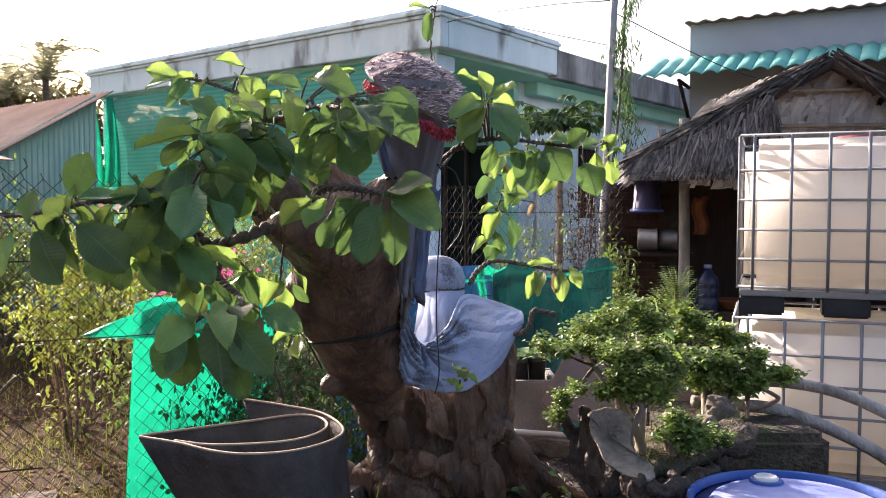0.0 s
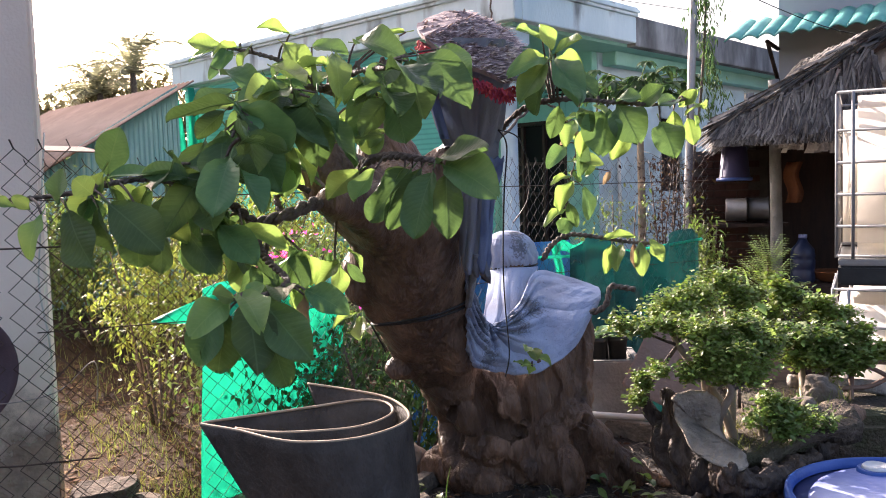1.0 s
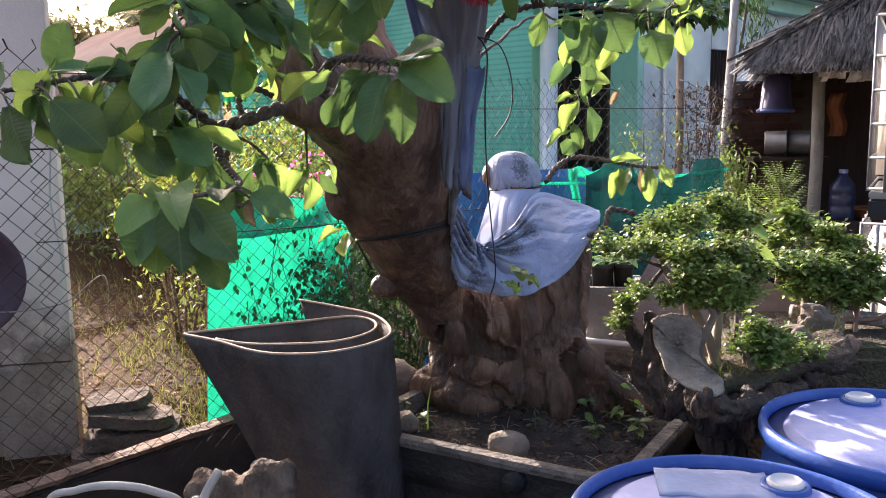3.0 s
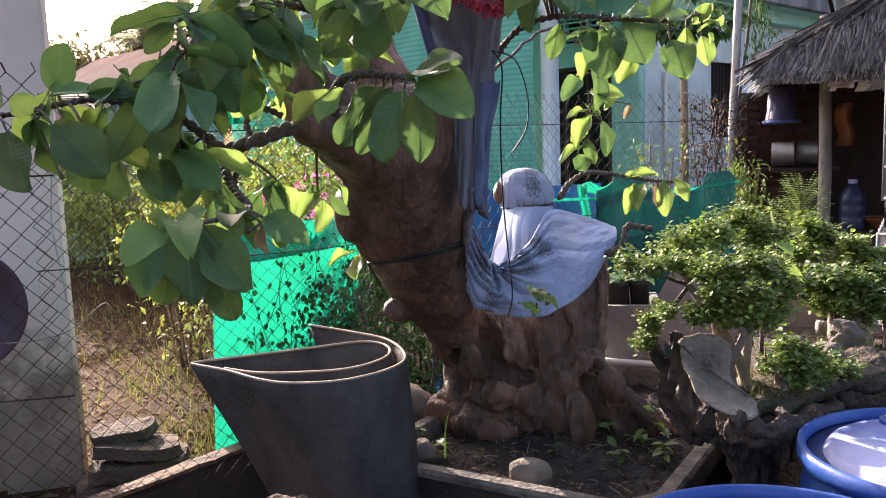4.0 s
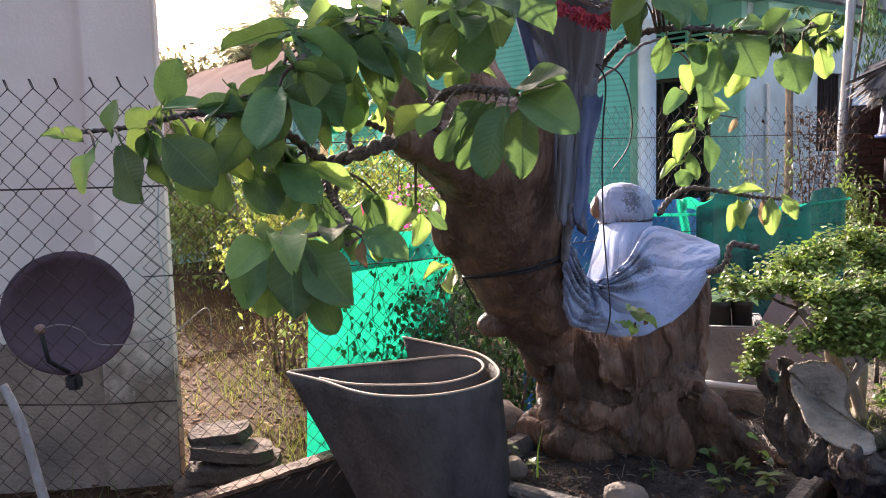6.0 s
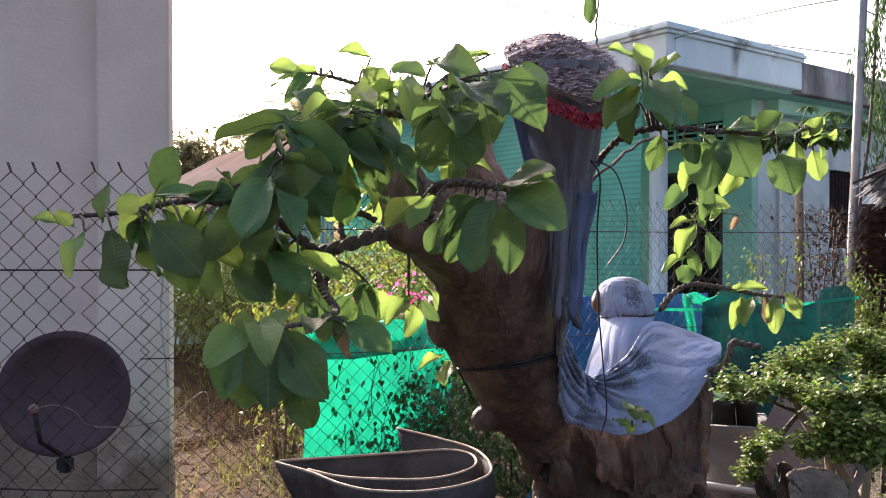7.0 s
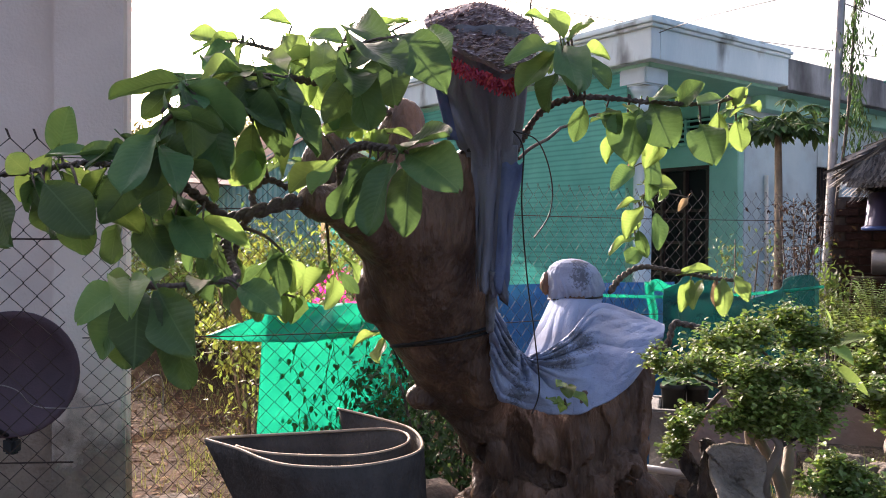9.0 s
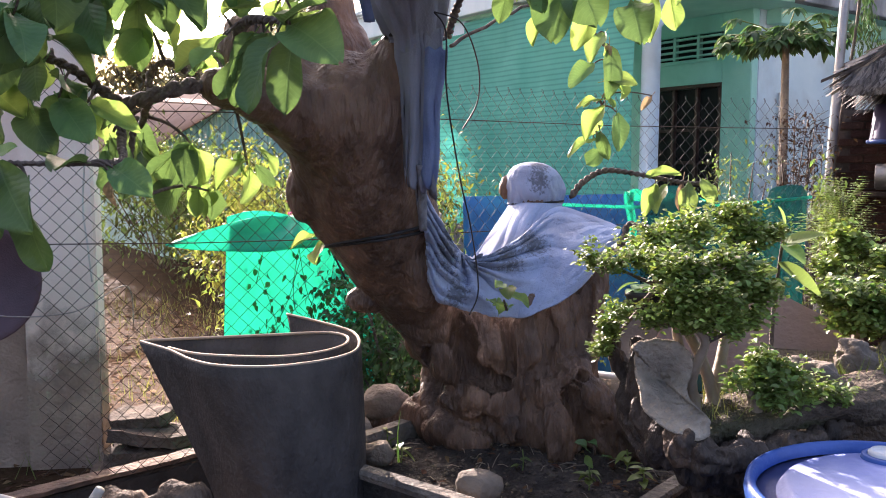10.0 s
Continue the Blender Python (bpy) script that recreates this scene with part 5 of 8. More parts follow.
def cluster(c, n, size=1.0, droop=(-75, -20), young=0.15, spread=0.02, face=None, dry=0.0, twig=True, twist=45):
    """A rosette of leaves at the end of a twig that grows from the nearest branch."""
    c = Vector(c)
    b = min(BPTS, key=lambda q: (q - c).length + max(0, q.z - c.z) * 0.2)
    mid = (b + c) * 0.5 + Vector((0, 0, 0.015))
    if not twig:
        b = c - Vector((0, -0.03, 0.03))
        mid = (b + c) * 0.5
    add_tube(twigs, smooth_path([b, mid, c], 4), lambda t: 0.0045 - 0.002 * t, 5)
    a0 = lrng.uniform(0, 360)
    back = (mid - c).normalized() if (mid - c).length > 0.02 else Vector((0, 0, -1))
    for i in range(n):
        yaw = a0 + i * 137.5 if face is None else face + lrng.uniform(-70, 70)
        pool = LEAVES_D if lrng.random() < dry else LEAVES_Y if lrng.random() < young else LEAVES
        p = c + back * lrng.uniform(0, 0.055) + Vector((lrng.gauss(0, spread), lrng.gauss(0, spread), lrng.gauss(0, spread))) * 0.8
        put_leaf(p, yaw + lrng.uniform(-30, 30), lrng.uniform(*droop), lrng.uniform(-twist, twist), size * lrng.uniform(0.5, 1.08), pool)


def aimed_leaf(bx, by, bz, tx, ty, tz, width, kind):
    """One leaf from its stalk to its tip; the upper face turns up and outwards."""
    pool = (LEAVES, LEAVES_Y, LEAVES_D)[kind]
    me = lrng.choice(pool)
    b, d = Vector((bx, by, bz)), Vector((tx - bx, ty - by, tz - bz))
    L = d.length
    d.normalize()
    n = Vector((d.x * 0.4 + lrng.uniform(-0.5, 0.5), -0.85, (0.25 if d.z < -0.5 else 0.7) + lrng.uniform(-0.3, 0.3)))
    n = (n - d * n.dot(d)).normalized()
    c = me["curl"]
    bend = math.atan(c)
    y = (d * math.cos(bend) + n * math.sin(bend)).normalized()
    z = (n * math.cos(bend) - d * math.sin(bend)).normalized()
    x = y.cross(z)
    m = Matrix((x, y, z)).transposed()
    ob = new("leaf", me)
    ob.parent = tree
    ob.matrix_parent_inverse = Matrix.Translation(-tree.location)
    k = L / (me["long"] * math.hypot(1, c))
    ob.matrix_basis = Matrix.LocRotScale(b, m.to_quaternion(), Vector((1.15 * width / me["wide"], k, k)))
    near = min(BPTS, key=lambda q: (q - b).length)
    if (near - b).length < 0.3:
        add_tube(twigs, smooth_path([near, (near + b) * 0.5 + Vector((0, 0, 0.008)), b], 4), lambda t: 0.0034 - 0.0014 * t, 5)


# leaves by twig: stalk, tip, width, kind (0 mature, 1 young, 2 dry)
ROSETTE = [
    (-0.440, 1.530, 1.421, -0.487, 1.470, 1.371, 0.055, 1),
    (-0.464, 1.560, 1.402, -0.515, 1.560, 1.304, 0.060, 0),
    (-0.459, 1.570, 1.398, -0.485, 1.580, 1.286, 0.060, 0),
    (-0.402, 1.500, 1.419, -0.368, 1.440, 1.312, 0.064, 0),
    (-0.404, 1.480, 1.433, -0.346, 1.400, 1.389, 0.050, 1),
    (-0.372, 1.500, 1.420, -0.286, 1.460, 1.331, 0.064, 0),
    (-0.384, 1.550, 1.391, -0.360, 1.570, 1.263, 0.055, 0),
    (-0.388, 1.570, 1.388, -0.397, 1.600, 1.297, 0.050, 0),
    (-0.433, 1.530, 1.422, -0.458, 1.500, 1.436, 0.035, 1),
    (-0.411, 1.530, 1.427, -0.386, 1.550, 1.444, 0.035, 1),
]
MID = [
    (-0.115, 1.840, 1.649, -0.008, 1.780, 1.668, 0.082, 0),
    (-0.101, 1.830, 1.644, 0.006, 1.790, 1.577, 0.085, 0),
    (-0.095, 1.840, 1.628, -0.093, 1.800, 1.498, 0.058, 0),
    (-0.120, 1.830, 1.633, -0.158, 1.800, 1.500, 0.074, 0),
    (-0.146, 1.860, 1.641, -0.218, 1.860, 1.517, 0.050, 0),
    (-0.166, 1.870, 1.641, -0.258, 1.880, 1.532, 0.065, 0),
    (-0.244, 1.880, 1.641, -0.284, 1.840, 1.576, 0.045, 1),
    (-0.285, 1.920, 1.640, -0.346, 1.880, 1.581, 0.055, 1),
    (-0.182, 1.870, 1.642, -0.227, 1.920, 1.598, 0.040, 1),
    (-0.352, 2.050, 1.711, -0.253, 2.020, 1.720, 0.050, 1),
]
ARM = [
    (-0.751, 1.750, 1.643, -0.711, 1.730, 1.733, 0.058, 0),
    (-0.574, 1.720, 1.631, -0.651, 1.680, 1.641, 0.045, 0),
    (-0.589, 1.740, 1.620, -0.707, 1.660, 1.633, 0.050, 0),
    (-0.802, 1.600, 1.573, -0.812, 1.570, 1.495, 0.042, 1),
    (-0.763, 1.620, 1.579, -0.701, 1.580, 1.478, 0.075, 0),
    (-0.781, 1.620, 1.590, -0.766, 1.620, 1.654, 0.045, 0),
    (-0.838, 1.580, 1.587, -0.878, 1.560, 1.595, 0.020, 1),
    (-0.818, 1.590, 1.583, -0.836, 1.570, 1.607, 0.022, 1),
    (-0.706, 1.660, 1.588, -0.610, 1.660, 1.498, 0.080, 0),
    (-0.731, 1.650, 1.606, -0.754, 1.630, 1.635, 0.040, 1),
    (-0.727, 1.660, 1.582, -0.728, 1.720, 1.494, 0.050, 0),
    (-0.666, 1.700, 1.566, -0.698, 1.750, 1.462, 0.060, 0),
]
ARMIN = [
    (-0.576, 1.780, 1.610, -0.490, 1.740, 1.709, 0.050, 0),
    (-0.514, 1.760, 1.722, -0.511, 1.720, 1.601, 0.070, 0),
    (-0.568, 1.800, 1.616, -0.553, 1.780, 1.527, 0.070, 0),
    (-0.465, 1.800, 1.734, -0.415, 1.780, 1.600, 0.070, 0),
    (-0.636, 1.840, 1.528, -0.564, 1.820, 1.440, 0.062, 0),
    (-0.564, 1.840, 1.537, -0.484, 1.820, 1.455, 0.062, 0),
    (-0.674, 1.820, 1.524, -0.675, 1.800, 1.443, 0.050, 0),
    (-0.653, 1.860, 1.523, -0.636, 1.900, 1.430, 0.050, 0),
    (-0.529, 1.880, 1.528, -0.439, 1.900, 1.481, 0.040, 1),
    (-0.394, 1.700, 1.421, -0.370, 1.600, 1.411, 0.050, 0),
    (-0.359, 1.720, 1.414, -0.272, 1.700, 1.367, 0.050, 0),
    (-0.362, 1.720, 1.404, -0.357, 1.720, 1.351, 0.025, 2),
]
TOP = [
    (-0.645, 2.170, 1.939, -0.742, 2.170, 1.970, 0.050, 1),
    (-0.630, 2.170, 1.944, -0.667, 2.100, 1.870, 0.032, 0),
    (-0.496, 2.200, 1.983, -0.578, 2.200, 2.003, 0.030, 1),
    (-0.507, 2.180, 1.956, -0.427, 2.150, 1.879, 0.055, 1),
    (-0.212, 2.200, 1.974, -0.305, 2.200, 1.961, 0.028, 1),
    (-0.510, 2.100, 1.888, -0.410, 2.000, 1.830, 0.050, 1),
    (-0.431, 2.150, 1.940, -0.338, 2.120, 1.918, 0.045, 0),
    (-0.588, 2.170, 1.950, -0.607, 2.150, 1.886, 0.030, 1),
    (-0.559, 1.950, 1.821, -0.631, 1.900, 1.767, 0.055, 0),
    (-0.519, 1.900, 1.798, -0.481, 1.880, 1.715, 0.050, 1),
    (-0.371, 2.100, 1.915, -0.337, 2.000, 1.804, 0.050, 1),
    (-0.267, 2.150, 1.940, -0.218, 2.100, 1.941, 0.035, 1),
]
TOPDARK = [
    (-0.368, 1.920, 1.805, -0.364, 1.880, 1.651, 0.088, 0),
    (-0.465, 1.860, 1.747, -0.325, 1.820, 1.683, 0.045, 0),
    (-0.525, 1.820, 1.723, -0.437, 1.800, 1.603, 0.085, 0),
    (-0.433, 1.900, 1.717, -0.446, 1.920, 1.589, 0.060, 0),
    (-0.569, 1.800, 1.708, -0.583, 1.780, 1.584, 0.090, 0),
    (-0.155, 1.950, 1.878, -0.046, 1.900, 1.758, 0.080, 0),
    (-0.178, 1.950, 1.868, -0.144, 1.900, 1.741, 0.085, 0),
    (-0.190, 1.950, 1.871, -0.256, 1.900, 1.791, 0.060, 0),
    (-0.318, 2.100, 1.938, -0.187, 2.000, 1.877, 0.060, 0),
    (-0.115, 2.000, 1.898, -0.042, 1.920, 1.819, 0.060, 0),
    (-0.328, 2.100, 1.792, -0.207, 2.050, 1.789, 0.040, 0),
    (-0.608, 2.000, 1.874, -0.492, 1.950, 1.807, 0.050, 0),
]
RIGHT = [
    (0.135, 2.120, 1.881, 0.179, 2.000, 1.764, 0.062, 0),
    (0.121, 2.140, 1.885, 0.030, 2.050, 1.841, 0.045, 1),
    (0.119, 2.140, 1.877, 0.053, 2.060, 1.779, 0.050, 1),
    (0.139, 2.150, 1.899, 0.198, 2.100, 1.923, 0.040, 1),
    (0.130, 2.150, 1.905, 0.105, 2.150, 1.968, 0.045, 1),
    (0.112, 2.200, 1.941, 0.050, 2.150, 1.958, 0.035, 1),
    (0.163, 2.120, 1.856, 0.228, 2.100, 1.793, 0.045, 0),
    (0.113, 2.200, 1.852, 0.089, 2.200, 1.765, 0.050, 0),
    (0.155, 2.330, 1.798, 0.131, 2.340, 1.716, 0.040, 0),
    (-0.018, 2.600, 2.220, -0.029, 2.580, 2.123, 0.035, 0),
    (-0.026, 2.600, 2.228, -0.088, 2.580, 2.227, 0.030, 1),
    (-0.034, 2.600, 2.268, -0.004, 2.600, 2.320, 0.030, 1),
]
RARM = [
    (0.274, 2.340, 1.791, 0.251, 2.300, 1.668, 0.090, 0),
    (0.299, 2.330, 1.796, 0.343, 2.280, 1.694, 0.085, 0),
    (0.404, 2.330, 1.749, 0.429, 2.280, 1.656, 0.070, 0),
    (0.355, 2.340, 1.789, 0.408, 2.300, 1.832, 0.050, 0),
    (0.293, 2.340, 1.804, 0.354, 2.300, 1.804, 0.045, 0),
    (0.248, 2.350, 1.773, 0.205, 2.330, 1.665, 0.035, 1),
    (0.331, 2.360, 1.733, 0.287, 2.360, 1.658, 0.045, 1),
    (0.441, 2.350, 1.776, 0.440, 2.350, 1.667, 0.045, 1),
    (0.471, 2.350, 1.788, 0.493, 2.330, 1.824, 0.030, 1),
    (0.478, 2.360, 1.757, 0.490, 2.350, 1.688, 0.040, 1),
    (0.204, 2.330, 1.791, 0.231, 2.300, 1.728, 0.040, 0),
    (0.454, 2.360, 1.803, 0.397, 2.300, 1.784, 0.050, 0),
]
HANG = [
    (0.253, 3.250, 1.826, 0.217, 3.200, 1.734, 0.060, 1),
    (0.219, 3.280, 1.739, 0.151, 3.220, 1.661, 0.055, 0),
    (0.247, 3.300, 1.684, 0.353, 3.250, 1.668, 0.050, 1),
    (0.264, 3.300, 1.794, 0.268, 3.250, 1.625, 0.060, 0),
    (0.240, 3.320, 1.629, 0.165, 3.280, 1.602, 0.030, 1),
    (0.250, 3.340, 1.610, 0.194, 3.300, 1.501, 0.060, 1),
    (0.287, 3.340, 1.590, 0.297, 3.300, 1.466, 0.050, 0),
    (0.223, 3.360, 1.506, 0.138, 3.300, 1.449, 0.040, 1),
    (0.232, 3.360, 1.534, 0.262, 3.360, 1.437, 0.040, 0),
    (0.392, 3.400, 1.645, 0.362, 3.350, 1.597, 0.022, 2),
]
LOWR = [
    (0.406, 3.500, 1.359, 0.375, 3.450, 1.252, 0.050, 1),
    (0.445, 3.500, 1.358, 0.415, 3.420, 1.264, 0.060, 1),
    (0.512, 3.500, 1.367, 0.513, 3.450, 1.241, 0.055, 1),
    (0.550, 3.500, 1.377, 0.593, 3.450, 1.294, 0.045, 1),
    (0.495, 3.520, 1.367, 0.486, 3.450, 1.271, 0.030, 2),
    (0.572, 3.520, 1.376, 0.580, 3.500, 1.306, 0.040, 1),
    (0.376, 3.500, 1.380, 0.487, 3.450, 1.394, 0.035, 1),
    (-0.440, 2.700, 1.215, -0.431, 2.620, 1.153, 0.050, 1),
    (-0.457, 2.700, 1.224, -0.522, 2.650, 1.189, 0.030, 1),
    (-0.423, 2.700, 1.224, -0.366, 2.600, 1.245, 0.030, 1),
    (0.078, 2.700, 1.104, 0.090, 2.660, 1.080, 0.040, 1),
    (0.062, 2.710, 1.110, 0.055, 2.650, 1.108, 0.030, 1),
]
for twig_leaves in (ROSETTE, MID, ARM, ARMIN, TOP, TOPDARK, RIGHT, RARM, HANG, LOWR):
    for row in twig_leaves:
        aimed_leaf(*row)
# smaller leaves between them: left arm
for c, n, size, young in (((-0.69, 1.81, 1.63), 4, 0.9, 0.2), ((-0.61, 1.88, 1.62), 4, 0.9, 0.2), ((-0.60, 1.95, 1.53), 4, 0.9, 0.3), ((-0.80, 2.30, 1.53), 5, 0.9, 0.4), ((-0.66, 2.16, 1.52), 5, 0.9, 0.4),
                          ((-0.76, 1.72, 1.60), 4, 0.9, 0.1), ((-0.46, 2.12, 1.45), 4, 0.8, 0.5), ((-0.42, 2.25, 1.42), 5, 0.75, 0.5), ((-0.48, 2.2, 1.36), 5, 0.75, 0.5), ((-0.52, 1.93, 1.48), 3, 0.8, 0.3)):
    cluster(c, n + 1, size * 1.12, (-85, -20), young)
# upper arm
for c, n, size, young in (((-0.46, 1.64, 1.70), 4, 1.0, 0.1), ((-0.50, 1.74, 1.76), 4, 1.0, 0.2), ((-0.47, 1.88, 1.81), 4, 0.95, 0.3), ((-0.38, 1.90, 1.76), 4, 1.0, 0.1), ((-0.55, 2.02, 1.85), 4, 0.9, 0.35),
                          ((-0.62, 2.2, 1.95), 2, 0.8, 0.6), ((-0.51, 2.21, 1.93), 3, 0.8, 0.5), ((-0.40, 2.2, 1.90), 4, 0.9, 0.5), ((-0.30, 2.0, 1.87), 4, 0.95, 0.3), ((-0.22, 1.84, 1.85), 4, 1.0, 0.1),
                          ((-0.30, 2.28, 1.72), 4, 0.75, 0.8), ((-0.46, 2.44, 1.78), 4, 0.8, 0.8), ((-0.52, 2.3, 1.88), 4, 0.85, 0.7), ((-0.62, 2.1, 1.80), 4, 0.85, 0.5), ((-0.5, 2.25, 1.66), 4, 0.8, 0.8),
                          ((-0.49, 1.66, 1.64), 3, 1.0, 0.1), ((-0.58, 1.74, 1.66), 3, 1.0, 0.2), ((-0.25, 2.02, 1.78), 3, 0.8, 0.7), ((-0.44, 1.92, 1.68), 4, 0.8, 0.7), ((-0.37, 1.86, 1.79), 3, 1.0, 0.3)):
    cluster(c, n + 1, size * 1.12, (-70, 15), young)
# right arm and the shoots
cluster((0.13, 2.26, 1.95), 3, 0.7, (-40, 40), 0.8)
cluster((0.25, 2.33, 1.80), 3, 0.7, (-70, 0), 0.5)
cluster((0.48, 2.36, 1.81), 4, 0.6, (-60, 40), 0.8)
for z, y, x in ((1.80, 3.28, 0.25), (1.72, 3.31, 0.27), (1.62, 3.36, 0.22), (1.52, 3.40, 0.22)):
    cluster((x, y, z), 3, 0.7, (-70, -10), 0.6, dry=0.15)
cluster((0.075, 2.665, 1.075), 6, 0.5, (-10, 60), 0.9, twig=False)
cluster((0.30, 2.76, 0.68), 4, 0.5, (-20, 50), 0.3, twig=False)
cluster((0.42, 2.80, 0.68), 3, 0.5, (-20, 50), 0.3, twig=False)
tagged(part("twig", twigs, M["twig"], tree, "thin green-brown twigs"), kind="stuff")

# tie, black rubber
bark_tree = BVHTree.FromPolygons([v.co for v in TRUNK_MESH.vertices], [tuple(q.vertices) for q in TRUNK_MESH.polygons])


def on_bark(a, z, gap):
    """Point on the main trunk's skin at bearing a and height z."""
    c = Vector((-0.225, 2.775, z))
    d = Vector((math.cos(a), math.sin(a), 0))
    hit = bark_tree.ray_cast(c + d * 0.35, -d)[0]
    return (hit or c + d * 0.13) + d * gap


for z0, lift in ((1.232, 0.040), (1.240, 0.052)):
    part("tie", tube([on_bark(6.283 * i / 48, z0 + lift * math.cos(6.283 * i / 48), 0.003) for i in range(49)], 0.0042, 6), M["black_wire"], tree, "black rubber tie round the trunk")
part("tie_end", tube([on_bark(3.7, 1.21, 0.006), on_bark(3.75, 1.17, 0.012), on_bark(3.8, 1.11, 0.014)], 0.003, 5, 4), M["black_wire"], tree)

def ridge(x):
    """Sharp valleys between rounded folds, about -0.6 to 0.4."""
    return (abs(x % 1.0 - 0.5) * 2) ** 0.7 - 0.6


# ---- grey cloth wrap and its blue strip ----
wrap = thing("cloth_wrap", "faded grey cloth bundled and tied round the tree top", "cloth", at=(-0.08, 2.35, 1.7))


def wrap_ring(u, v):
    a = 6.2832 * u
    z = 1.69 - 0.05 * max(0, math.sin(6.2832 * u + 2.2)) * (1 - v) + 0.255 * v
    c = Vector((-0.078 + 0.005 * v, 2.41 - 0.15 * v, z))
    base = 0.060 + 0.052 * min(1, max(0, z - 1.70) / 0.2) ** 0.7
    r = base + 0.016 * ridge(1.7 * a + 1.6 * noise.noise(Vector((math.cos(a) * 1.6, math.sin(a) * 1.6, v * 1.2)))) * (0.5 + abs(noise.noise(Vector((math.cos(a) * 3, math.sin(a) * 3, 2))))) + 0.004 * math.sin(13 * a + 3 * math.sin(4 * v) + 2 * noise.noise(Vector((math.cos(a), math.sin(a), v * 2)))) + 0.008 * noise.noise(Vector((math.cos(a) * 2, math.sin(a) * 2, z * 5)))
    return c + Vector((math.cos(a) * r, math.sin(a) * r, 0))


part("wrapping", sheet(wrap_ring, 96, 26), M["cloth_grey"], wrap)
part("cord", tube([(-0.078 + 0.066 * math.cos(a), 2.405 + 0.066 * math.sin(a), 1.70 + 0.006 * math.sin(2 * a)) for a in [6.283 * i / 30 for i in range(31)]], 0.005, 6), M["black_wire"], wrap, "thin black cord")


def strip(u, v):
    z = 1.715 - (0.34 - 0.10 * abs(noise.noise(Vector((u * 4.3, 5, 0))))) * v
    w = 0.105 * (1 - 0.45 * v) + 0.008 * math.sin(v * 9)
    x = -0.052 - 0.035 * v + w * (u - 0.5)
    fold = 0.010 * ridge(u * 3.4 + 0.7 * noise.noise(Vector((u * 3, v * 2.5, 0))))
    return Vector((x, 2.325 + 0.10 * v + fold + 0.06 * abs(u - 0.4), z - 0.03 * u * v))


part("strip", sheet(strip, 30, 24, thick=0.004), M["cloth_grey"], wrap, "grey hanging cloth tail")
part("strip", sheet(lambda u, v: strip(0.6 + 0.42 * u, 0.12 + 0.85 * v) + Vector((0.012, -0.008, -0.01 * ridge(u * 2.3))), 12, 22, thick=0.004), M["cloth_navy"], wrap, "blue hanging strip")
part("strip", sheet(lambda u, v: Vector((-0.075 - 0.03 * v + 0.03 * (1 - 0.5 * v) * (u - 0.5), 2.42 + 0.12 * v + 0.01 * math.sin(u * 7), 1.42 - 0.16 * v)), 8, 14, thick=0.004), M["cloth_dirty"], wrap, "dark ragged end of the cloth")
part("strap", sheet(lambda u, v: Vector((-0.14 - 0.05 * v + 0.02 * u, 2.26, 1.72 + 0.2 * v)) + Vector((0, 0.01 * math.sin(9 * u), 0)), 4, 12, thick=0.004), M["cloth_navy"], wrap)

# ---- straw mat cap ----
cap = thing("straw_mat", "shaggy woven straw mat with dark red fringe capping the trunk", "mat", at=(-0.07, 2.25, 1.95))
CAP_EDGE = smooth_path([(-0.16, 2.15, 1.94), (-0.09, 2.12, 1.885), (-0.02, 2.11, 1.85), (0.036, 2.115, 1.835), (0.056, 2.30, 1.935), (-0.01, 2.40, 2.015), (-0.115, 2.40, 2.05), (-0.19, 2.28, 1.995), (-0.16, 2.15, 1.94)], 8)
CAP_C = Vector((-0.07, 2.255, 1.975))


def cap_pt(u, v):
    """u round the edge, v from the edge to the middle."""
    p = along(CAP_EDGE, u).lerp(CAP_C, v)
    return p + Vector((0.05, -0.25, 0.9)) * 0.022 * math.sin(math.pi * 0.5 * v) + Vector((0, 0, 0.006 * noise.noise(p * 30)))


part("base", sheet(cap_pt, 48, 8, thick=-0.012), M["thatchmat"], cap, smooth=False)
crng = random.Random(11)
bm = bmesh.new()
for i in range(3400):
    u, v = crng.random(), 1 - crng.random() ** 0.5
    p = cap_pt(u, v)
    d = Vector((0.75, -0.45, -0.35)) + Vector((crng.uniform(-0.6, 0.6), crng.uniform(-0.4, 0.4), crng.uniform(0.0, 0.5)))
    d.normalize()
    w = d.cross(Vector((0.2, -0.6, 1))).normalized() * crng.uniform(0.0018, 0.0042)
    p = p + Vector((0.02, -0.1, 0.3)) * 0.02
    q = p + d * crng.uniform(0.014, 0.03)
    bm.faces.new([bm.verts.new(x) for x in (p - w, p + w, q + w * 0.6, q - w * 0.6)])
tagged(part("straw", bm, M["thatchmat"], cap, "frayed straw strands", smooth=False), kind="stuff")
bm = bmesh.new()
for i in range(700):
    p = along(CAP_EDGE, crng.uniform(-0.08, 0.40) % 1.0) + Vector((0, -0.004, -0.012))
    p = p + Vector((crng.uniform(-0.004, 0.004), crng.uniform(-0.006, 0.002), crng.uniform(-0.022, 0.0)))
    q = p + Vector((crng.uniform(-0.012, 0.012), crng.uniform(-0.014, 0.004), crng.uniform(-0.02, -0.004)))
    w = Vector((crng.uniform(-1, 1), 0.2, crng.uniform(-1, 1))).normalized() * 0.002
    bm.faces.new([bm.verts.new(x) for x in (p - w, p + w, q + w, q - w)])
tagged(part("fringe", bm, M["redyarn"], cap, "dark red yarn fringe", smooth=False), kind="stuff")

# ---- pale blue cloth on the second stem ----
shirt = thing("cloth_drape", "pale blue stained cloth draped and tied over the cut stem", "cloth", at=(0.1, 2.9, 1.1))
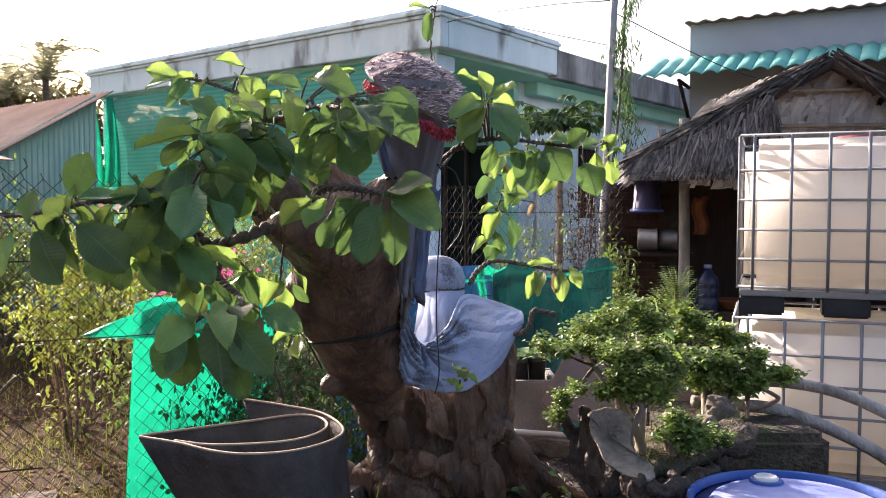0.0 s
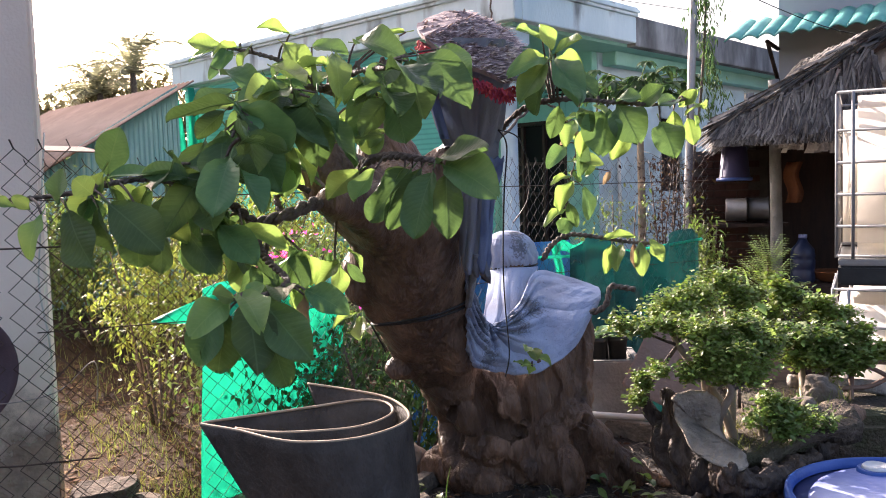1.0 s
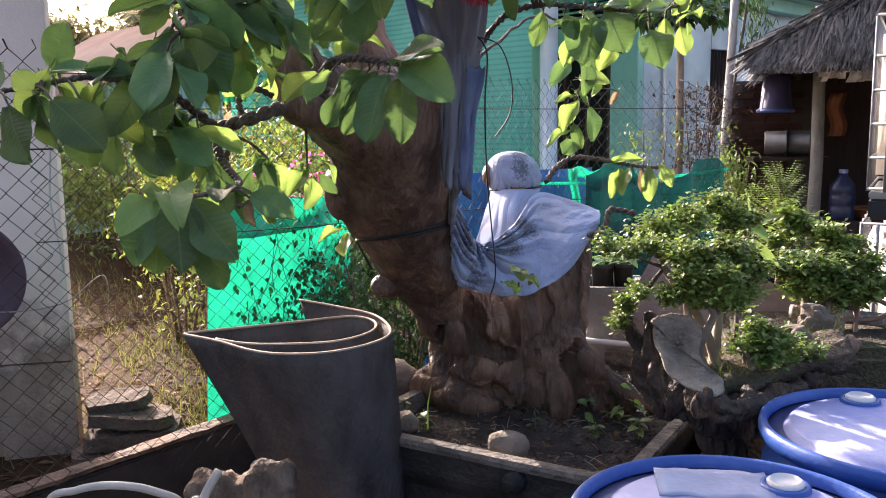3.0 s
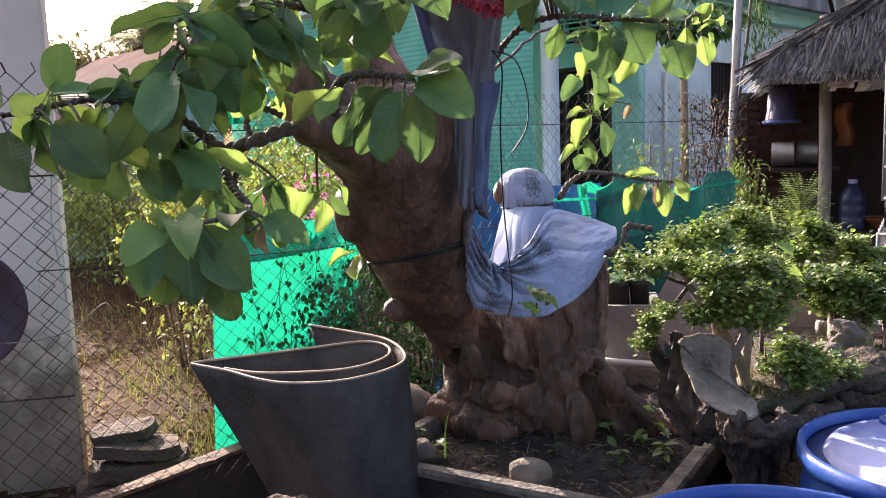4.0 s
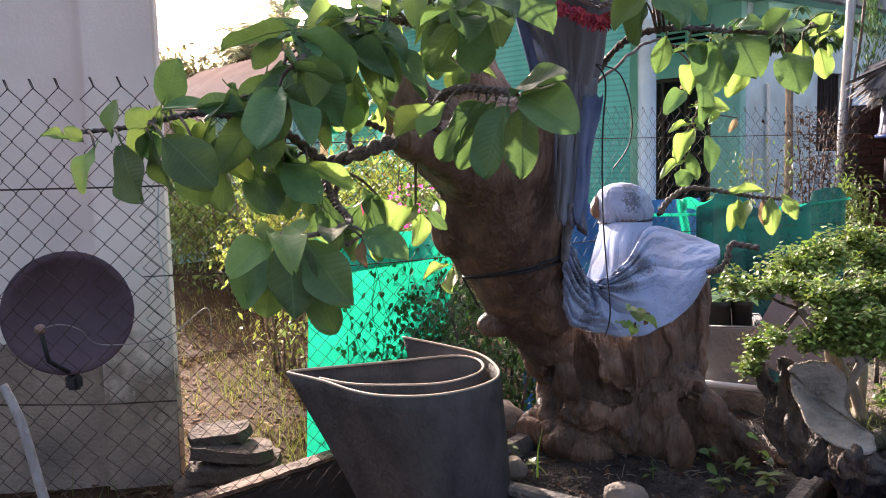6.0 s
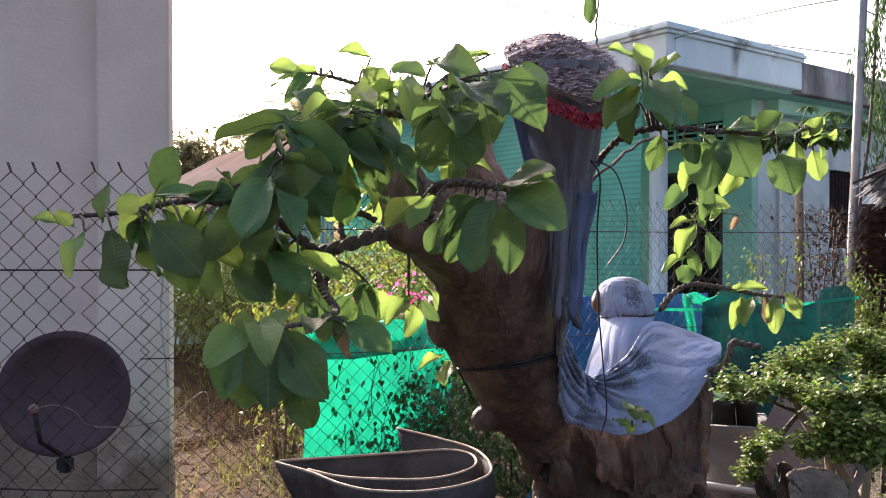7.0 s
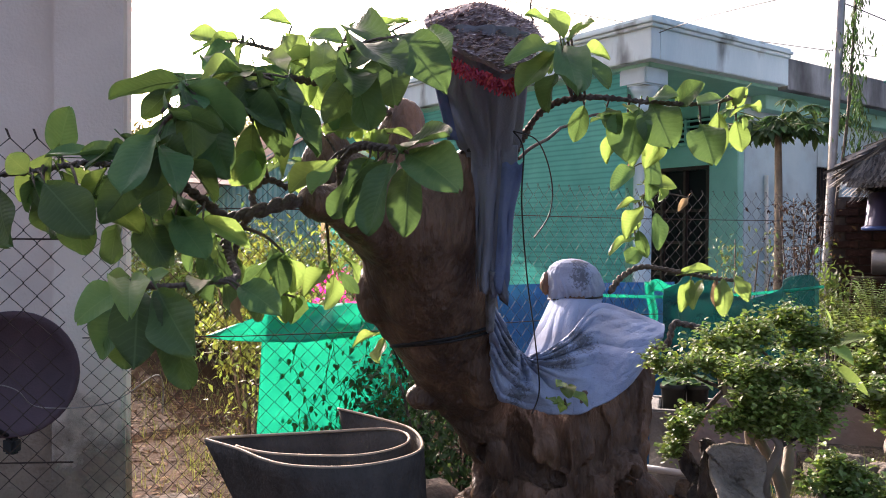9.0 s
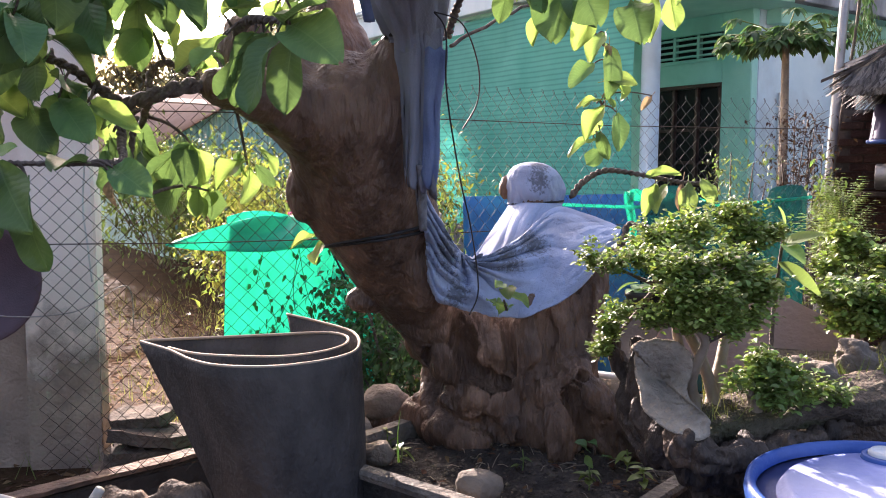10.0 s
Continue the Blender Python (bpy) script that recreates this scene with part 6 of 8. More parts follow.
TOPC = smooth_path([(-0.115, 2.57, 1.36), (-0.085, 2.66, 1.26), (-0.042, 2.79, 1.168), (0.037, 3.0, 1.204), (0.102, 3.26, 1.282), (0.214, 3.23, 1.265), (0.322, 3.19, 1.228)], 8)
BOTC = smooth_path([(-0.118, 2.63, 1.12), (-0.095, 2.645, 1.075), (-0.035, 2.725, 1.038), (0.044, 2.81, 1.006), (0.130, 2.875, 1.018), (0.215, 2.94, 1.062), (0.292, 3.10, 1.155)], 8)


def drape(u, v):
    a, b = along(TOPC, u), along(BOTC, u)
    p = a.lerp(b, v)
    out = Vector((0.25, -0.85, 0.25))
    bulge = math.sin(math.pi * v) * (0.018 + 0.035 * u)
    # folds fan out from the knot
    du, dv = u - 0.27, (v - 0.03) * 0.9
    ang, rr = math.atan2(dv, du), math.hypot(du, dv)
    wob = noise.noise(Vector((ang * 1.5, rr * 3, 0)))
    right = min(1.0, max(0.0, du * 6 + 0.5))
    fan = ridge(ang * 3.6 + 0.45 * wob) * min(1, rr * 5) * (1.0 - 0.2 * rr) * (0.65 + 0.9 * abs(noise.noise(Vector((ang * 2.4, 3, 0)))))
    fan += 0.45 * ridge(ang * 9.0 + 1.1 * wob + 0.3) * min(1, rr * 4) * max(0.0, 1 - 1.4 * rr)
    fan *= 1 - 0.65 * min(1.0, max(0.0, (u - 0.42) / 0.3))
    # swags from the outer corner
    ec, er = math.atan2(v + 0.02, 1.03 - u), math.hypot(v, 1.03 - u)
    swag = ridge(ec * 4.2 + 0.5 * noise.noise(Vector((ec * 2, er * 3, 4)))) * max(0.0, 1 - 1.6 * er) * min(1, er * 5)
    # tight pleats beside the trunk
    strip = ridge(v * 6.5 + 0.6 * noise.noise(Vector((v * 4, u * 6, 2)))) * (1.15 - 0.6 * v)
    fold = right * (0.105 * fan * max(0.5, 1 - 0.65 * rr) + 0.016 * swag) + (1 - right) * 0.046 * strip
    # the upper edge is drawn taut from the neck to the outer corner
    fold *= 1 - max(0.0, min(1.0, (u - 0.33) * 7)) * (1 - min(1.0, v * 3.2)) ** 1.5
    fold *= min(1.0, (1 - u) * 5 + 0.1)
    crumple = 0.004 * noise.noise(Vector((u * 22, v * 14, 1))) + 0.002 * noise.noise(Vector((u * 60, v * 40, 2)))
    return p + out * (bulge + fold + crumple) + Vector((0, 0, -0.006 * math.sin(math.pi * u) * v + 0.010 * v * noise.noise(Vector((u * 9, 3, 0)))))


part("drape", sheet(drape, 240, 90, thick=0.004), M["cloth"], shirt)


def bib(u, v):
    top = Vector((0.025, 3.375, 1.292)) + Vector((0.087 * (u - 0.5) * 2, -0.075 * math.sin(math.pi * u), 0))
    bot = Vector((-0.085, 2.90, 1.135)).lerp(Vector((0.06, 2.96, 1.12)), u)
    crease = 2.2 * ridge(u * 4.6 + 0.7 * noise.noise(Vector((u * 3, v * 2, 2)))) * (0.5 + abs(noise.noise(Vector((u * 5, 7, 0)))))
    return top.lerp(bot, v) + Vector((0.1, -0.8, 0.2)) * (0.008 * crease * (0.3 + v) + 0.02 * math.sin(math.pi * u) * (1 - v) - 0.012 * math.sin(math.pi * v))


part("bib", sheet(bib, 120, 40, thick=0.004), M["cloth"], shirt)
bm = lathe([(0.100, 1.262), (0.098, 1.286), (0.102, 1.30), (0.108, 1.32), (0.109, 1.342), (0.105, 1.362), (0.097, 1.384), (0.083, 1.403), (0.062, 1.418), (0.036, 1.428), (0.004, 1.432)], (0.016, 3.40, 0), 128)
bmesh.ops.subdivide_edges(bm, edges=[e for e in bm.edges if abs(e.verts[0].co.z - e.verts[1].co.z) > 0.004], cuts=3)
for v in bm.verts:
    a = math.atan2(v.co.y - 3.40, v.co.x - 0.016)
    h = max(0.0, min(1.0, (v.co.z - 1.29) / 0.14))
    # creases rise from the tied neck and run out over the crown
    k = 1 + 0.10 * (ridge(a * 2.9 + 1.4 * noise.noise(Vector((a * 2, h * 2, 3)))) - 0.5) * (1 - h) ** 0.7 + 0.05 * ridge(a * 6.5 + 2.0 * h + noise.noise(v.co * 14)) * (1 - 0.6 * h)
    k += 0.10 * noise.noise(v.co * 12) + 0.03 * noise.noise(v.co * 34)
    v.co.x = 0.016 + (v.co.x - 0.016) * k * 0.96 - 0.10 * max(0.0, v.co.z - 1.30)
    v.co.y = 3.40 + (v.co.y - 3.40) * k
part("hood", bm, M["cloth"], shirt, "tied cloth bundle over the stem end")
part("stem_end", rocky((-0.082, 3.375, 1.345), (0.020, 0.035, 0.042), 77, 3, 0.2), M["bark"], tree, "dark bark at the open side of the bundle")
part("cord", tube([(0.018 + 0.094 * math.cos(a), 3.393 + 0.092 * math.sin(a), 1.296 + 0.006 * math.cos(a)) for a in [6.283 * i / 30 for i in range(31)]], 0.0035, 5), M["black_wire"], shirt, "dark cord at the neck")
# black irrigation wire down the front
solo("black_cable", tube([(0.0, 2.3, 1.74), (0.02, 2.32, 1.70), (0.01, 2.36, 1.58), (0.0, 2.5, 1.4), (0.0, 2.62, 1.25), (0.008, 2.66, 1.1), (-0.005, 2.62, 1.04)], 0.0021, 5, 8), M["black_wire"], "thin black cable hanging from the wrapped tree top", "cable")
solo("black_cable", tube([(0.0, 2.3, 1.74), (0.05, 2.34, 1.72), (0.075, 2.38, 1.64), (0.07, 2.4, 1.56), (0.03, 2.42, 1.5)], 0.0018, 5, 8), M["black_wire"], "thin black cable hanging from the wrapped tree top", "cable")

# ---- rolled black sheet ----
roll = thing("plastic_roll", "rolled black plastic sheet standing as a funnel beside the tray", "plastic sheet", at=(-0.45, 2.45, 0))
RIM = [(-0.68, 2.93), (-0.53, 2.85), (-0.375, 2.74), (-0.285, 2.55), (-0.31, 2.42), (-0.40, 2.32), (-0.52, 2.29), (-0.62, 2.32), (-0.74, 2.40), (-0.86, 2.46),
       (-0.875, 2.475), (-0.85, 2.50), (-0.72, 2.575), (-0.58, 2.66), (-0.46, 2.73), (-0.38, 2.70), (-0.34, 2.60), (-0.36, 2.50), (-0.43, 2.42), (-0.56, 2.385), (-0.66, 2.385), (-0.76, 2.425)]
rim_path = smooth_path([(x, y, 0) for x, y in RIM], 8)
FOOT = Vector((-0.18, 2.42, 0))


def roll_pt(u, v):
    p = along(rim_path, u)
    top_wave = 0.008 * max(0, 1 - u / 0.18) * v
    k = max(0.30, 1 - 0.82 * (1 - v)) + 0.08 * math.exp(-((v - 0.42) / 0.12) ** 2)
    q = FOOT + (Vector((p.x, p.y, 0)) - FOOT) * k
    wob = 0.010 * noise.noise(Vector((u * 7, v * 3, 0))) * (1 - v * v)
    return Vector((q.x + wob, q.y + wob, 0.945 * v + top_wave))


part("sheet", sheet(roll_pt, 168, 26, thick=0.005), M["black_sheet"], roll)
part("cut_edge", add_tube(bmesh.new(), [roll_pt(i / 168, 1.0) + Vector((0, 0, 0.001)) for i in range(169)], 0.0042, 5), M["cut_edge"], roll, "cut edge coloured pale for the light it catches")

# ---- chain-link fence ----
FENCE_RUNS = [[(-2.3, 1.78), (-1.13, 2.0), (-0.97, 2.06)], [(-1.60, 2.88), (-1.12, 3.10), (-0.78, 3.36), (0.2, 4.5), (1.12, 5.07)]]
fence = thing("wire_fence", "rusty chain-link fence with loose pointed top", "fence", at=(-1.1, 3.1, 0.3))
FB, FTOP, CW, CH = 0.22, 1.74, 0.03, 0.030
nseg = int((FTOP - FB) / CH)


def fence_wire(phase, k0=0, gauge=0.0018):
    bm = bmesh.new()
    pts = []
    for k in range(k0, nseg + 1):
        side = (k + phase) % 2
        pts.append(Vector((CW * side, 0.0035 * (1 if side else -1), FB + CH * k)))
    pts.append(pts[-1] + Vector((-0.008, 0.0, 0.02)))
    add_tube(bm, pts, gauge, 3, False)
    return mesh_of(bm, M["wire"], False, "wire")


WIRES = [fence_wire(0, 4), fence_wire(1, 4)]
WIRES_PALE = [fence_wire(0, 10, 0.0012), fence_wire(1, 10, 0.0012)]
for w in WIRES_PALE:
    w.materials[0] = M["wire_pale"]
WIRES_HIGH = [fence_wire(0, 12, 0.0016), fence_wire(1, 12, 0.0016)]
cnt = 0
for run in FENCE_RUNS:
    for (x0, y0), (x1, y1) in zip(run, run[1:]):
        a, b = Vector((x0, y0, 0)), Vector((x1, y1, 0))
        d = (b - a).normalized()
        rot = math.atan2(d.y, d.x)
        for i in range(int((b - a).length / CW)):
            ob = new("wire", (WIRES_HIGH if run[0][0] < -2 else WIRES if x0 < -0.8 else WIRES_PALE)[cnt % 2])
            cnt += 1
            ob.parent = fence
            ob.matrix_parent_inverse = Matrix.Translation(-fence.location)
            p = a + d * (CW * i)
            ob.matrix_basis = Matrix.Translation(p) @ Matrix.Rotation(rot, 4, "Z")
    for z in (0.98, 1.49) if run[0][0] < -2 else (1.15, 1.60):
        part("line_wire", tube([(x, y, z) for x, y in run], 0.002, 4), M["wire"], fence)

# ---- bright green net on the fence ----
gnet = thing("green_net", "bright green shade net hung behind the fence", "net", at=(-0.95, 3.2, 0.3))


def gnet_f(u, v):
    a, b = Vector((-1.33, 3.62, 0)), Vector((-0.80, 4.02, 0))
    p = a.lerp(b, u)
    top = 1.18 + 0.05 * math.sin(u * 5 + 0.6)
    z = 0.22 + (top - 0.22) * v
    d = Vector((0.6, -0.8, 0))
    return p + d * (0.018 * math.sin(u * 17 + v * 2) + 0.012 * math.sin(u * 7 - v * 5)) * (1.2 - 0.5 * v) + Vector((0.05 * (v - 0.5), 0, z))


part("panel", sheet(gnet_f, 60, 30, thick=0.002), M["green_net"], gnet)


def gnet_flap(u, v):
    """Folded-over top that reaches out to a point."""
    a = Vector((-1.415, 3.36, 1.11))
    top = Vector((-1.29, 3.58, 1.21)).lerp(Vector((-0.78, 3.98, 1.225)), u)
    bot = Vector((-1.22, 3.50, 1.06)).lerp(Vector((-0.78, 3.90, 1.10)), u)
    p = top.lerp(bot, v)
    if u < 0.25:
        p = a.lerp(p, (u / 0.25) ** 0.8)
    return p + Vector((0.02, -0.03, 0.006)) * math.sin(u * 13 + v * 3) + Vector((0, 0, 0.02)) * noise.noise(Vector((u * 4, v * 2, 1)))


part("flap", sheet(gnet_flap, 50, 10, thick=0.002), M["green_net"], gnet)
tnet = thing("teal_net", "teal shade net stretched along the fence foot", "net", at=(0.5, 4.8, 0.4))
part("panel", sheet(lambda u, v: Vector((0.30, 4.50, 0)).lerp(Vector((1.08, 5.1, 0)), u) + Vector((0.02 * math.sin(u * 30), 0.03 * math.sin(u * 21 + v * 3), 0.15 + (1.12 + 0.06 * math.sin(u * 9)) * v)), 80, 16, thick=0.002), M["teal_net"], tnet)
part("rope", tube([Vector((-0.10, 4.30, 1.25)).lerp(Vector((1.08, 5.08, 1.27)), k / 8) + Vector((0, 0, -0.03 * math.sin(k * 0.39))) for k in range(9)], 0.008, 5, 3), M["green_net"], tnet, "bright green hem rope")
gs = thing("net_strip", "bright green net strips hung over the blue tarpaulin", "net", at=(0.24, 4.6, 1.1))
part("strip", sheet(lambda u, v: Vector((0.225 + 0.04 * u + 0.012 * math.sin(v * 5), 4.60 + 0.01 * math.sin(u * 6), 1.05 + 0.25 * v)), 8, 10, thick=0.003), M["green_net"], gs)
part("strip", sheet(lambda u, v: Vector((0.24 + 0.34 * u, 4.58 + 0.22 * u, 1.245 + 0.06 * v * (1 - 0.6 * u) + 0.012 * math.sin(u * 17))), 30, 5, thick=0.003), M["green_net"], gs)
solo("blue_tarp", sheet(lambda u, v: Vector((-0.55, 4.55, 0)).lerp(Vector((0.35, 5.3, 0)), u) + Vector((0, 0.03 * math.sin(u * 15 + v * 4), 0.1 + 1.17 * v)), 30, 14, thick=0.003), M["blue_tarp"], "blue tarpaulin hung behind the fence", "tarpaulin")
solo("green_net_scrap", sheet(lambda u, v: Vector((0.05 + 0.28 * u, 4.35 + 0.2 * u, 0.62 + 0.12 * v + 0.03 * math.sin(u * 9))), 20, 6, thick=0.002), M["green_net"], "scrap of bright green net on the ground", "net")

# ---- satellite dish ----
dish = thing("satellite_dish", "maroon mesh satellite dish on a bracket by the wall", "satellite dish", at=(-2.17, 3.2, 0.5))
DC = Vector((-2.17, 3.2, 0.95))
dm = Matrix.Translation(DC) @ look((0, 0, 0), (0.55, -0.8, 0.15)).to_3x3().to_4x4()
bm = bmesh.new()
rings = []
for i in range(9):
    r = 0.245 * i / 8
    rings.append([bm.verts.new(dm @ Vector((r * math.cos(6.2832 * k / 40), r * math.sin(6.2832 * k / 40), -0.35 * r * r / 0.245))) for k in range(40)] if i else [bm.verts.new(dm @ Vector((0, 0, 0)))])
for k in range(40):
    bm.faces.new((rings[0][0], rings[1][k], rings[1][(k + 1) % 40]))
for a, b in zip(rings[1:], rings[2:]):
    for k in range(40):
        bm.faces.new((a[k], b[k], b[(k + 1) % 40], a[(k + 1) % 40]))
bm.normal_update()
bmesh.ops.solidify(bm, geom=bm.faces[:], thickness=0.006)
part("reflector", bm, M["dish"], dish)
tipp = Vector((-2.105, 2.95, 0.935))
part("feed_arm", tube([(-2.11, 3.12, 0.715), (-2.12, 3.0, 0.80), tipp], 0.009, 6), M["black_wire"], dish)
part("arm_clamp", box((-2.145, 3.10, 0.655), (-2.085, 3.15, 0.72), None, 0.012), M["pallet"], dish, "dark clamp at the foot of the arm", smooth=False)
part("feed_horn", rocky(tipp, (0.022, 0.022, 0.02), 4, 2, 0.1), M["rust"], dish)
part("bracket", tube([(-2.18, 3.26, 0.93), (-2.24, 3.40, 0.80), (-2.40, 3.66, 0.74)], 0.016, 8, 4), M["black_wire"], dish, "dark steel wall bracket")
part("cable", tube([tipp, (-2.02, 2.95, 0.955), (-1.95, 2.97, 0.935), (-1.915, 3.05, 0.86), (-1.80, 3.3, 0.84), (-1.8, 3.62, 0.9), (-1.86, 3.74, 0.7)], 0.0025, 5, 8), M["stick"], dish, "thin grey cable")

# ---- pole with vine, papaya ----
pole = solo("utility_pole", tube([(1.457, 7.7, -0.1), (1.507, 7.7, 1.2), (1.663, 7.7, 5.2)], 0.034, 10, 5), M["galv"], "slender leaning galvanised steel pole", "pole")
vrng = random.Random(31)
vine = thing("climbing_vine", "dry-green vine trailing down beside the pole", "vine", at=(1.6, 7.76, 0))
part("stem", tube([(1.52, 7.78, 0), (1.56, 7.78, 1.5), (1.67, 7.76, 2.6), (1.76, 7.76, 4.6)], 0.012, 6, 6), M["twig"], vine)
bm = bmesh.new()
for i in range(1500):
    t = vrng.random()
    p = Vector((1.68 + 0.08 * t + 0.05 * math.sin(t * 13) + vrng.gauss(0, 0.05 + 0.03 * math.sin(t * 23)), 7.74 + vrng.gauss(0, 0.06), 2.15 + 2.5 * t))
    add_leaf(bm, Matrix.LocRotScale(p, Euler((vrng.uniform(-1.6, -0.8), vrng.uniform(-0.5, 0.5), vrng.uniform(0, 6.28))), None), vrng.uniform(0.04, 0.09), 0.014, 0.2, 0.2, 2)
tagged(part("foliage", bm, M["creeper_leaf"], vine, smooth=False), kind="stuff")


def papaya(base, top):
    e = thing("papaya_tree", "young papaya tree with slim bare trunk", "tree", at=base)
    part("trunk", tube([base, (Vector(base) + Vector(top)) / 2 + Vector((0.02, 0, 0)), top], lambda t: 0.05 - 0.02 * t, 8, 6), M["bamboo"], e)
    rng = random.Random(4)
    bm = bmesh.new()
    st = bmesh.new()
    T = Vector(top)
    for i in range(64):
        a = i * 2.4
        L = rng.uniform(0.15, 0.56)
        el = rng.uniform(-0.1, 0.95)
        q = T + Vector((math.cos(a) * L * math.cos(el), math.sin(a) * L * math.cos(el), L * math.sin(el) * 0.6 + 0.02))
        add_tube(st, [T, (T + q) / 2 + Vector((0, 0, 0.05)), q], 0.006, 4)
        for k in range(7):
            ya = a - 1.57 + (k - 3) * 0.55
            add_leaf(bm, Matrix.LocRotScale(q, Euler((rng.uniform(-0.6, 0.0), 0, ya)), None), rng.uniform(0.10, 0.17), 0.065, 0.3, 0.4, 4)
    part("leaf_stalk", st, M["leaf_small"], e)
    tagged(part("crown", bm, M["creeper_leaf"], e, "dark lobed papaya leaves", smooth=False), kind="stuff")
    return e


papaya((1.22, 8.55, 0.0), (1.245, 8.67, 2.48))

# ---- bushes and distance ----
def bush(name, label, centre, size, count, leaf, mat, seed, group=""):
    rng = random.Random(seed)
    e = thing(name, label, "bush", group=group, at=(centre[0], centre[1], 0))
    bm = bmesh.new()
    for k in range(9):
        a = rng.uniform(0, 6.28)
        tip = Vector(centre) + Vector((math.cos(a) * size[0] * 0.7, math.sin(a) * size[1] * 0.7, rng.uniform(-0.2, 0.8) * size[2]))
        b = Vector((centre[0] + math.cos(a) * 0.06, centre[1] + math.sin(a) * 0.06, -0.02))
        add_tube(bm, smooth_path([b, b.lerp(tip, 0.5) + Vector((0, 0, 0.1)), tip], 4), lambda t: 0.013 - 0.009 * t, 5)
    part("stem", bm, M["twig"], e)
    tagged(part("foliage", foliage(centre, size, count, leaf, rng), M[mat], e, smooth=False), kind="stuff")
    return e


bush("bush", "leafy yellow-green bush beside the dirt yard", (-2.55, 5.9, 0.85), (0.45, 0.45, 0.75), 2600, (0.05, 0.024), "leaf_yellow", 1, "yard bushes")
bush("bush", "dense green bush behind the green net", (-1.2, 4.6, 0.75), (0.6, 0.4, 0.6), 2600, (0.05, 0.025), "leaf_hedge", 2, "yard bushes")
bush("bush", "low dark green bush beside the trunk", (-0.50, 3.72, 0.62), (0.42, 0.25, 0.5), 3200, (0.04, 0.02), "creeper_leaf", 3, "yard bushes")
bush("bush", "sunlit yellow-green bush across the yard", (-2.3, 7.6, 1.05), (0.9, 0.7, 0.8), 3600, (0.07, 0.03), "leaf_yellow", 4, "yard bushes")
bush("bush", "olive hedge along the yard", (-4.6, 9.0, 0.9), (1.3, 0.8, 0.9), 4200, (0.08, 0.035), "leaf_hedge", 5, "yard bushes")
bush("bush", "olive hedge along the yard", (-6.5, 10.5, 1.1), (1.6, 0.8, 1.0), 4200, (0.09, 0.04), "leaf_hedge", 6, "yard bushes")
bush("bush", "olive hedge along the yard", (-3.0, 9.6, 0.9), (1.4, 0.6, 0.9), 4200, (0.08, 0.035), "leaf_hedge", 7, "yard bushes")
boug = bush("bougainvillea", "bougainvillea with pink flowers", (-1.25, 5.2, 1.0), (0.55, 0.4, 0.5), 1800, (0.05, 0.028), "leaf_hedge", 8)
rng = random.Random(77)
tagged(part("flower", foliage((-1.25, 5.0, 1.12), (0.5, 0.3, 0.32), 110, (0.032, 0.028), rng, blobs=6), M["flower"], boug, "bright pink flower bracts", smooth=False), kind="stuff")
tagged(part("flower", foliage((-1.36, 4.62, 1.24), (0.26, 0.14, 0.11), 150, (0.03, 0.026), rng, blobs=7), M["flower"], boug, "bright pink flower bracts", smooth=False), kind="stuff")
creeper = thing("creeper", "dark creeper climbing over the bright green net", "creeper", at=(-0.85, 3.5, 0.3))
vr = random.Random(19)
nrm = Vector((0.45, -0.85, 0))
crl = bmesh.new()
for k in range(9):
    u0 = 0.32 + 0.075 * k
    pts = []
    for i in range(9):
        q = gnet_f(min(0.99, max(0.01, u0 + 0.12 * math.sin(k * 2.1 + i * 0.7))), min(0.98, i / 8 * vr.uniform(0.75, 1.0) + 0.02)) + nrm * 0.03
        pts.append(q)
        for _ in range(3 + 13 * (k > 4) + 7 * (i < 5)):
            c = q + Vector((vr.gauss(0, 0.035), vr.uniform(-0.02, 0.01), vr.gauss(0, 0.04)))
            add_leaf(crl, Matrix.LocRotScale(c, Euler((vr.uniform(-1.7, -0.9), vr.uniform(-0.9, 0.9), vr.uniform(-1.4, 1.4) + 3.14)), None), vr.uniform(0.016, 0.038), vr.uniform(0.012, 0.027), 0.2, 0.3, 4)
    part("stem", tube(pts, 0.0016, 5, 3), M["creeper_leaf"], creeper)
tagged(part("foliage", crl, M["creeper_leaf"], creeper, smooth=False), kind="stuff")
bush("dry_shrub", "dry twiggy shrub by the house wall", (0.75, 6.4, 1.1), (0.45, 0.3, 0.55), 500, (0.04, 0.015), "leaf_hedge", 10)
bush("bush", "green plants beside the brick wall", (1.25, 6.1, 0.9), (0.25, 0.25, 0.6), 1400, (0.045, 0.02), "leaf_hedge", 12, "yard bushes")


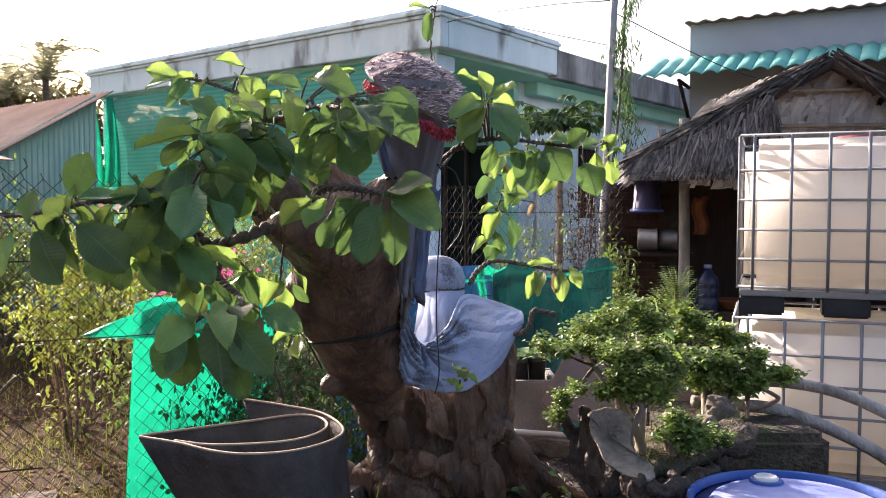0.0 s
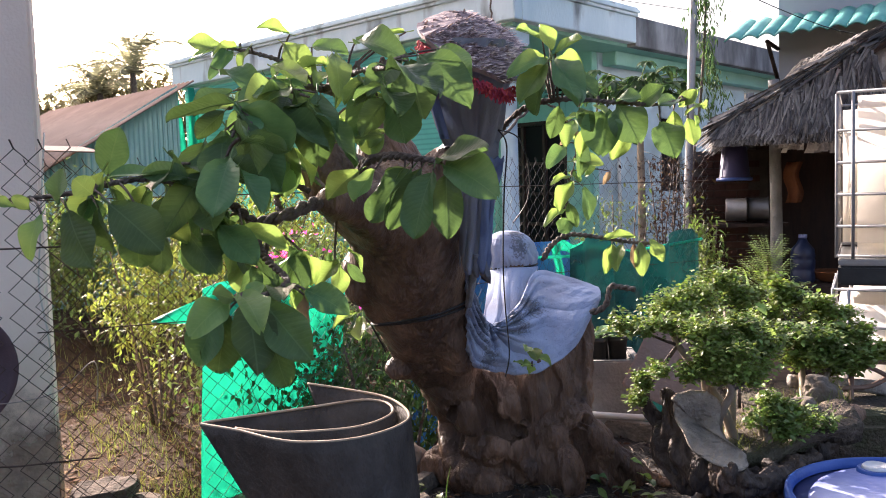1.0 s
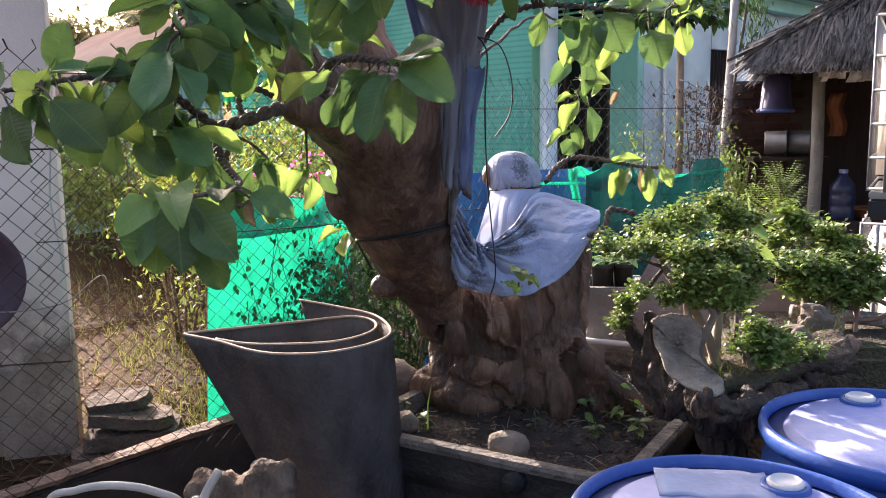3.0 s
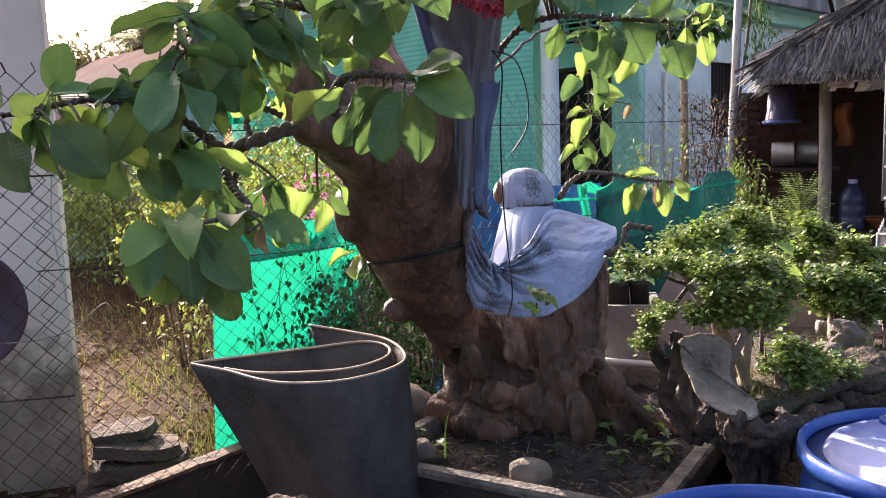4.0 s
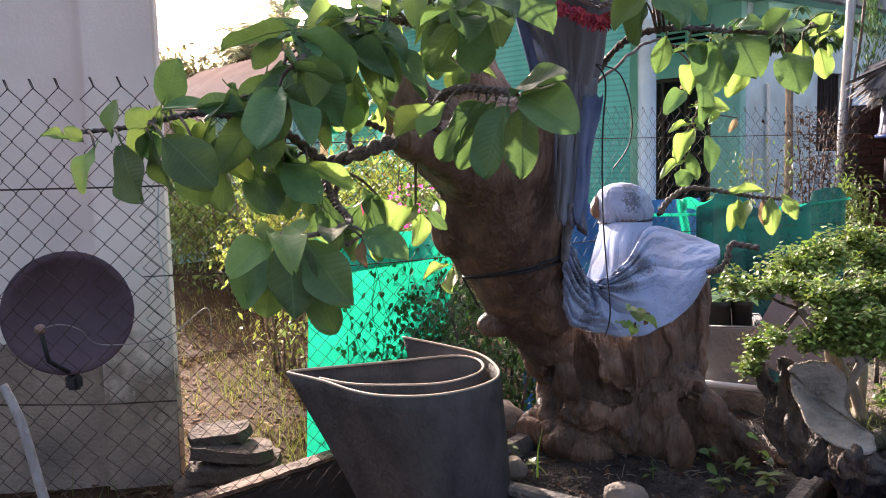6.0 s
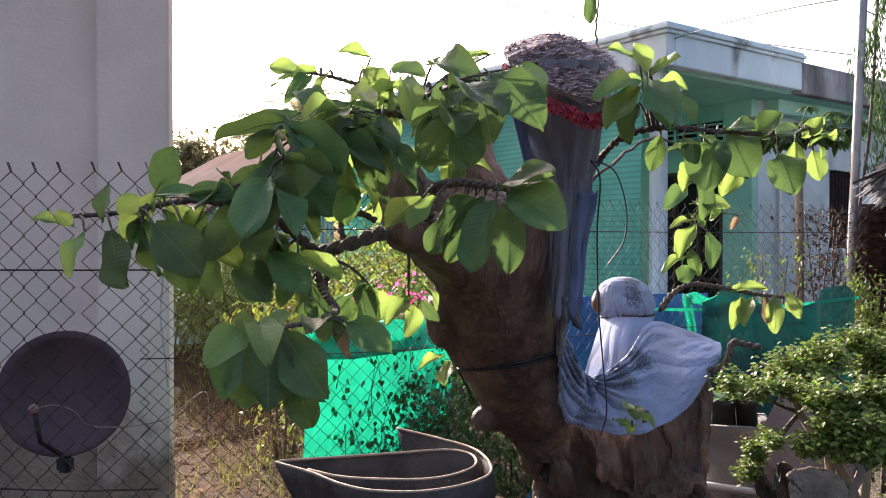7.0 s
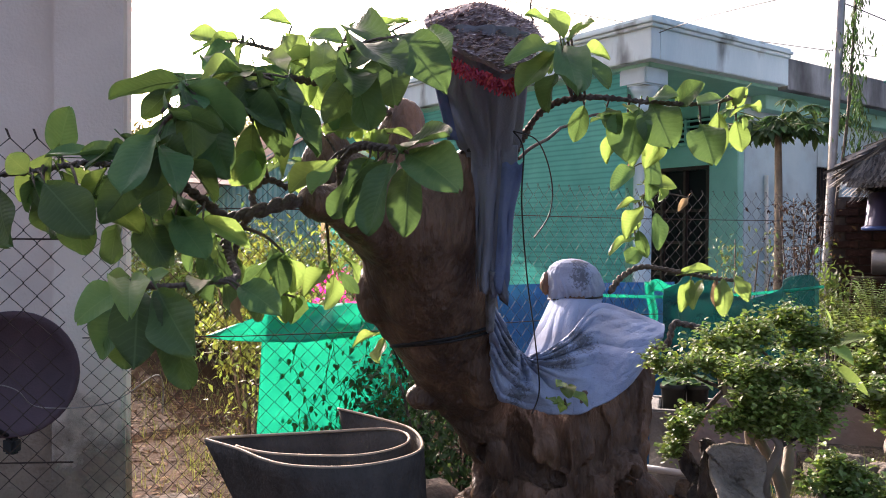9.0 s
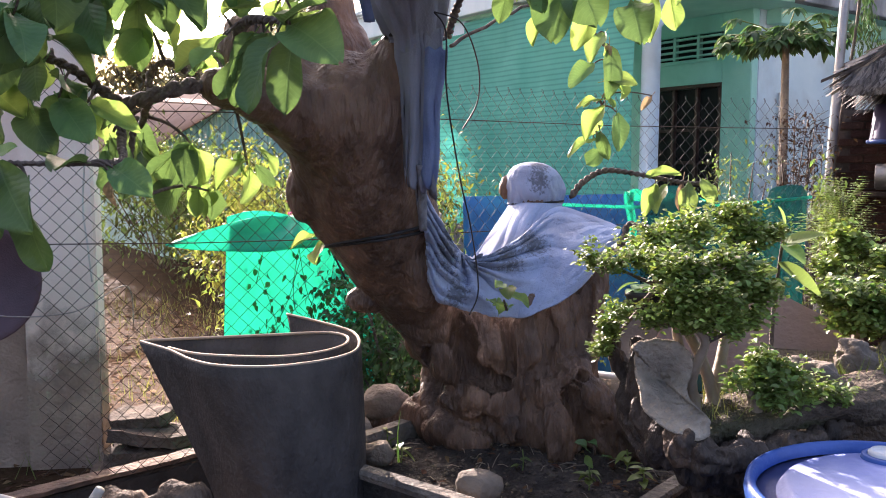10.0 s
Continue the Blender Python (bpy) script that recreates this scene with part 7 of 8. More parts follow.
def palm(name, base, h, seed, fr=1.9):
    rng = random.Random(seed)
    e = thing(name, "tall palm tree with ragged feathery fronds", "palm tree", group="distant palms", at=base)
    B = Vector(base)
    T = B + Vector((0.2, 0, h))
    part("trunk", tube([B, (B + T) / 2 + Vector((0.15, 0, 0)), T], lambda t: 0.16 - 0.05 * t, 8, 5), M["twig"], e)
    bm = bmesh.new()
    for i in range(30):
        a = i * 2.4 + rng.uniform(-0.3, 0.3)
        el = rng.uniform(0.15, 1.5)
        L = fr * rng.uniform(0.8, 1.15)
        pts = [T + Vector((math.cos(a) * L * t * math.cos(el), math.sin(a) * L * t * math.cos(el), L * t * math.sin(el) - 0.55 * L * t * t)) for t in [k / 9 for k in range(10)]]
        add_tube(bm, pts, 0.018, 3, False)
        for k in range(1, 10):
            for s in (1, -1):
                for _ in range(4):
                    p = pts[k].lerp(pts[k - 1], rng.random())
                    side = Vector((-math.sin(a), math.cos(a), 0)) * s
                    d = (side + (pts[k] - pts[k - 1]).normalized() * 0.8 + Vector((0, 0, -0.4))).normalized()
                    q = p + d * rng.uniform(0.3, 0.62)
                    w = Vector((0.010, 0, 0.013))
                    bm.faces.new([bm.verts.new(x) for x in (p - w, p + w, q)])
    tagged(part("fronds", bm, M["palm"], e, smooth=False), kind="stuff")


palm("palm_tree", (-13.5, 29.0, 0), 6.0, 1, 2.9)
palm("palm_tree", (-15.0, 29.5, 0), 5.4, 2, 2.6)
palm("palm_tree", (-19.2, 30.5, 0), 4.9, 3, 2.0)


def far_tree(c, size, seed):
    rng = random.Random(seed)
    e = thing("distant_tree", "hazy distant tree with dense uneven crown", "tree", group="distant trees", at=(c[0], c[1], 0))
    part("trunk", tube([(c[0], c[1], 0), (c[0] + 0.1, c[1], c[2])], 0.14, 6), M["twig"], e)
    tagged(part("crown", foliage(c, size, 5200, (0.30, 0.15), rng, blobs=34), M["leaf_far"], e, smooth=False), kind="stuff")


for i, (x, y, z, s) in enumerate(((-22, 30, 3.9, 3.0), (-17.6, 31, 3.9, 2.6), (-14.4, 31.5, 4.2, 2.6), (-10.5, 32, 3.4, 2.6), (-6.5, 33, 3.2, 2.6), (-26, 26, 3.4, 3.2))):
    far_tree((x, y, z), (s, s, 2.3), 60 + i)

# ---- small-leaved bonsai in a driftwood trough ----
trough = thing("driftwood_trough", "hollowed black driftwood root planted with a small bonsai", "planter", at=(0.62, 2.45, 0))
parts_dw = [
    ([(0.379, 2.46, 1.018), (0.398, 2.45, 0.95), (0.426, 2.42, 0.878), (0.473, 2.36, 0.827)], [0.014, 0.028, 0.038, 0.04]),
    ([(0.422, 2.42, 1.042), (0.432, 2.41, 0.976), (0.46, 2.37, 0.902), (0.509, 2.3, 0.844)], [0.013, 0.024, 0.036, 0.042]),
    ([(0.41, 2.46, 0.888), (0.433, 2.42, 0.827), (0.469, 2.38, 0.805)], [0.02, 0.03, 0.03]),
    ([(0.514, 2.22, 0.88), (0.553, 2.2, 0.881), (0.601, 2.2, 0.871), (0.659, 2.24, 0.872)], [0.024, 0.034, 0.034, 0.03]),
    ([(0.639, 2.26, 0.871), (0.729, 2.32, 0.849), (0.815, 2.4, 0.865), (0.897, 2.5, 0.907), (0.975, 2.58, 0.933)], [0.034, 0.032, 0.026, 0.022, 0.015]),
    ([(0.551, 2.32, 0.821), (0.65, 2.36, 0.809), (0.779, 2.45, 0.779)], [0.05, 0.07, 0.06]),
    ([(0.62, 2.42, 0.78), (0.62, 2.48, 0.35), (0.62, 2.5, -0.02)], [0.06, 0.06, 0.10]),
    ([(0.82, 2.55, 0.80), (0.84, 2.6, 0.3), (0.84, 2.6, -0.02)], [0.06, 0.05, 0.07]),
]
me = blob_mesh(parts_dw, 0.0065, M["driftwood"], 0.014)
displace(me, lambda p: 0.014 * noise.noise(Vector((p.x * 9, p.y * 9, p.z * 8))) + 0.022 * noise.noise(Vector((p.x * 16, p.y * 16, p.z * 9))) - 0.045 * (0.35 - min(0.35, abs(noise.noise(Vector((p.x * 24, p.y * 24, p.z * 10)))))) + 0.009 * noise.noise(Vector((p.x * 42, p.y * 42, p.z * 20))) + 0.003 * noise.noise(p * 120))
part("root", me, None, trough)
part("soil", sheet(lambda u, v: Vector((0.50 + 0.44 * u, 2.24 + 0.24 * v + 0.20 * u, 0.885 + 0.06 * u + 0.03 * math.sin(math.pi * v) + 0.018 * noise.noise(Vector((u * 9, v * 6, 0))))), 24, 14, thick=0.05), M["bed_soil"], trough, "dark mossy soil")
# flat upright stone
bm = bmesh.new()


# outline of the slab: a broad head, a waist and a sloping foot
SLAB = smooth_path([(x, 0, z) for x, z in ((0.415, 1.045), (0.47, 1.068), (0.525, 1.055), (0.548, 1.015), (0.54, 0.975), (0.56, 0.945), (0.585, 0.925), (0.555, 0.905), (0.50, 0.915), (0.455, 0.94), (0.435, 0.975), (0.425, 1.015), (0.428, 1.045))], 4)[:-1]
c2 = Vector((0.485, 0, 0.98))
layers = []
for s, yy in ((0.0, -0.006), (0.55, -0.008), (0.92, -0.004), (1.0, 0.004), (0.95, 0.014), (0.0, 0.018)):
    layers.append([bm.verts.new(Vector((c2.x + (p.x - c2.x) * max(s, 0.01) * (1 + 0.16 * noise.noise(p * 38)), 2.34 - 1.5 * max(0, 1.0 - p.z) * s - 0.02 * s + yy + 0.006 * noise.noise(p * 22 + Vector((s * 3, 0, 0))), c2.z + (p.z - c2.z) * max(s, 0.01) * (1 + 0.10 * noise.noise(p * 45))))) for p in SLAB])
for a, b in zip(layers, layers[1:]):
    for k in range(len(SLAB)):
        bm.faces.new((a[k], b[k], b[(k + 1) % len(SLAB)], a[(k + 1) % len(SLAB)]))
solo("flat_stone", bm, M["stone"], "pale flat stone propped upright against driftwood", "stone")

def pad_bonsai(label, base, pads, trunks, seed, leaf=(0.0125, 0.0095), count=1550):
    """Small-leaved bonsai: gnarled stems under dense domed pads."""
    e = thing("small_bonsai", label, "bonsai tree", group="small bonsai", at=base)
    rng = random.Random(seed)
    B = Vector(base)
    tips = []
    for k in range(trunks):
        c = Vector(pads[k * len(pads) // trunks][0])
        b = B + Vector((rng.uniform(-0.05, 0.05), rng.uniform(-0.03, 0.03), -0.02))
        m1 = b.lerp(c, 0.35) + Vector((rng.uniform(-0.03, 0.03), rng.uniform(-0.02, 0.02), 0))
        m2 = b.lerp(c, 0.7) + Vector((rng.uniform(-0.03, 0.03), rng.uniform(-0.02, 0.02), 0.01))
        part("stem", tube([b, m1, m2, c - Vector((0, 0, 0.03))], lambda t: 0.015 - 0.009 * t, 7, 5), M["bamboo"], e, "pale gnarled stem")
        tips.append(m2)
    for c, s in pads:
        c = Vector(c)
        t = min(tips, key=lambda q: (q - c).length)
        part("branchlet", tube([t, t.lerp(c, 0.5) - Vector((0, 0, 0.01)), c - Vector((0, 0, 0.015))], lambda t: 0.006 - 0.004 * t, 5, 4), M["twig"], e)
        bm = bmesh.new()
        s = (s[0] * 1.12, s[1] * 1.15, s[2] * 1.05)
        sprigs = max(6, int(count / 26 * min(1.0, s[0] / 0.042)))
        lobes = [c + Vector((rng.gauss(0, 0.5) * s[0], rng.gauss(0, 0.5) * s[1], rng.gauss(0, 0.35) * s[2])) for _ in range(5)]
        for _ in range(sprigs):
            lobe, size = rng.choice(lobes), rng.uniform(0.55, 0.8)
            d = Vector((rng.gauss(0, 1), rng.gauss(0, 1), rng.gauss(0.35, 0.8))).normalized()
            if d.z < -0.25:
                d.z *= 0.3
            r = rng.uniform(0.35, 1.22) * (1.05 + 0.95 * noise.noise(d * 2.2 + c * 9))
            tip = lobe + Vector((d.x * s[0], d.y * s[1], d.z * s[2])) * r * size
            up = (d + Vector((0, 0, 0.7)) + Vector((rng.gauss(0, 0.3), rng.gauss(0, 0.3), 0))).normalized()
            for i in range(20):
                p = tip + up * rng.uniform(-0.03, 0.012) + Vector((rng.gauss(0, 1), rng.gauss(0, 1), rng.gauss(0, 1))) * 0.0075
                q = rng.uniform(0.6, 1.3)
                add_leaf(bm, Matrix.LocRotScale(p, Euler((rng.uniform(-0.5, 1.1), rng.uniform(-0.6, 0.6), rng.uniform(0, 6.28))), None), leaf[0] * q, leaf[1] * q, 0.2, 0.25, 3)
        tagged(part("foliage_pad", bm, M["leaf_small"], e, smooth=False), kind="stuff")
    return e


pad_bonsai("small-leaved green bonsai in layered pads in the driftwood", (0.60, 2.36, 0.92), [((0.452, 2.52, 1.251), (0.062, 0.053, 0.046)), ((0.378, 2.46, 1.209), (0.047, 0.04, 0.033)), ((0.48, 2.48, 1.218), (0.052, 0.044, 0.037)), ((0.525, 2.56, 1.276), (0.05, 0.042, 0.034)), ((0.633, 2.64, 1.293), (0.061, 0.052, 0.037)), ((0.68, 2.62, 1.258), (0.046, 0.039, 0.037)), ((0.544, 2.36, 1.21), (0.053, 0.045, 0.035)), ((0.609, 2.38, 1.206), (0.058, 0.049, 0.035)), ((0.522, 2.32, 1.164), (0.048, 0.041, 0.031)), ((0.598, 2.34, 1.156), (0.057, 0.048, 0.035)), ((0.673, 2.42, 1.158), (0.046, 0.04, 0.036)), ((0.477, 2.3, 1.115), (0.048, 0.041, 0.015)), ((0.541, 2.3, 1.128), (0.044, 0.037, 0.021)), ((0.625, 2.34, 1.112), (0.053, 0.045, 0.023)), ((0.375, 2.43, 1.075), (0.020, 0.018, 0.007)), ((0.352, 2.43, 1.025), (0.013, 0.012, 0.010))], 4, 12)
pad_bonsai("dark green bonsai with thick trunk behind another", (0.95, 2.86, 0.88), [((0.979, 3.15, 1.153), (0.08, 0.068, 0.049)), ((0.95, 3.2, 1.197), (0.058, 0.049, 0.038)), ((1.066, 3.1, 1.131), (0.084, 0.071, 0.042)), ((0.933, 2.98, 1.088), (0.075, 0.064, 0.041)), ((1.001, 2.95, 1.077), (0.079, 0.067, 0.045)), ((1.084, 3.0, 1.083), (0.065, 0.055, 0.041)), ((0.949, 2.9, 1.02), (0.073, 0.062, 0.039)), ((1.025, 2.9, 1.015), (0.078, 0.066, 0.039)), ((1.117, 2.95, 1.009), (0.063, 0.054, 0.038)), ((1.191, 3.0, 1.02), (0.065, 0.055, 0.036))], 2, 13, (0.018, 0.013))
pad_bonsai("low leafy shrub at the foot of the bonsai", (0.68, 2.36, 0.90), [((0.684, 2.36, 1.014), (0.041, 0.035, 0.025)), ((0.736, 2.38, 0.996), (0.041, 0.035, 0.025)), ((0.655, 2.33, 0.989), (0.032, 0.028, 0.02)), ((0.703, 2.34, 0.97), (0.045, 0.038, 0.019)), ((0.773, 2.4, 0.962), (0.033, 0.028, 0.02))], 2, 14, (0.016, 0.010), 700)
solo("planter_block", box((0.72, 2.72, -0.02), (1.3, 3.25, 0.88), None, 0.03), M["bed_soil"], "dark mossy planter block under the bonsai", "planter", smooth=False)
frng = random.Random(15)
feather = thing("feathery_plant", "feathery light green plant rising behind the bonsai", "plant", at=(0.96, 3.36, 0.86))
part("stem", tube([(0.955, 3.36, 0.86), (0.965, 3.36, 1.1), (0.96, 3.36, 1.32)], 0.008, 6, 4), M["twig"], feather)
bm = bmesh.new()
for i in range(120):
    t = frng.random()
    c = Vector((0.955, 3.36, 1.05)).lerp(Vector((0.96, 3.36, 1.31)), t)
    a = frng.uniform(0, 6.28)
    L = (1 - t) * 0.12 + 0.05
    tip = c + Vector((math.cos(a) * L, math.sin(a) * L, 0.05 + 0.03 * frng.random()))
    for k in range(10):
        p = c.lerp(tip, k / 9)
        for side in (1, -1):
            add_leaf(bm, Matrix.LocRotScale(p, Euler((0.25, 0, a - 1.57 + side * 0.75)), None), 0.026, 0.007, 0.2, 0.2, 2)
tagged(part("foliage", bm, M["leaf_small"], feather, smooth=False), kind="stuff")
bm = bmesh.new()
for i in range(420):
    u, v = frng.random(), frng.random()
    p = Vector((0.56 + 0.42 * u, 2.26 + 0.20 * v + 0.34 * u, 0.90 + 0.05 * u))
    d = Vector((frng.gauss(0, 0.6), frng.gauss(0, 0.6), 1)).normalized() * frng.uniform(0.03, 0.085)
    w = Vector((frng.uniform(-1, 1), frng.uniform(-1, 1), 0)).normalized() * 0.0014
    bm.faces.new([bm.verts.new(x) for x in (p - w, p + w, p + d)])
solo("planter_grass", bm, M["grass"], "thin grass growing under the small bonsai", "grass", kind="stuff", smooth=False)
for k, (x, y, zz, r) in enumerate(((0.80, 2.50, 0.955, 0.045), (0.90, 2.66, 0.975, 0.05), (0.72, 2.42, 0.93, 0.026), (0.98, 2.86, 0.90, 0.06), (0.80, 2.78, 0.90, 0.05))):
    solo("rock", rocky((x, y, zz), (r, r * 0.8, r * 1.05), 50 + k, 4, 0.5, 0.12), M["river_stone"], "brown rock in the bonsai planter", "rock", "planter rocks")

# ---- broad-leaved plant among the small bonsai ----
broad = thing("broad_leaf_plant", "plant with broad pale green leaves among the bonsai", "plant", at=(0.74, 2.92, 0.86))
part("stem", tube([(0.74, 2.92, 0.86), (0.745, 2.93, 1.05), (0.76, 2.92, 1.24)], lambda t: 0.007 - 0.003 * t, 6, 4), M["twig"], broad)
for k, (a, b) in enumerate((((0.76, 2.92, 1.23), (0.765, 2.86, 1.31)), ((0.76, 2.92, 1.22), (0.80, 2.84, 1.20)), ((0.75, 2.92, 1.17), (0.845, 2.86, 1.12)), ((0.75, 2.92, 1.24), (0.71, 2.86, 1.25)), ((0.75, 2.92, 1.15), (0.67, 2.86, 1.14)), ((0.755, 2.92, 1.21), (0.83, 2.88, 1.26)), ((0.745, 2.92, 1.12), (0.74, 2.83, 1.11)))):
    a, b = Vector(a), Vector(b)
    d = (b - a).normalized()
    n = (Vector((0.1, -0.6, 0.8)) - d * d.dot(Vector((0.1, -0.6, 0.8)))).normalized()
    lb = bmesh.new()
    add_leaf(lb, Matrix.Translation(a) @ Matrix((d.cross(n), d, n)).transposed().to_4x4(), (b - a).length * 1.1, 0.045, 0.3, 0.25, 7)
    part("leaf", lb, M["leaf_young"], broad)
# ---- cement planter and black pots behind the tray ----
bm_of = bmesh.new()
for lo, hi in (((0.27, 3.52, -0.02), (0.52, 3.555, 0.895)), ((0.27, 3.78, -0.02), (0.52, 3.815, 0.895)), ((0.27, 3.557, -0.02), (0.305, 3.778, 0.893)), ((0.485, 3.557, -0.02), (0.52, 3.778, 0.893)), ((0.307, 3.557, 0.0), (0.483, 3.778, 0.80))):
    me_wall = bpy.data.meshes.new("wall")
    wb = box(lo, hi, None, 0.006)
    wb.to_mesh(me_wall)
    wb.free()
    bm_of.from_mesh(me_wall)
    bpy.data.meshes.remove(me_wall)
solo("cement_planter", bm_of, M["concrete"], "square grey cement planter box behind the tray", "planter", smooth=False)
for x, y, r in ((0.35, 3.62, 0.042), (0.435, 3.64, 0.04), (0.40, 3.725, 0.042)):
    pot_b = thing("nursery_pot", "black plastic nursery pot standing in the cement box", "pot", "black pots", at=(x, y, 0.80))
    part("body", lathe([(0.0, 0.802), (r * 0.75, 0.802), (r, 0.955), (r * 1.12, 0.957), (r * 1.12, 0.975), (r * 0.92, 0.975), (r * 0.85, 0.94), (0.0, 0.938)], (x, y, 0), 20), M["pallet"], pot_b)
    for k in range(5):
        lb = bmesh.new()
        add_leaf(lb, Matrix.LocRotScale(Vector((x, y, 0.945 + 0.015 * k)), Euler((0.9 - 0.25 * k, 0.1, k * 2.4 + x * 30)), None), 0.085, 0.042, 0.3, 0.4, 6)
        part("leaf", lb, M["leaf"], pot_b)
# ---- loose small things ----
solo("round_stone", rocky((0.06, 2.50, 0.642), (0.06, 0.05, 0.042), 5, 3, 0.2), M["river_stone"], "rounded grey-brown stone on the tray soil", "stone")
solo("rock", rocky((-0.37, 2.98, 0.68), (0.085, 0.07, 0.06), 8, 3, 0.25), M["river_stone"], "brown rock beside the trunk foot", "rock", "tray rocks")
solo("rock", rocky((-0.42, 2.86, 0.63), (0.06, 0.05, 0.04), 9, 3, 0.25), M["stone"], "brown rock beside the trunk foot", "rock", "tray rocks")
solo("rock", rocky((-0.28, 2.68, 0.63), (0.05, 0.04, 0.035), 14, 3, 0.25), M["river_stone"], "dark rock beside the trunk foot", "rock", "tray rocks")
for k, (x, y, z, sx, sy, r, tilt) in enumerate(((-1.80, 3.76, 0.03, 0.24, 0.14, 0.35, 0), (-1.82, 3.78, 0.085, 0.22, 0.13, 0.15, -3), (-1.76, 3.76, 0.14, 0.20, 0.12, 0.45, 3), (-1.80, 3.76, 0.205, 0.19, 0.12, 0.12, -4), (-1.88, 3.80, 0.262, 0.13, 0.09, 0.3, 5), (-1.5, 3.95, 0.02, 0.17, 0.12, 1.0, 4))):
    b = box((-sx, -sy, -0.027), (sx, sy, 0.027))
    bmesh.ops.subdivide_edges(b, edges=b.edges[:], cuts=6, use_grid_fill=True)
    for v in b.verts:
        jag = noise.noise(Vector((v.co.x * 6 + 3 * k, v.co.y * 6, 0.5)))
        v.co.x *= 1 + 0.28 * jag - 0.12 * abs(v.co.y / sy) ** 3
        v.co.y *= 1 - 0.28 * noise.noise(Vector((v.co.x * 7, 4 * k, 1))) - 0.1 * abs(v.co.x / sx) ** 3
        v.co += Vector((0.010, 0.010, 0.010)) * noise.noise(v.co * 20 + Vector((k, 0, 0)))
    bmesh.ops.transform(b, matrix=pose(x, y, z, tilt, -tilt * 0.7, math.degrees(r)), verts=b.verts[:])
    solo("stone_slab", b, M["slab"], "broken stone slab stacked beside the wall foot", "stone slab", "stacked slabs", smooth=False)
stump_me = blob_mesh([([(-0.52, 2.04, -0.02), (-0.52, 2.04, 0.4), (-0.50, 2.03, 0.64), (-0.45, 2.04, 0.745)], [0.13, 0.12, 0.08, 0.02]), ([(-0.56, 2.02, 0.5), (-0.60, 2.0, 0.68), (-0.62, 1.98, 0.71)], [0.07, 0.05, 0.02])], 0.012, M["driftwood_brown"], 0.03)
displace(stump_me, lambda p: 0.03 * noise.noise(Vector((p.x * 22, p.y * 22, p.z * 7))) - 0.02 * (0.3 - min(0.3, abs(noise.noise(Vector((p.x * 30, p.y * 30, p.z * 8)))))) + 0.008 * noise.noise(p * 60))
tagged(new("driftwood_stump", stump_me), "rough brown driftwood stump below the rolled sheet", "driftwood")
solo("white_hose", tube([(-0.95, 1.78, 0.0), (-0.93, 1.77, 0.5), (-0.86, 1.76, 0.75), (-0.785, 1.76, 0.795), (-0.704, 1.765, 0.808), (-0.623, 1.775, 0.795), (-0.56, 1.79, 0.75), (-0.54, 1.8, 0.6), (-0.54, 1.8, 0.0)], 0.0085, 8, 8), M["hose"], "white plastic hose arched over the ground", "hose")
solo("white_hose", tube([(-0.57, 1.80, 0.0), (-0.565, 1.81, 0.68), (-0.54, 1.83, 0.76), (-0.51, 1.845, 0.815)], 0.0095, 8, 6), M["hose"], "short end of white plastic hose", "hose")
solo("leaning_board", box((-0.26, -0.012, -0.17), (0.26, 0.012, 0.17), pose(0.72, 3.30, 0.88, -20, 24, -18), 0.006), M["pink_board"], "pinkish board leaning behind the small bonsai", "board", smooth=False)
solo("pale_pipe", tube([(0.12, 3.5, 0.70), (0.55, 3.42, 0.69)], 0.012, 8), M["pvc"], "pale pipe lying behind the tray", "pipe")
# pipes by the tanks
solo("bent_branch", tube([(0.95, 3.1, 0.99), (1.105, 3.1, 0.985), (1.30, 3.08, 0.98), (1.48, 3.06, 0.945), (1.66, 3.04, 0.865), (1.9, 3.0, 0.72), (2.3, 2.9, 0.3), (2.4, 2.88, 0.0)], 0.021, 9, 6), M["stick"], "bare grey branch bent in front of the tank", "branch", "bent branches")
solo("bent_branch", tube([(0.92, 3.0, 0.93), (1.09, 3.0, 0.915), (1.22, 3.0, 0.90), (1.42, 2.98, 0.83), (1.63, 2.96, 0.715), (1.9, 2.92, 0.5), (2.2, 2.9, 0.0)], 0.023, 9, 6), M["stick"], "bare grey branch bent in front of the tank", "branch", "bent branches")
hoop = solo("rusty_hoop", tube([(1.06, 2.95, 0.975), (1.14, 2.95, 0.985), (1.20, 2.95, 0.96), (1.205, 2.95, 0.945), (1.15, 2.95, 0.92), (1.06, 2.95, 0.915)], 0.008, 6, 6), M["rust"], "rusty bent steel hoop on a stake", "hoop")
part("stake", tube([(1.10, 2.95, 0.0), (1.10, 2.95, 0.98)], 0.008, 6), M["rust"], hoop)
# clods, twigs and leaf crumbs on the tray soil
krng = random.Random(8)
bm = bmesh.new()
for i in range(1500):
    q = soil_pt(krng.random(), krng.random())
    r = krng.uniform(0.002, 0.008) * (1.6 if krng.random() < 0.08 else 1)
    c = Vector((q.x, q.y, q.z + r * 0.3))
    vs = [bm.verts.new(c + Vector((a * r * krng.uniform(0.6, 1.3), b * r * krng.uniform(0.6, 1.3), d * r * krng.uniform(0.5, 0.9)))) for a, b, d in ((1, 0, 0), (-1, 0, 0), (0, 1, 0), (0, -1, 0), (0, 0, 1), (0, 0, -1))]
    for t in ((0, 2, 4), (2, 1, 4), (1, 3, 4), (3, 0, 4), (2, 0, 5), (1, 2, 5), (3, 1, 5), (0, 3, 5)):
        bm.faces.new([vs[k] for k in t])
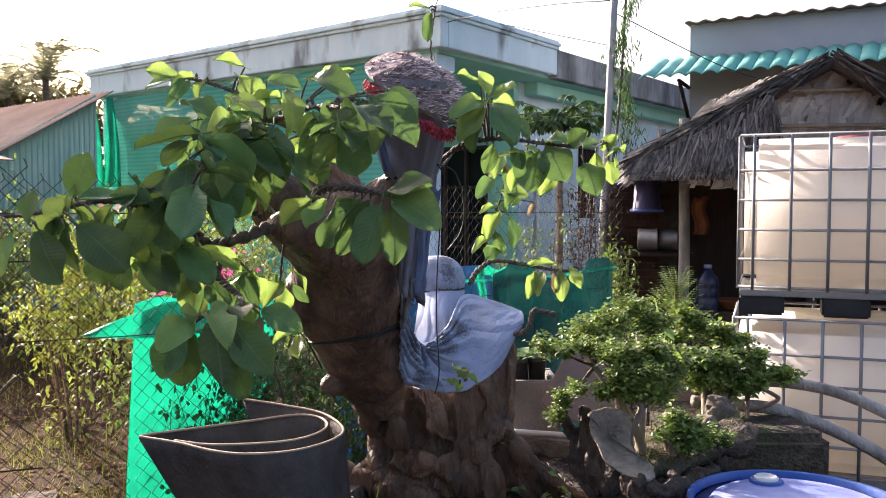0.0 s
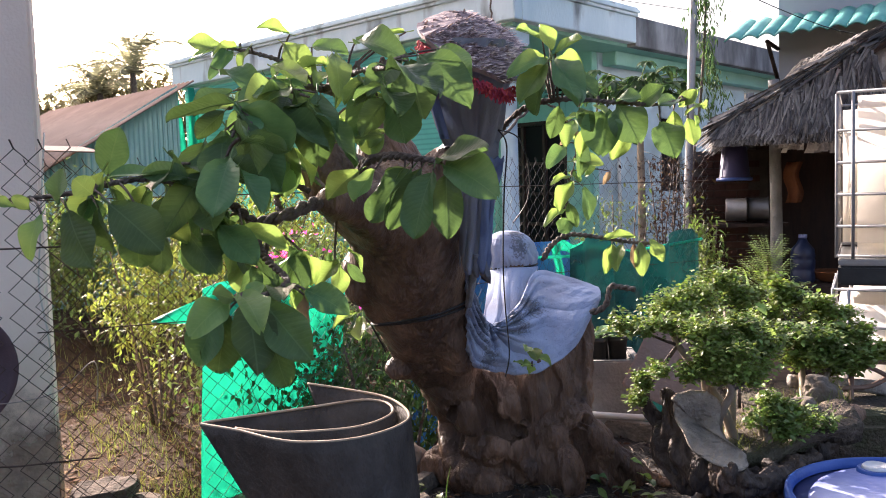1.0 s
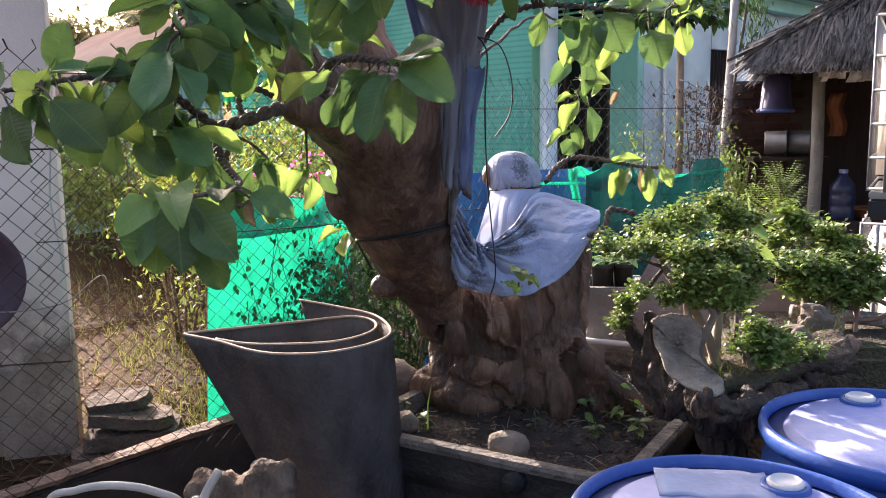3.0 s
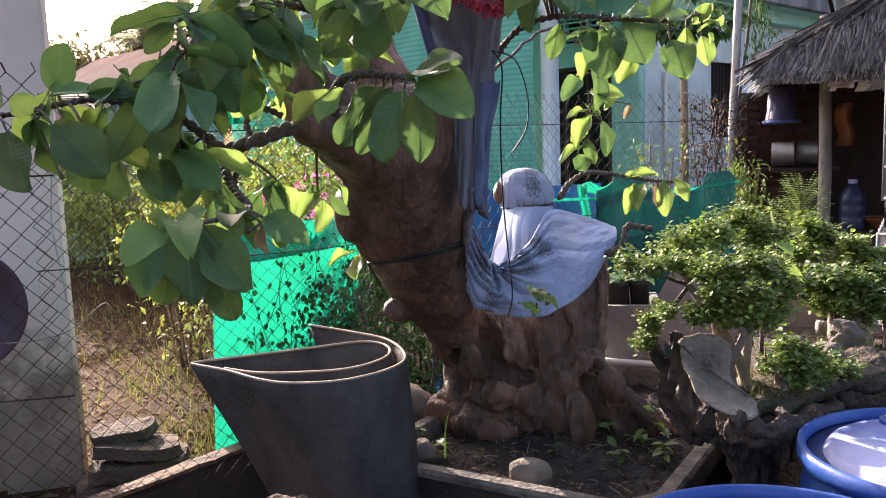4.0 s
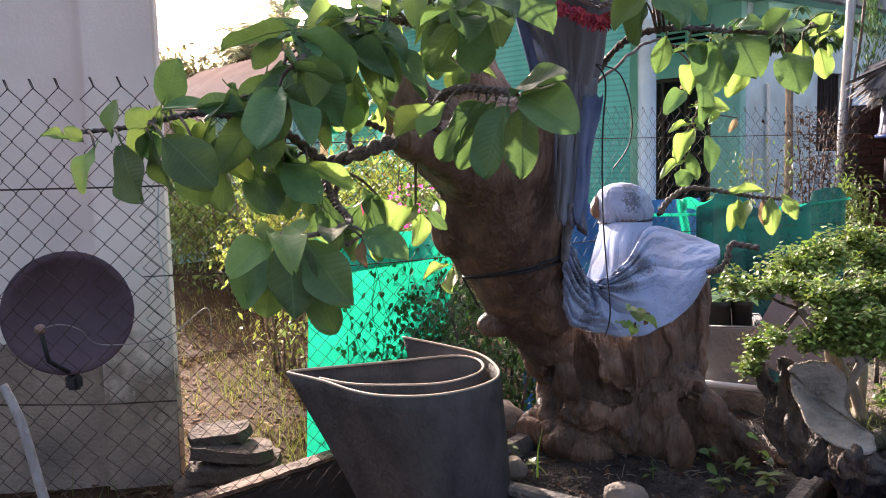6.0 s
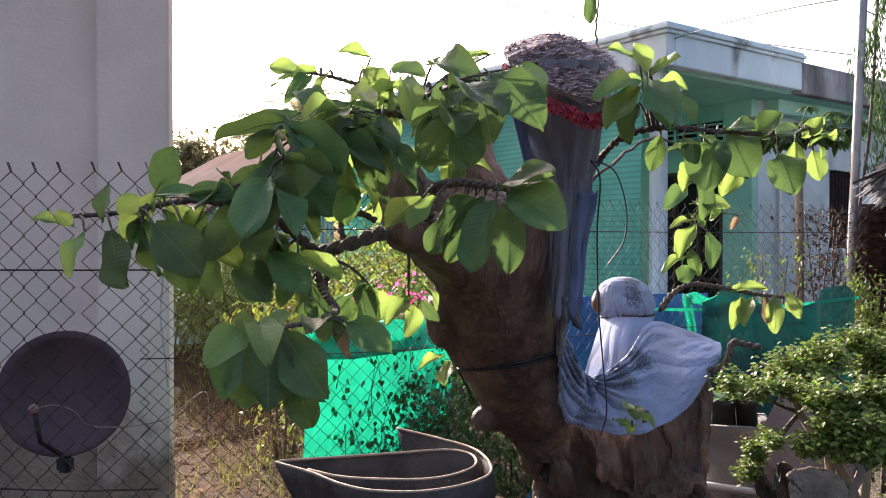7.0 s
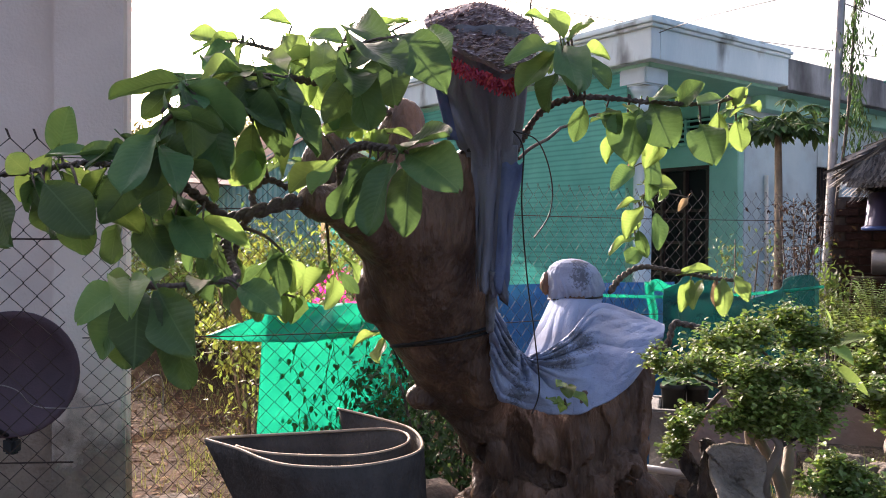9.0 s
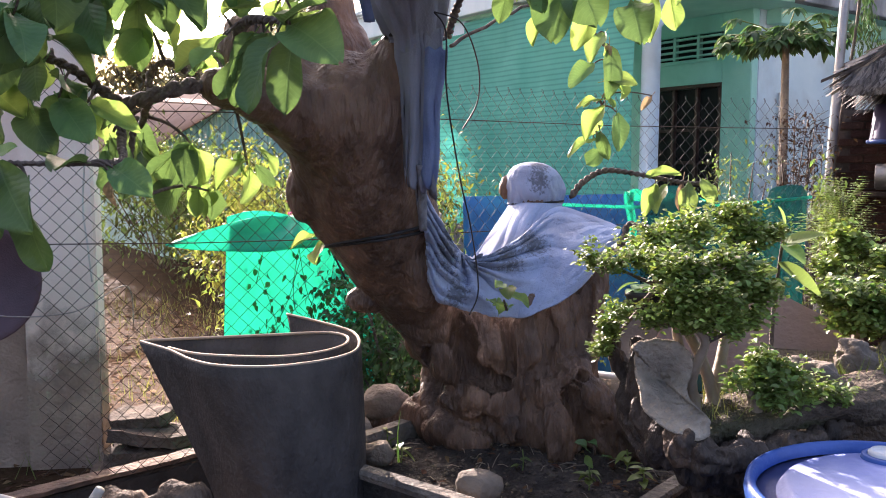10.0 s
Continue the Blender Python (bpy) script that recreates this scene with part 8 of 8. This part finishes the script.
solo("soil_clods", bm, M["clod"], "crumbly clods and pebbles on the tray soil", "soil", kind="stuff", smooth=False)
bm = bmesh.new()
for i in range(130):
    q = soil_pt(krng.random(), krng.random())
    d = Vector((krng.gauss(0, 1), krng.gauss(0, 1), krng.uniform(0, 0.4))).normalized() * krng.uniform(0.02, 0.07)
    add_tube(bm, [q + Vector((0, 0, 0.004)), q + d * 0.5 + Vector((0, 0, 0.008)), q + d + Vector((0, 0, 0.003))], 0.0012, 4)
solo("dry_twigs", bm, M["bamboo"], "thin dry twigs scattered on the tray soil", "twigs", kind="stuff", smooth=False)
bm = bmesh.new()
for i in range(260):
    q = soil_pt(krng.random() ** 0.7, krng.random())
    add_leaf(bm, Matrix.LocRotScale(q + Vector((0, 0, 0.006)), Euler((krng.uniform(-0.5, 0.5), krng.uniform(-0.5, 0.5), krng.uniform(0, 6.28))), None), krng.uniform(0.012, 0.035), krng.uniform(0.008, 0.018), 0.3, 0.3, 3)
solo("leaf_crumbs", bm, M["litter"], "dry leaf crumbs scattered on the tray soil", "leaf litter", kind="stuff", smooth=False)
for k, (x, y, n) in enumerate(((0.30, 2.66, 9), (0.43, 2.72, 8), (0.38, 2.84, 6), (-0.30, 2.80, 8), (-0.22, 2.70, 6), (0.12, 2.70, 4))):
    sprout = thing("weed_sprout", "small green weed sprout growing in the tray", "weed", "weed sprouts", at=(x, y, soil_z(x, y)))
    base = Vector((x, y, soil_z(x, y)))
    part("stem", tube([base - Vector((0, 0, 0.01)), base + Vector((0.004, 0, 0.03)), base + Vector((0.0, 0.004, 0.06))], 0.0018, 5, 3), M["leaf_small"], sprout)
    for i in range(n):
        lb = bmesh.new()
        add_leaf(lb, Matrix.LocRotScale(base + Vector((0, 0, krng.uniform(0.015, 0.06))), Euler((krng.uniform(-0.5, 0.6), krng.uniform(-0.3, 0.3), i * 2.4)), None), krng.uniform(0.025, 0.05), krng.uniform(0.014, 0.026), 0.25, 0.4, 5)
        part("leaf", lb, M["leaf_small"], sprout)
solo("grass_blade", tube([(-0.19, 2.60, 0.64), (-0.185, 2.58, 0.72), (-0.17, 2.56, 0.79)], lambda t: 0.0028 * (1.1 - t), 4, 6), M["leaf_young"], "single yellow-green grass blade in the tray", "grass")
# grass and fallen leaves
grng = random.Random(3)
bm = bmesh.new()
for cx, cy, s, n in ((-1.6, 4.35, 0.25, 260), (-1.25, 4.1, 0.2, 200), (-2.6, 5.6, 0.35, 260), (-3.5, 7.0, 0.9, 500), (0.35, 3.75, 0.2, 160), (1.2, 3.6, 0.3, 260), (-4.2, 8.0, 1.0, 500), (-2.1, 5.0, 0.45, 420), (-1.9, 4.2, 0.3, 220)):
    for i in range(n):
        p = Vector((cx + grng.gauss(0, s), cy + grng.gauss(0, s), 0.0))
        d = Vector((grng.gauss(0, 0.4), grng.gauss(0, 0.4), 1)).normalized()
        w = Vector((grng.uniform(-1, 1), grng.uniform(-1, 1), 0)).normalized() * 0.003
        h = grng.uniform(0.06, 0.2)
        q = p + d * h
        bm.faces.new([bm.verts.new(x) for x in (p - w, p + w, q)])
solo("grass", bm, M["grass"], "tufts of dry green grass on the yard", "grass", kind="stuff", smooth=False)
bm = bmesh.new()
for i in range(5200):
    x, y = grng.uniform(-5, -0.6), grng.uniform(3.4, 8)
    p = Vector((x, y, ground_height(x, y) + 0.008))
    add_leaf(bm, Matrix.LocRotScale(p, Euler((grng.uniform(-0.3, 0.3), grng.uniform(-0.3, 0.3), grng.uniform(0, 6.28))), None), grng.uniform(0.03, 0.08), 0.03, 0.2, 0.1, 2)
solo("leaf_litter", bm, M["litter"], "brown fallen leaves scattered on the dirt", "leaf litter", kind="stuff", smooth=False)
# dark dry shrub behind the end of the fence
srng = random.Random(21)
shrub = thing("dry_shrub", "dark twiggy half-dry shrub behind the end of the fence", "shrub", at=(1.21, 7.0, 0))
for k in range(9):
    a, lean = srng.uniform(0, 6.28), srng.uniform(0.05, 0.24)
    top = Vector((1.21 + lean * math.cos(a), 7.0 + lean * math.sin(a), srng.uniform(1.35, 1.85)))
    midp = Vector((1.21, 7.0, 0)).lerp(top, 0.5) + Vector((srng.uniform(-0.06, 0.06), srng.uniform(-0.06, 0.06), 0))
    stem_b = tube([(1.21 + 0.03 * math.cos(a), 7.0 + 0.03 * math.sin(a), -0.02), midp, top], lambda t: 0.011 - 0.008 * t, 5, 6)
    for i in range(26):
        q = midp.lerp(top, srng.uniform(-0.3, 1.0))
        d = Vector((srng.gauss(0, 1), srng.gauss(0, 1), srng.uniform(-0.2, 1.2))).normalized() * srng.uniform(0.06, 0.2)
        add_tube(stem_b, [q, q + d * 0.5 + Vector((0, 0, 0.01)), q + d], 0.0022, 4)
    part("stem", stem_b, M["dark_wood"], shrub)
bm = bmesh.new()
for i in range(1100):
    z = srng.uniform(0.45, 1.8)
    p = Vector((1.21 + srng.gauss(0, 0.11), 7.0 + srng.gauss(0, 0.11), z))
    add_leaf(bm, Matrix.LocRotScale(p, Euler((srng.uniform(-1.2, 0.4), srng.uniform(-0.6, 0.6), srng.uniform(0, 6.28))), None), srng.uniform(0.02, 0.045), srng.uniform(0.012, 0.022), 0.3, 0.3, 2)
tagged(part("foliage", bm, M["litter"], shrub, smooth=False), kind="stuff")
# overhead wires
solo("power_line", tube([(-12.3, 12.9, 8.5), (-6.54, 14.74, 6.85), (-4.24, 15.46, 6.26), (-0.69, 16.55, 5.6), (4.0, 18.0, 5.0)], 0.008, 4, 6), M["black_wire"], "thin overhead power line", "cable", "overhead wires")
solo("power_line", tube([(1.58, 7.7, 3.5), (0.64, 9.7, 3.85), (-3.0, 18, 5.1), (-12, 30, 8.5)], 0.006, 4, 6), M["black_wire"], "thin overhead power line", "cable", "overhead wires")
solo("power_line", tube([(1.58, 7.7, 3.4), (3.0, 8.7, 3.05), (4.2, 9.5, 2.95)], 0.005, 4, 6), M["black_wire"], "thin overhead power line", "cable", "overhead wires")
# stick by the fence, cord on the wall corner
solo("wooden_stick", tube([(-1.10, 1.83, 0.0), (-1.13, 1.84, 0.5), (-1.165, 1.852, 0.71), (-1.205, 1.862, 0.84), (-1.25, 1.874, 0.97), (-1.30, 1.885, 1.05)], lambda t: 0.013 - 0.003 * t, 8, 5), M["stick"], "grey weathered wooden stick leaning at the fence", "stick")
solo("hanging_rope", tube([(-2.03, 3.74, 1.9), (-2.06, 3.70, 1.4), (-2.075, 3.70, 1.22), (-2.04, 3.68, 1.05), (-2.025, 3.68, 0.9)], 0.004, 5, 6), M["hose"], "white rope hanging at the wall corner", "rope")
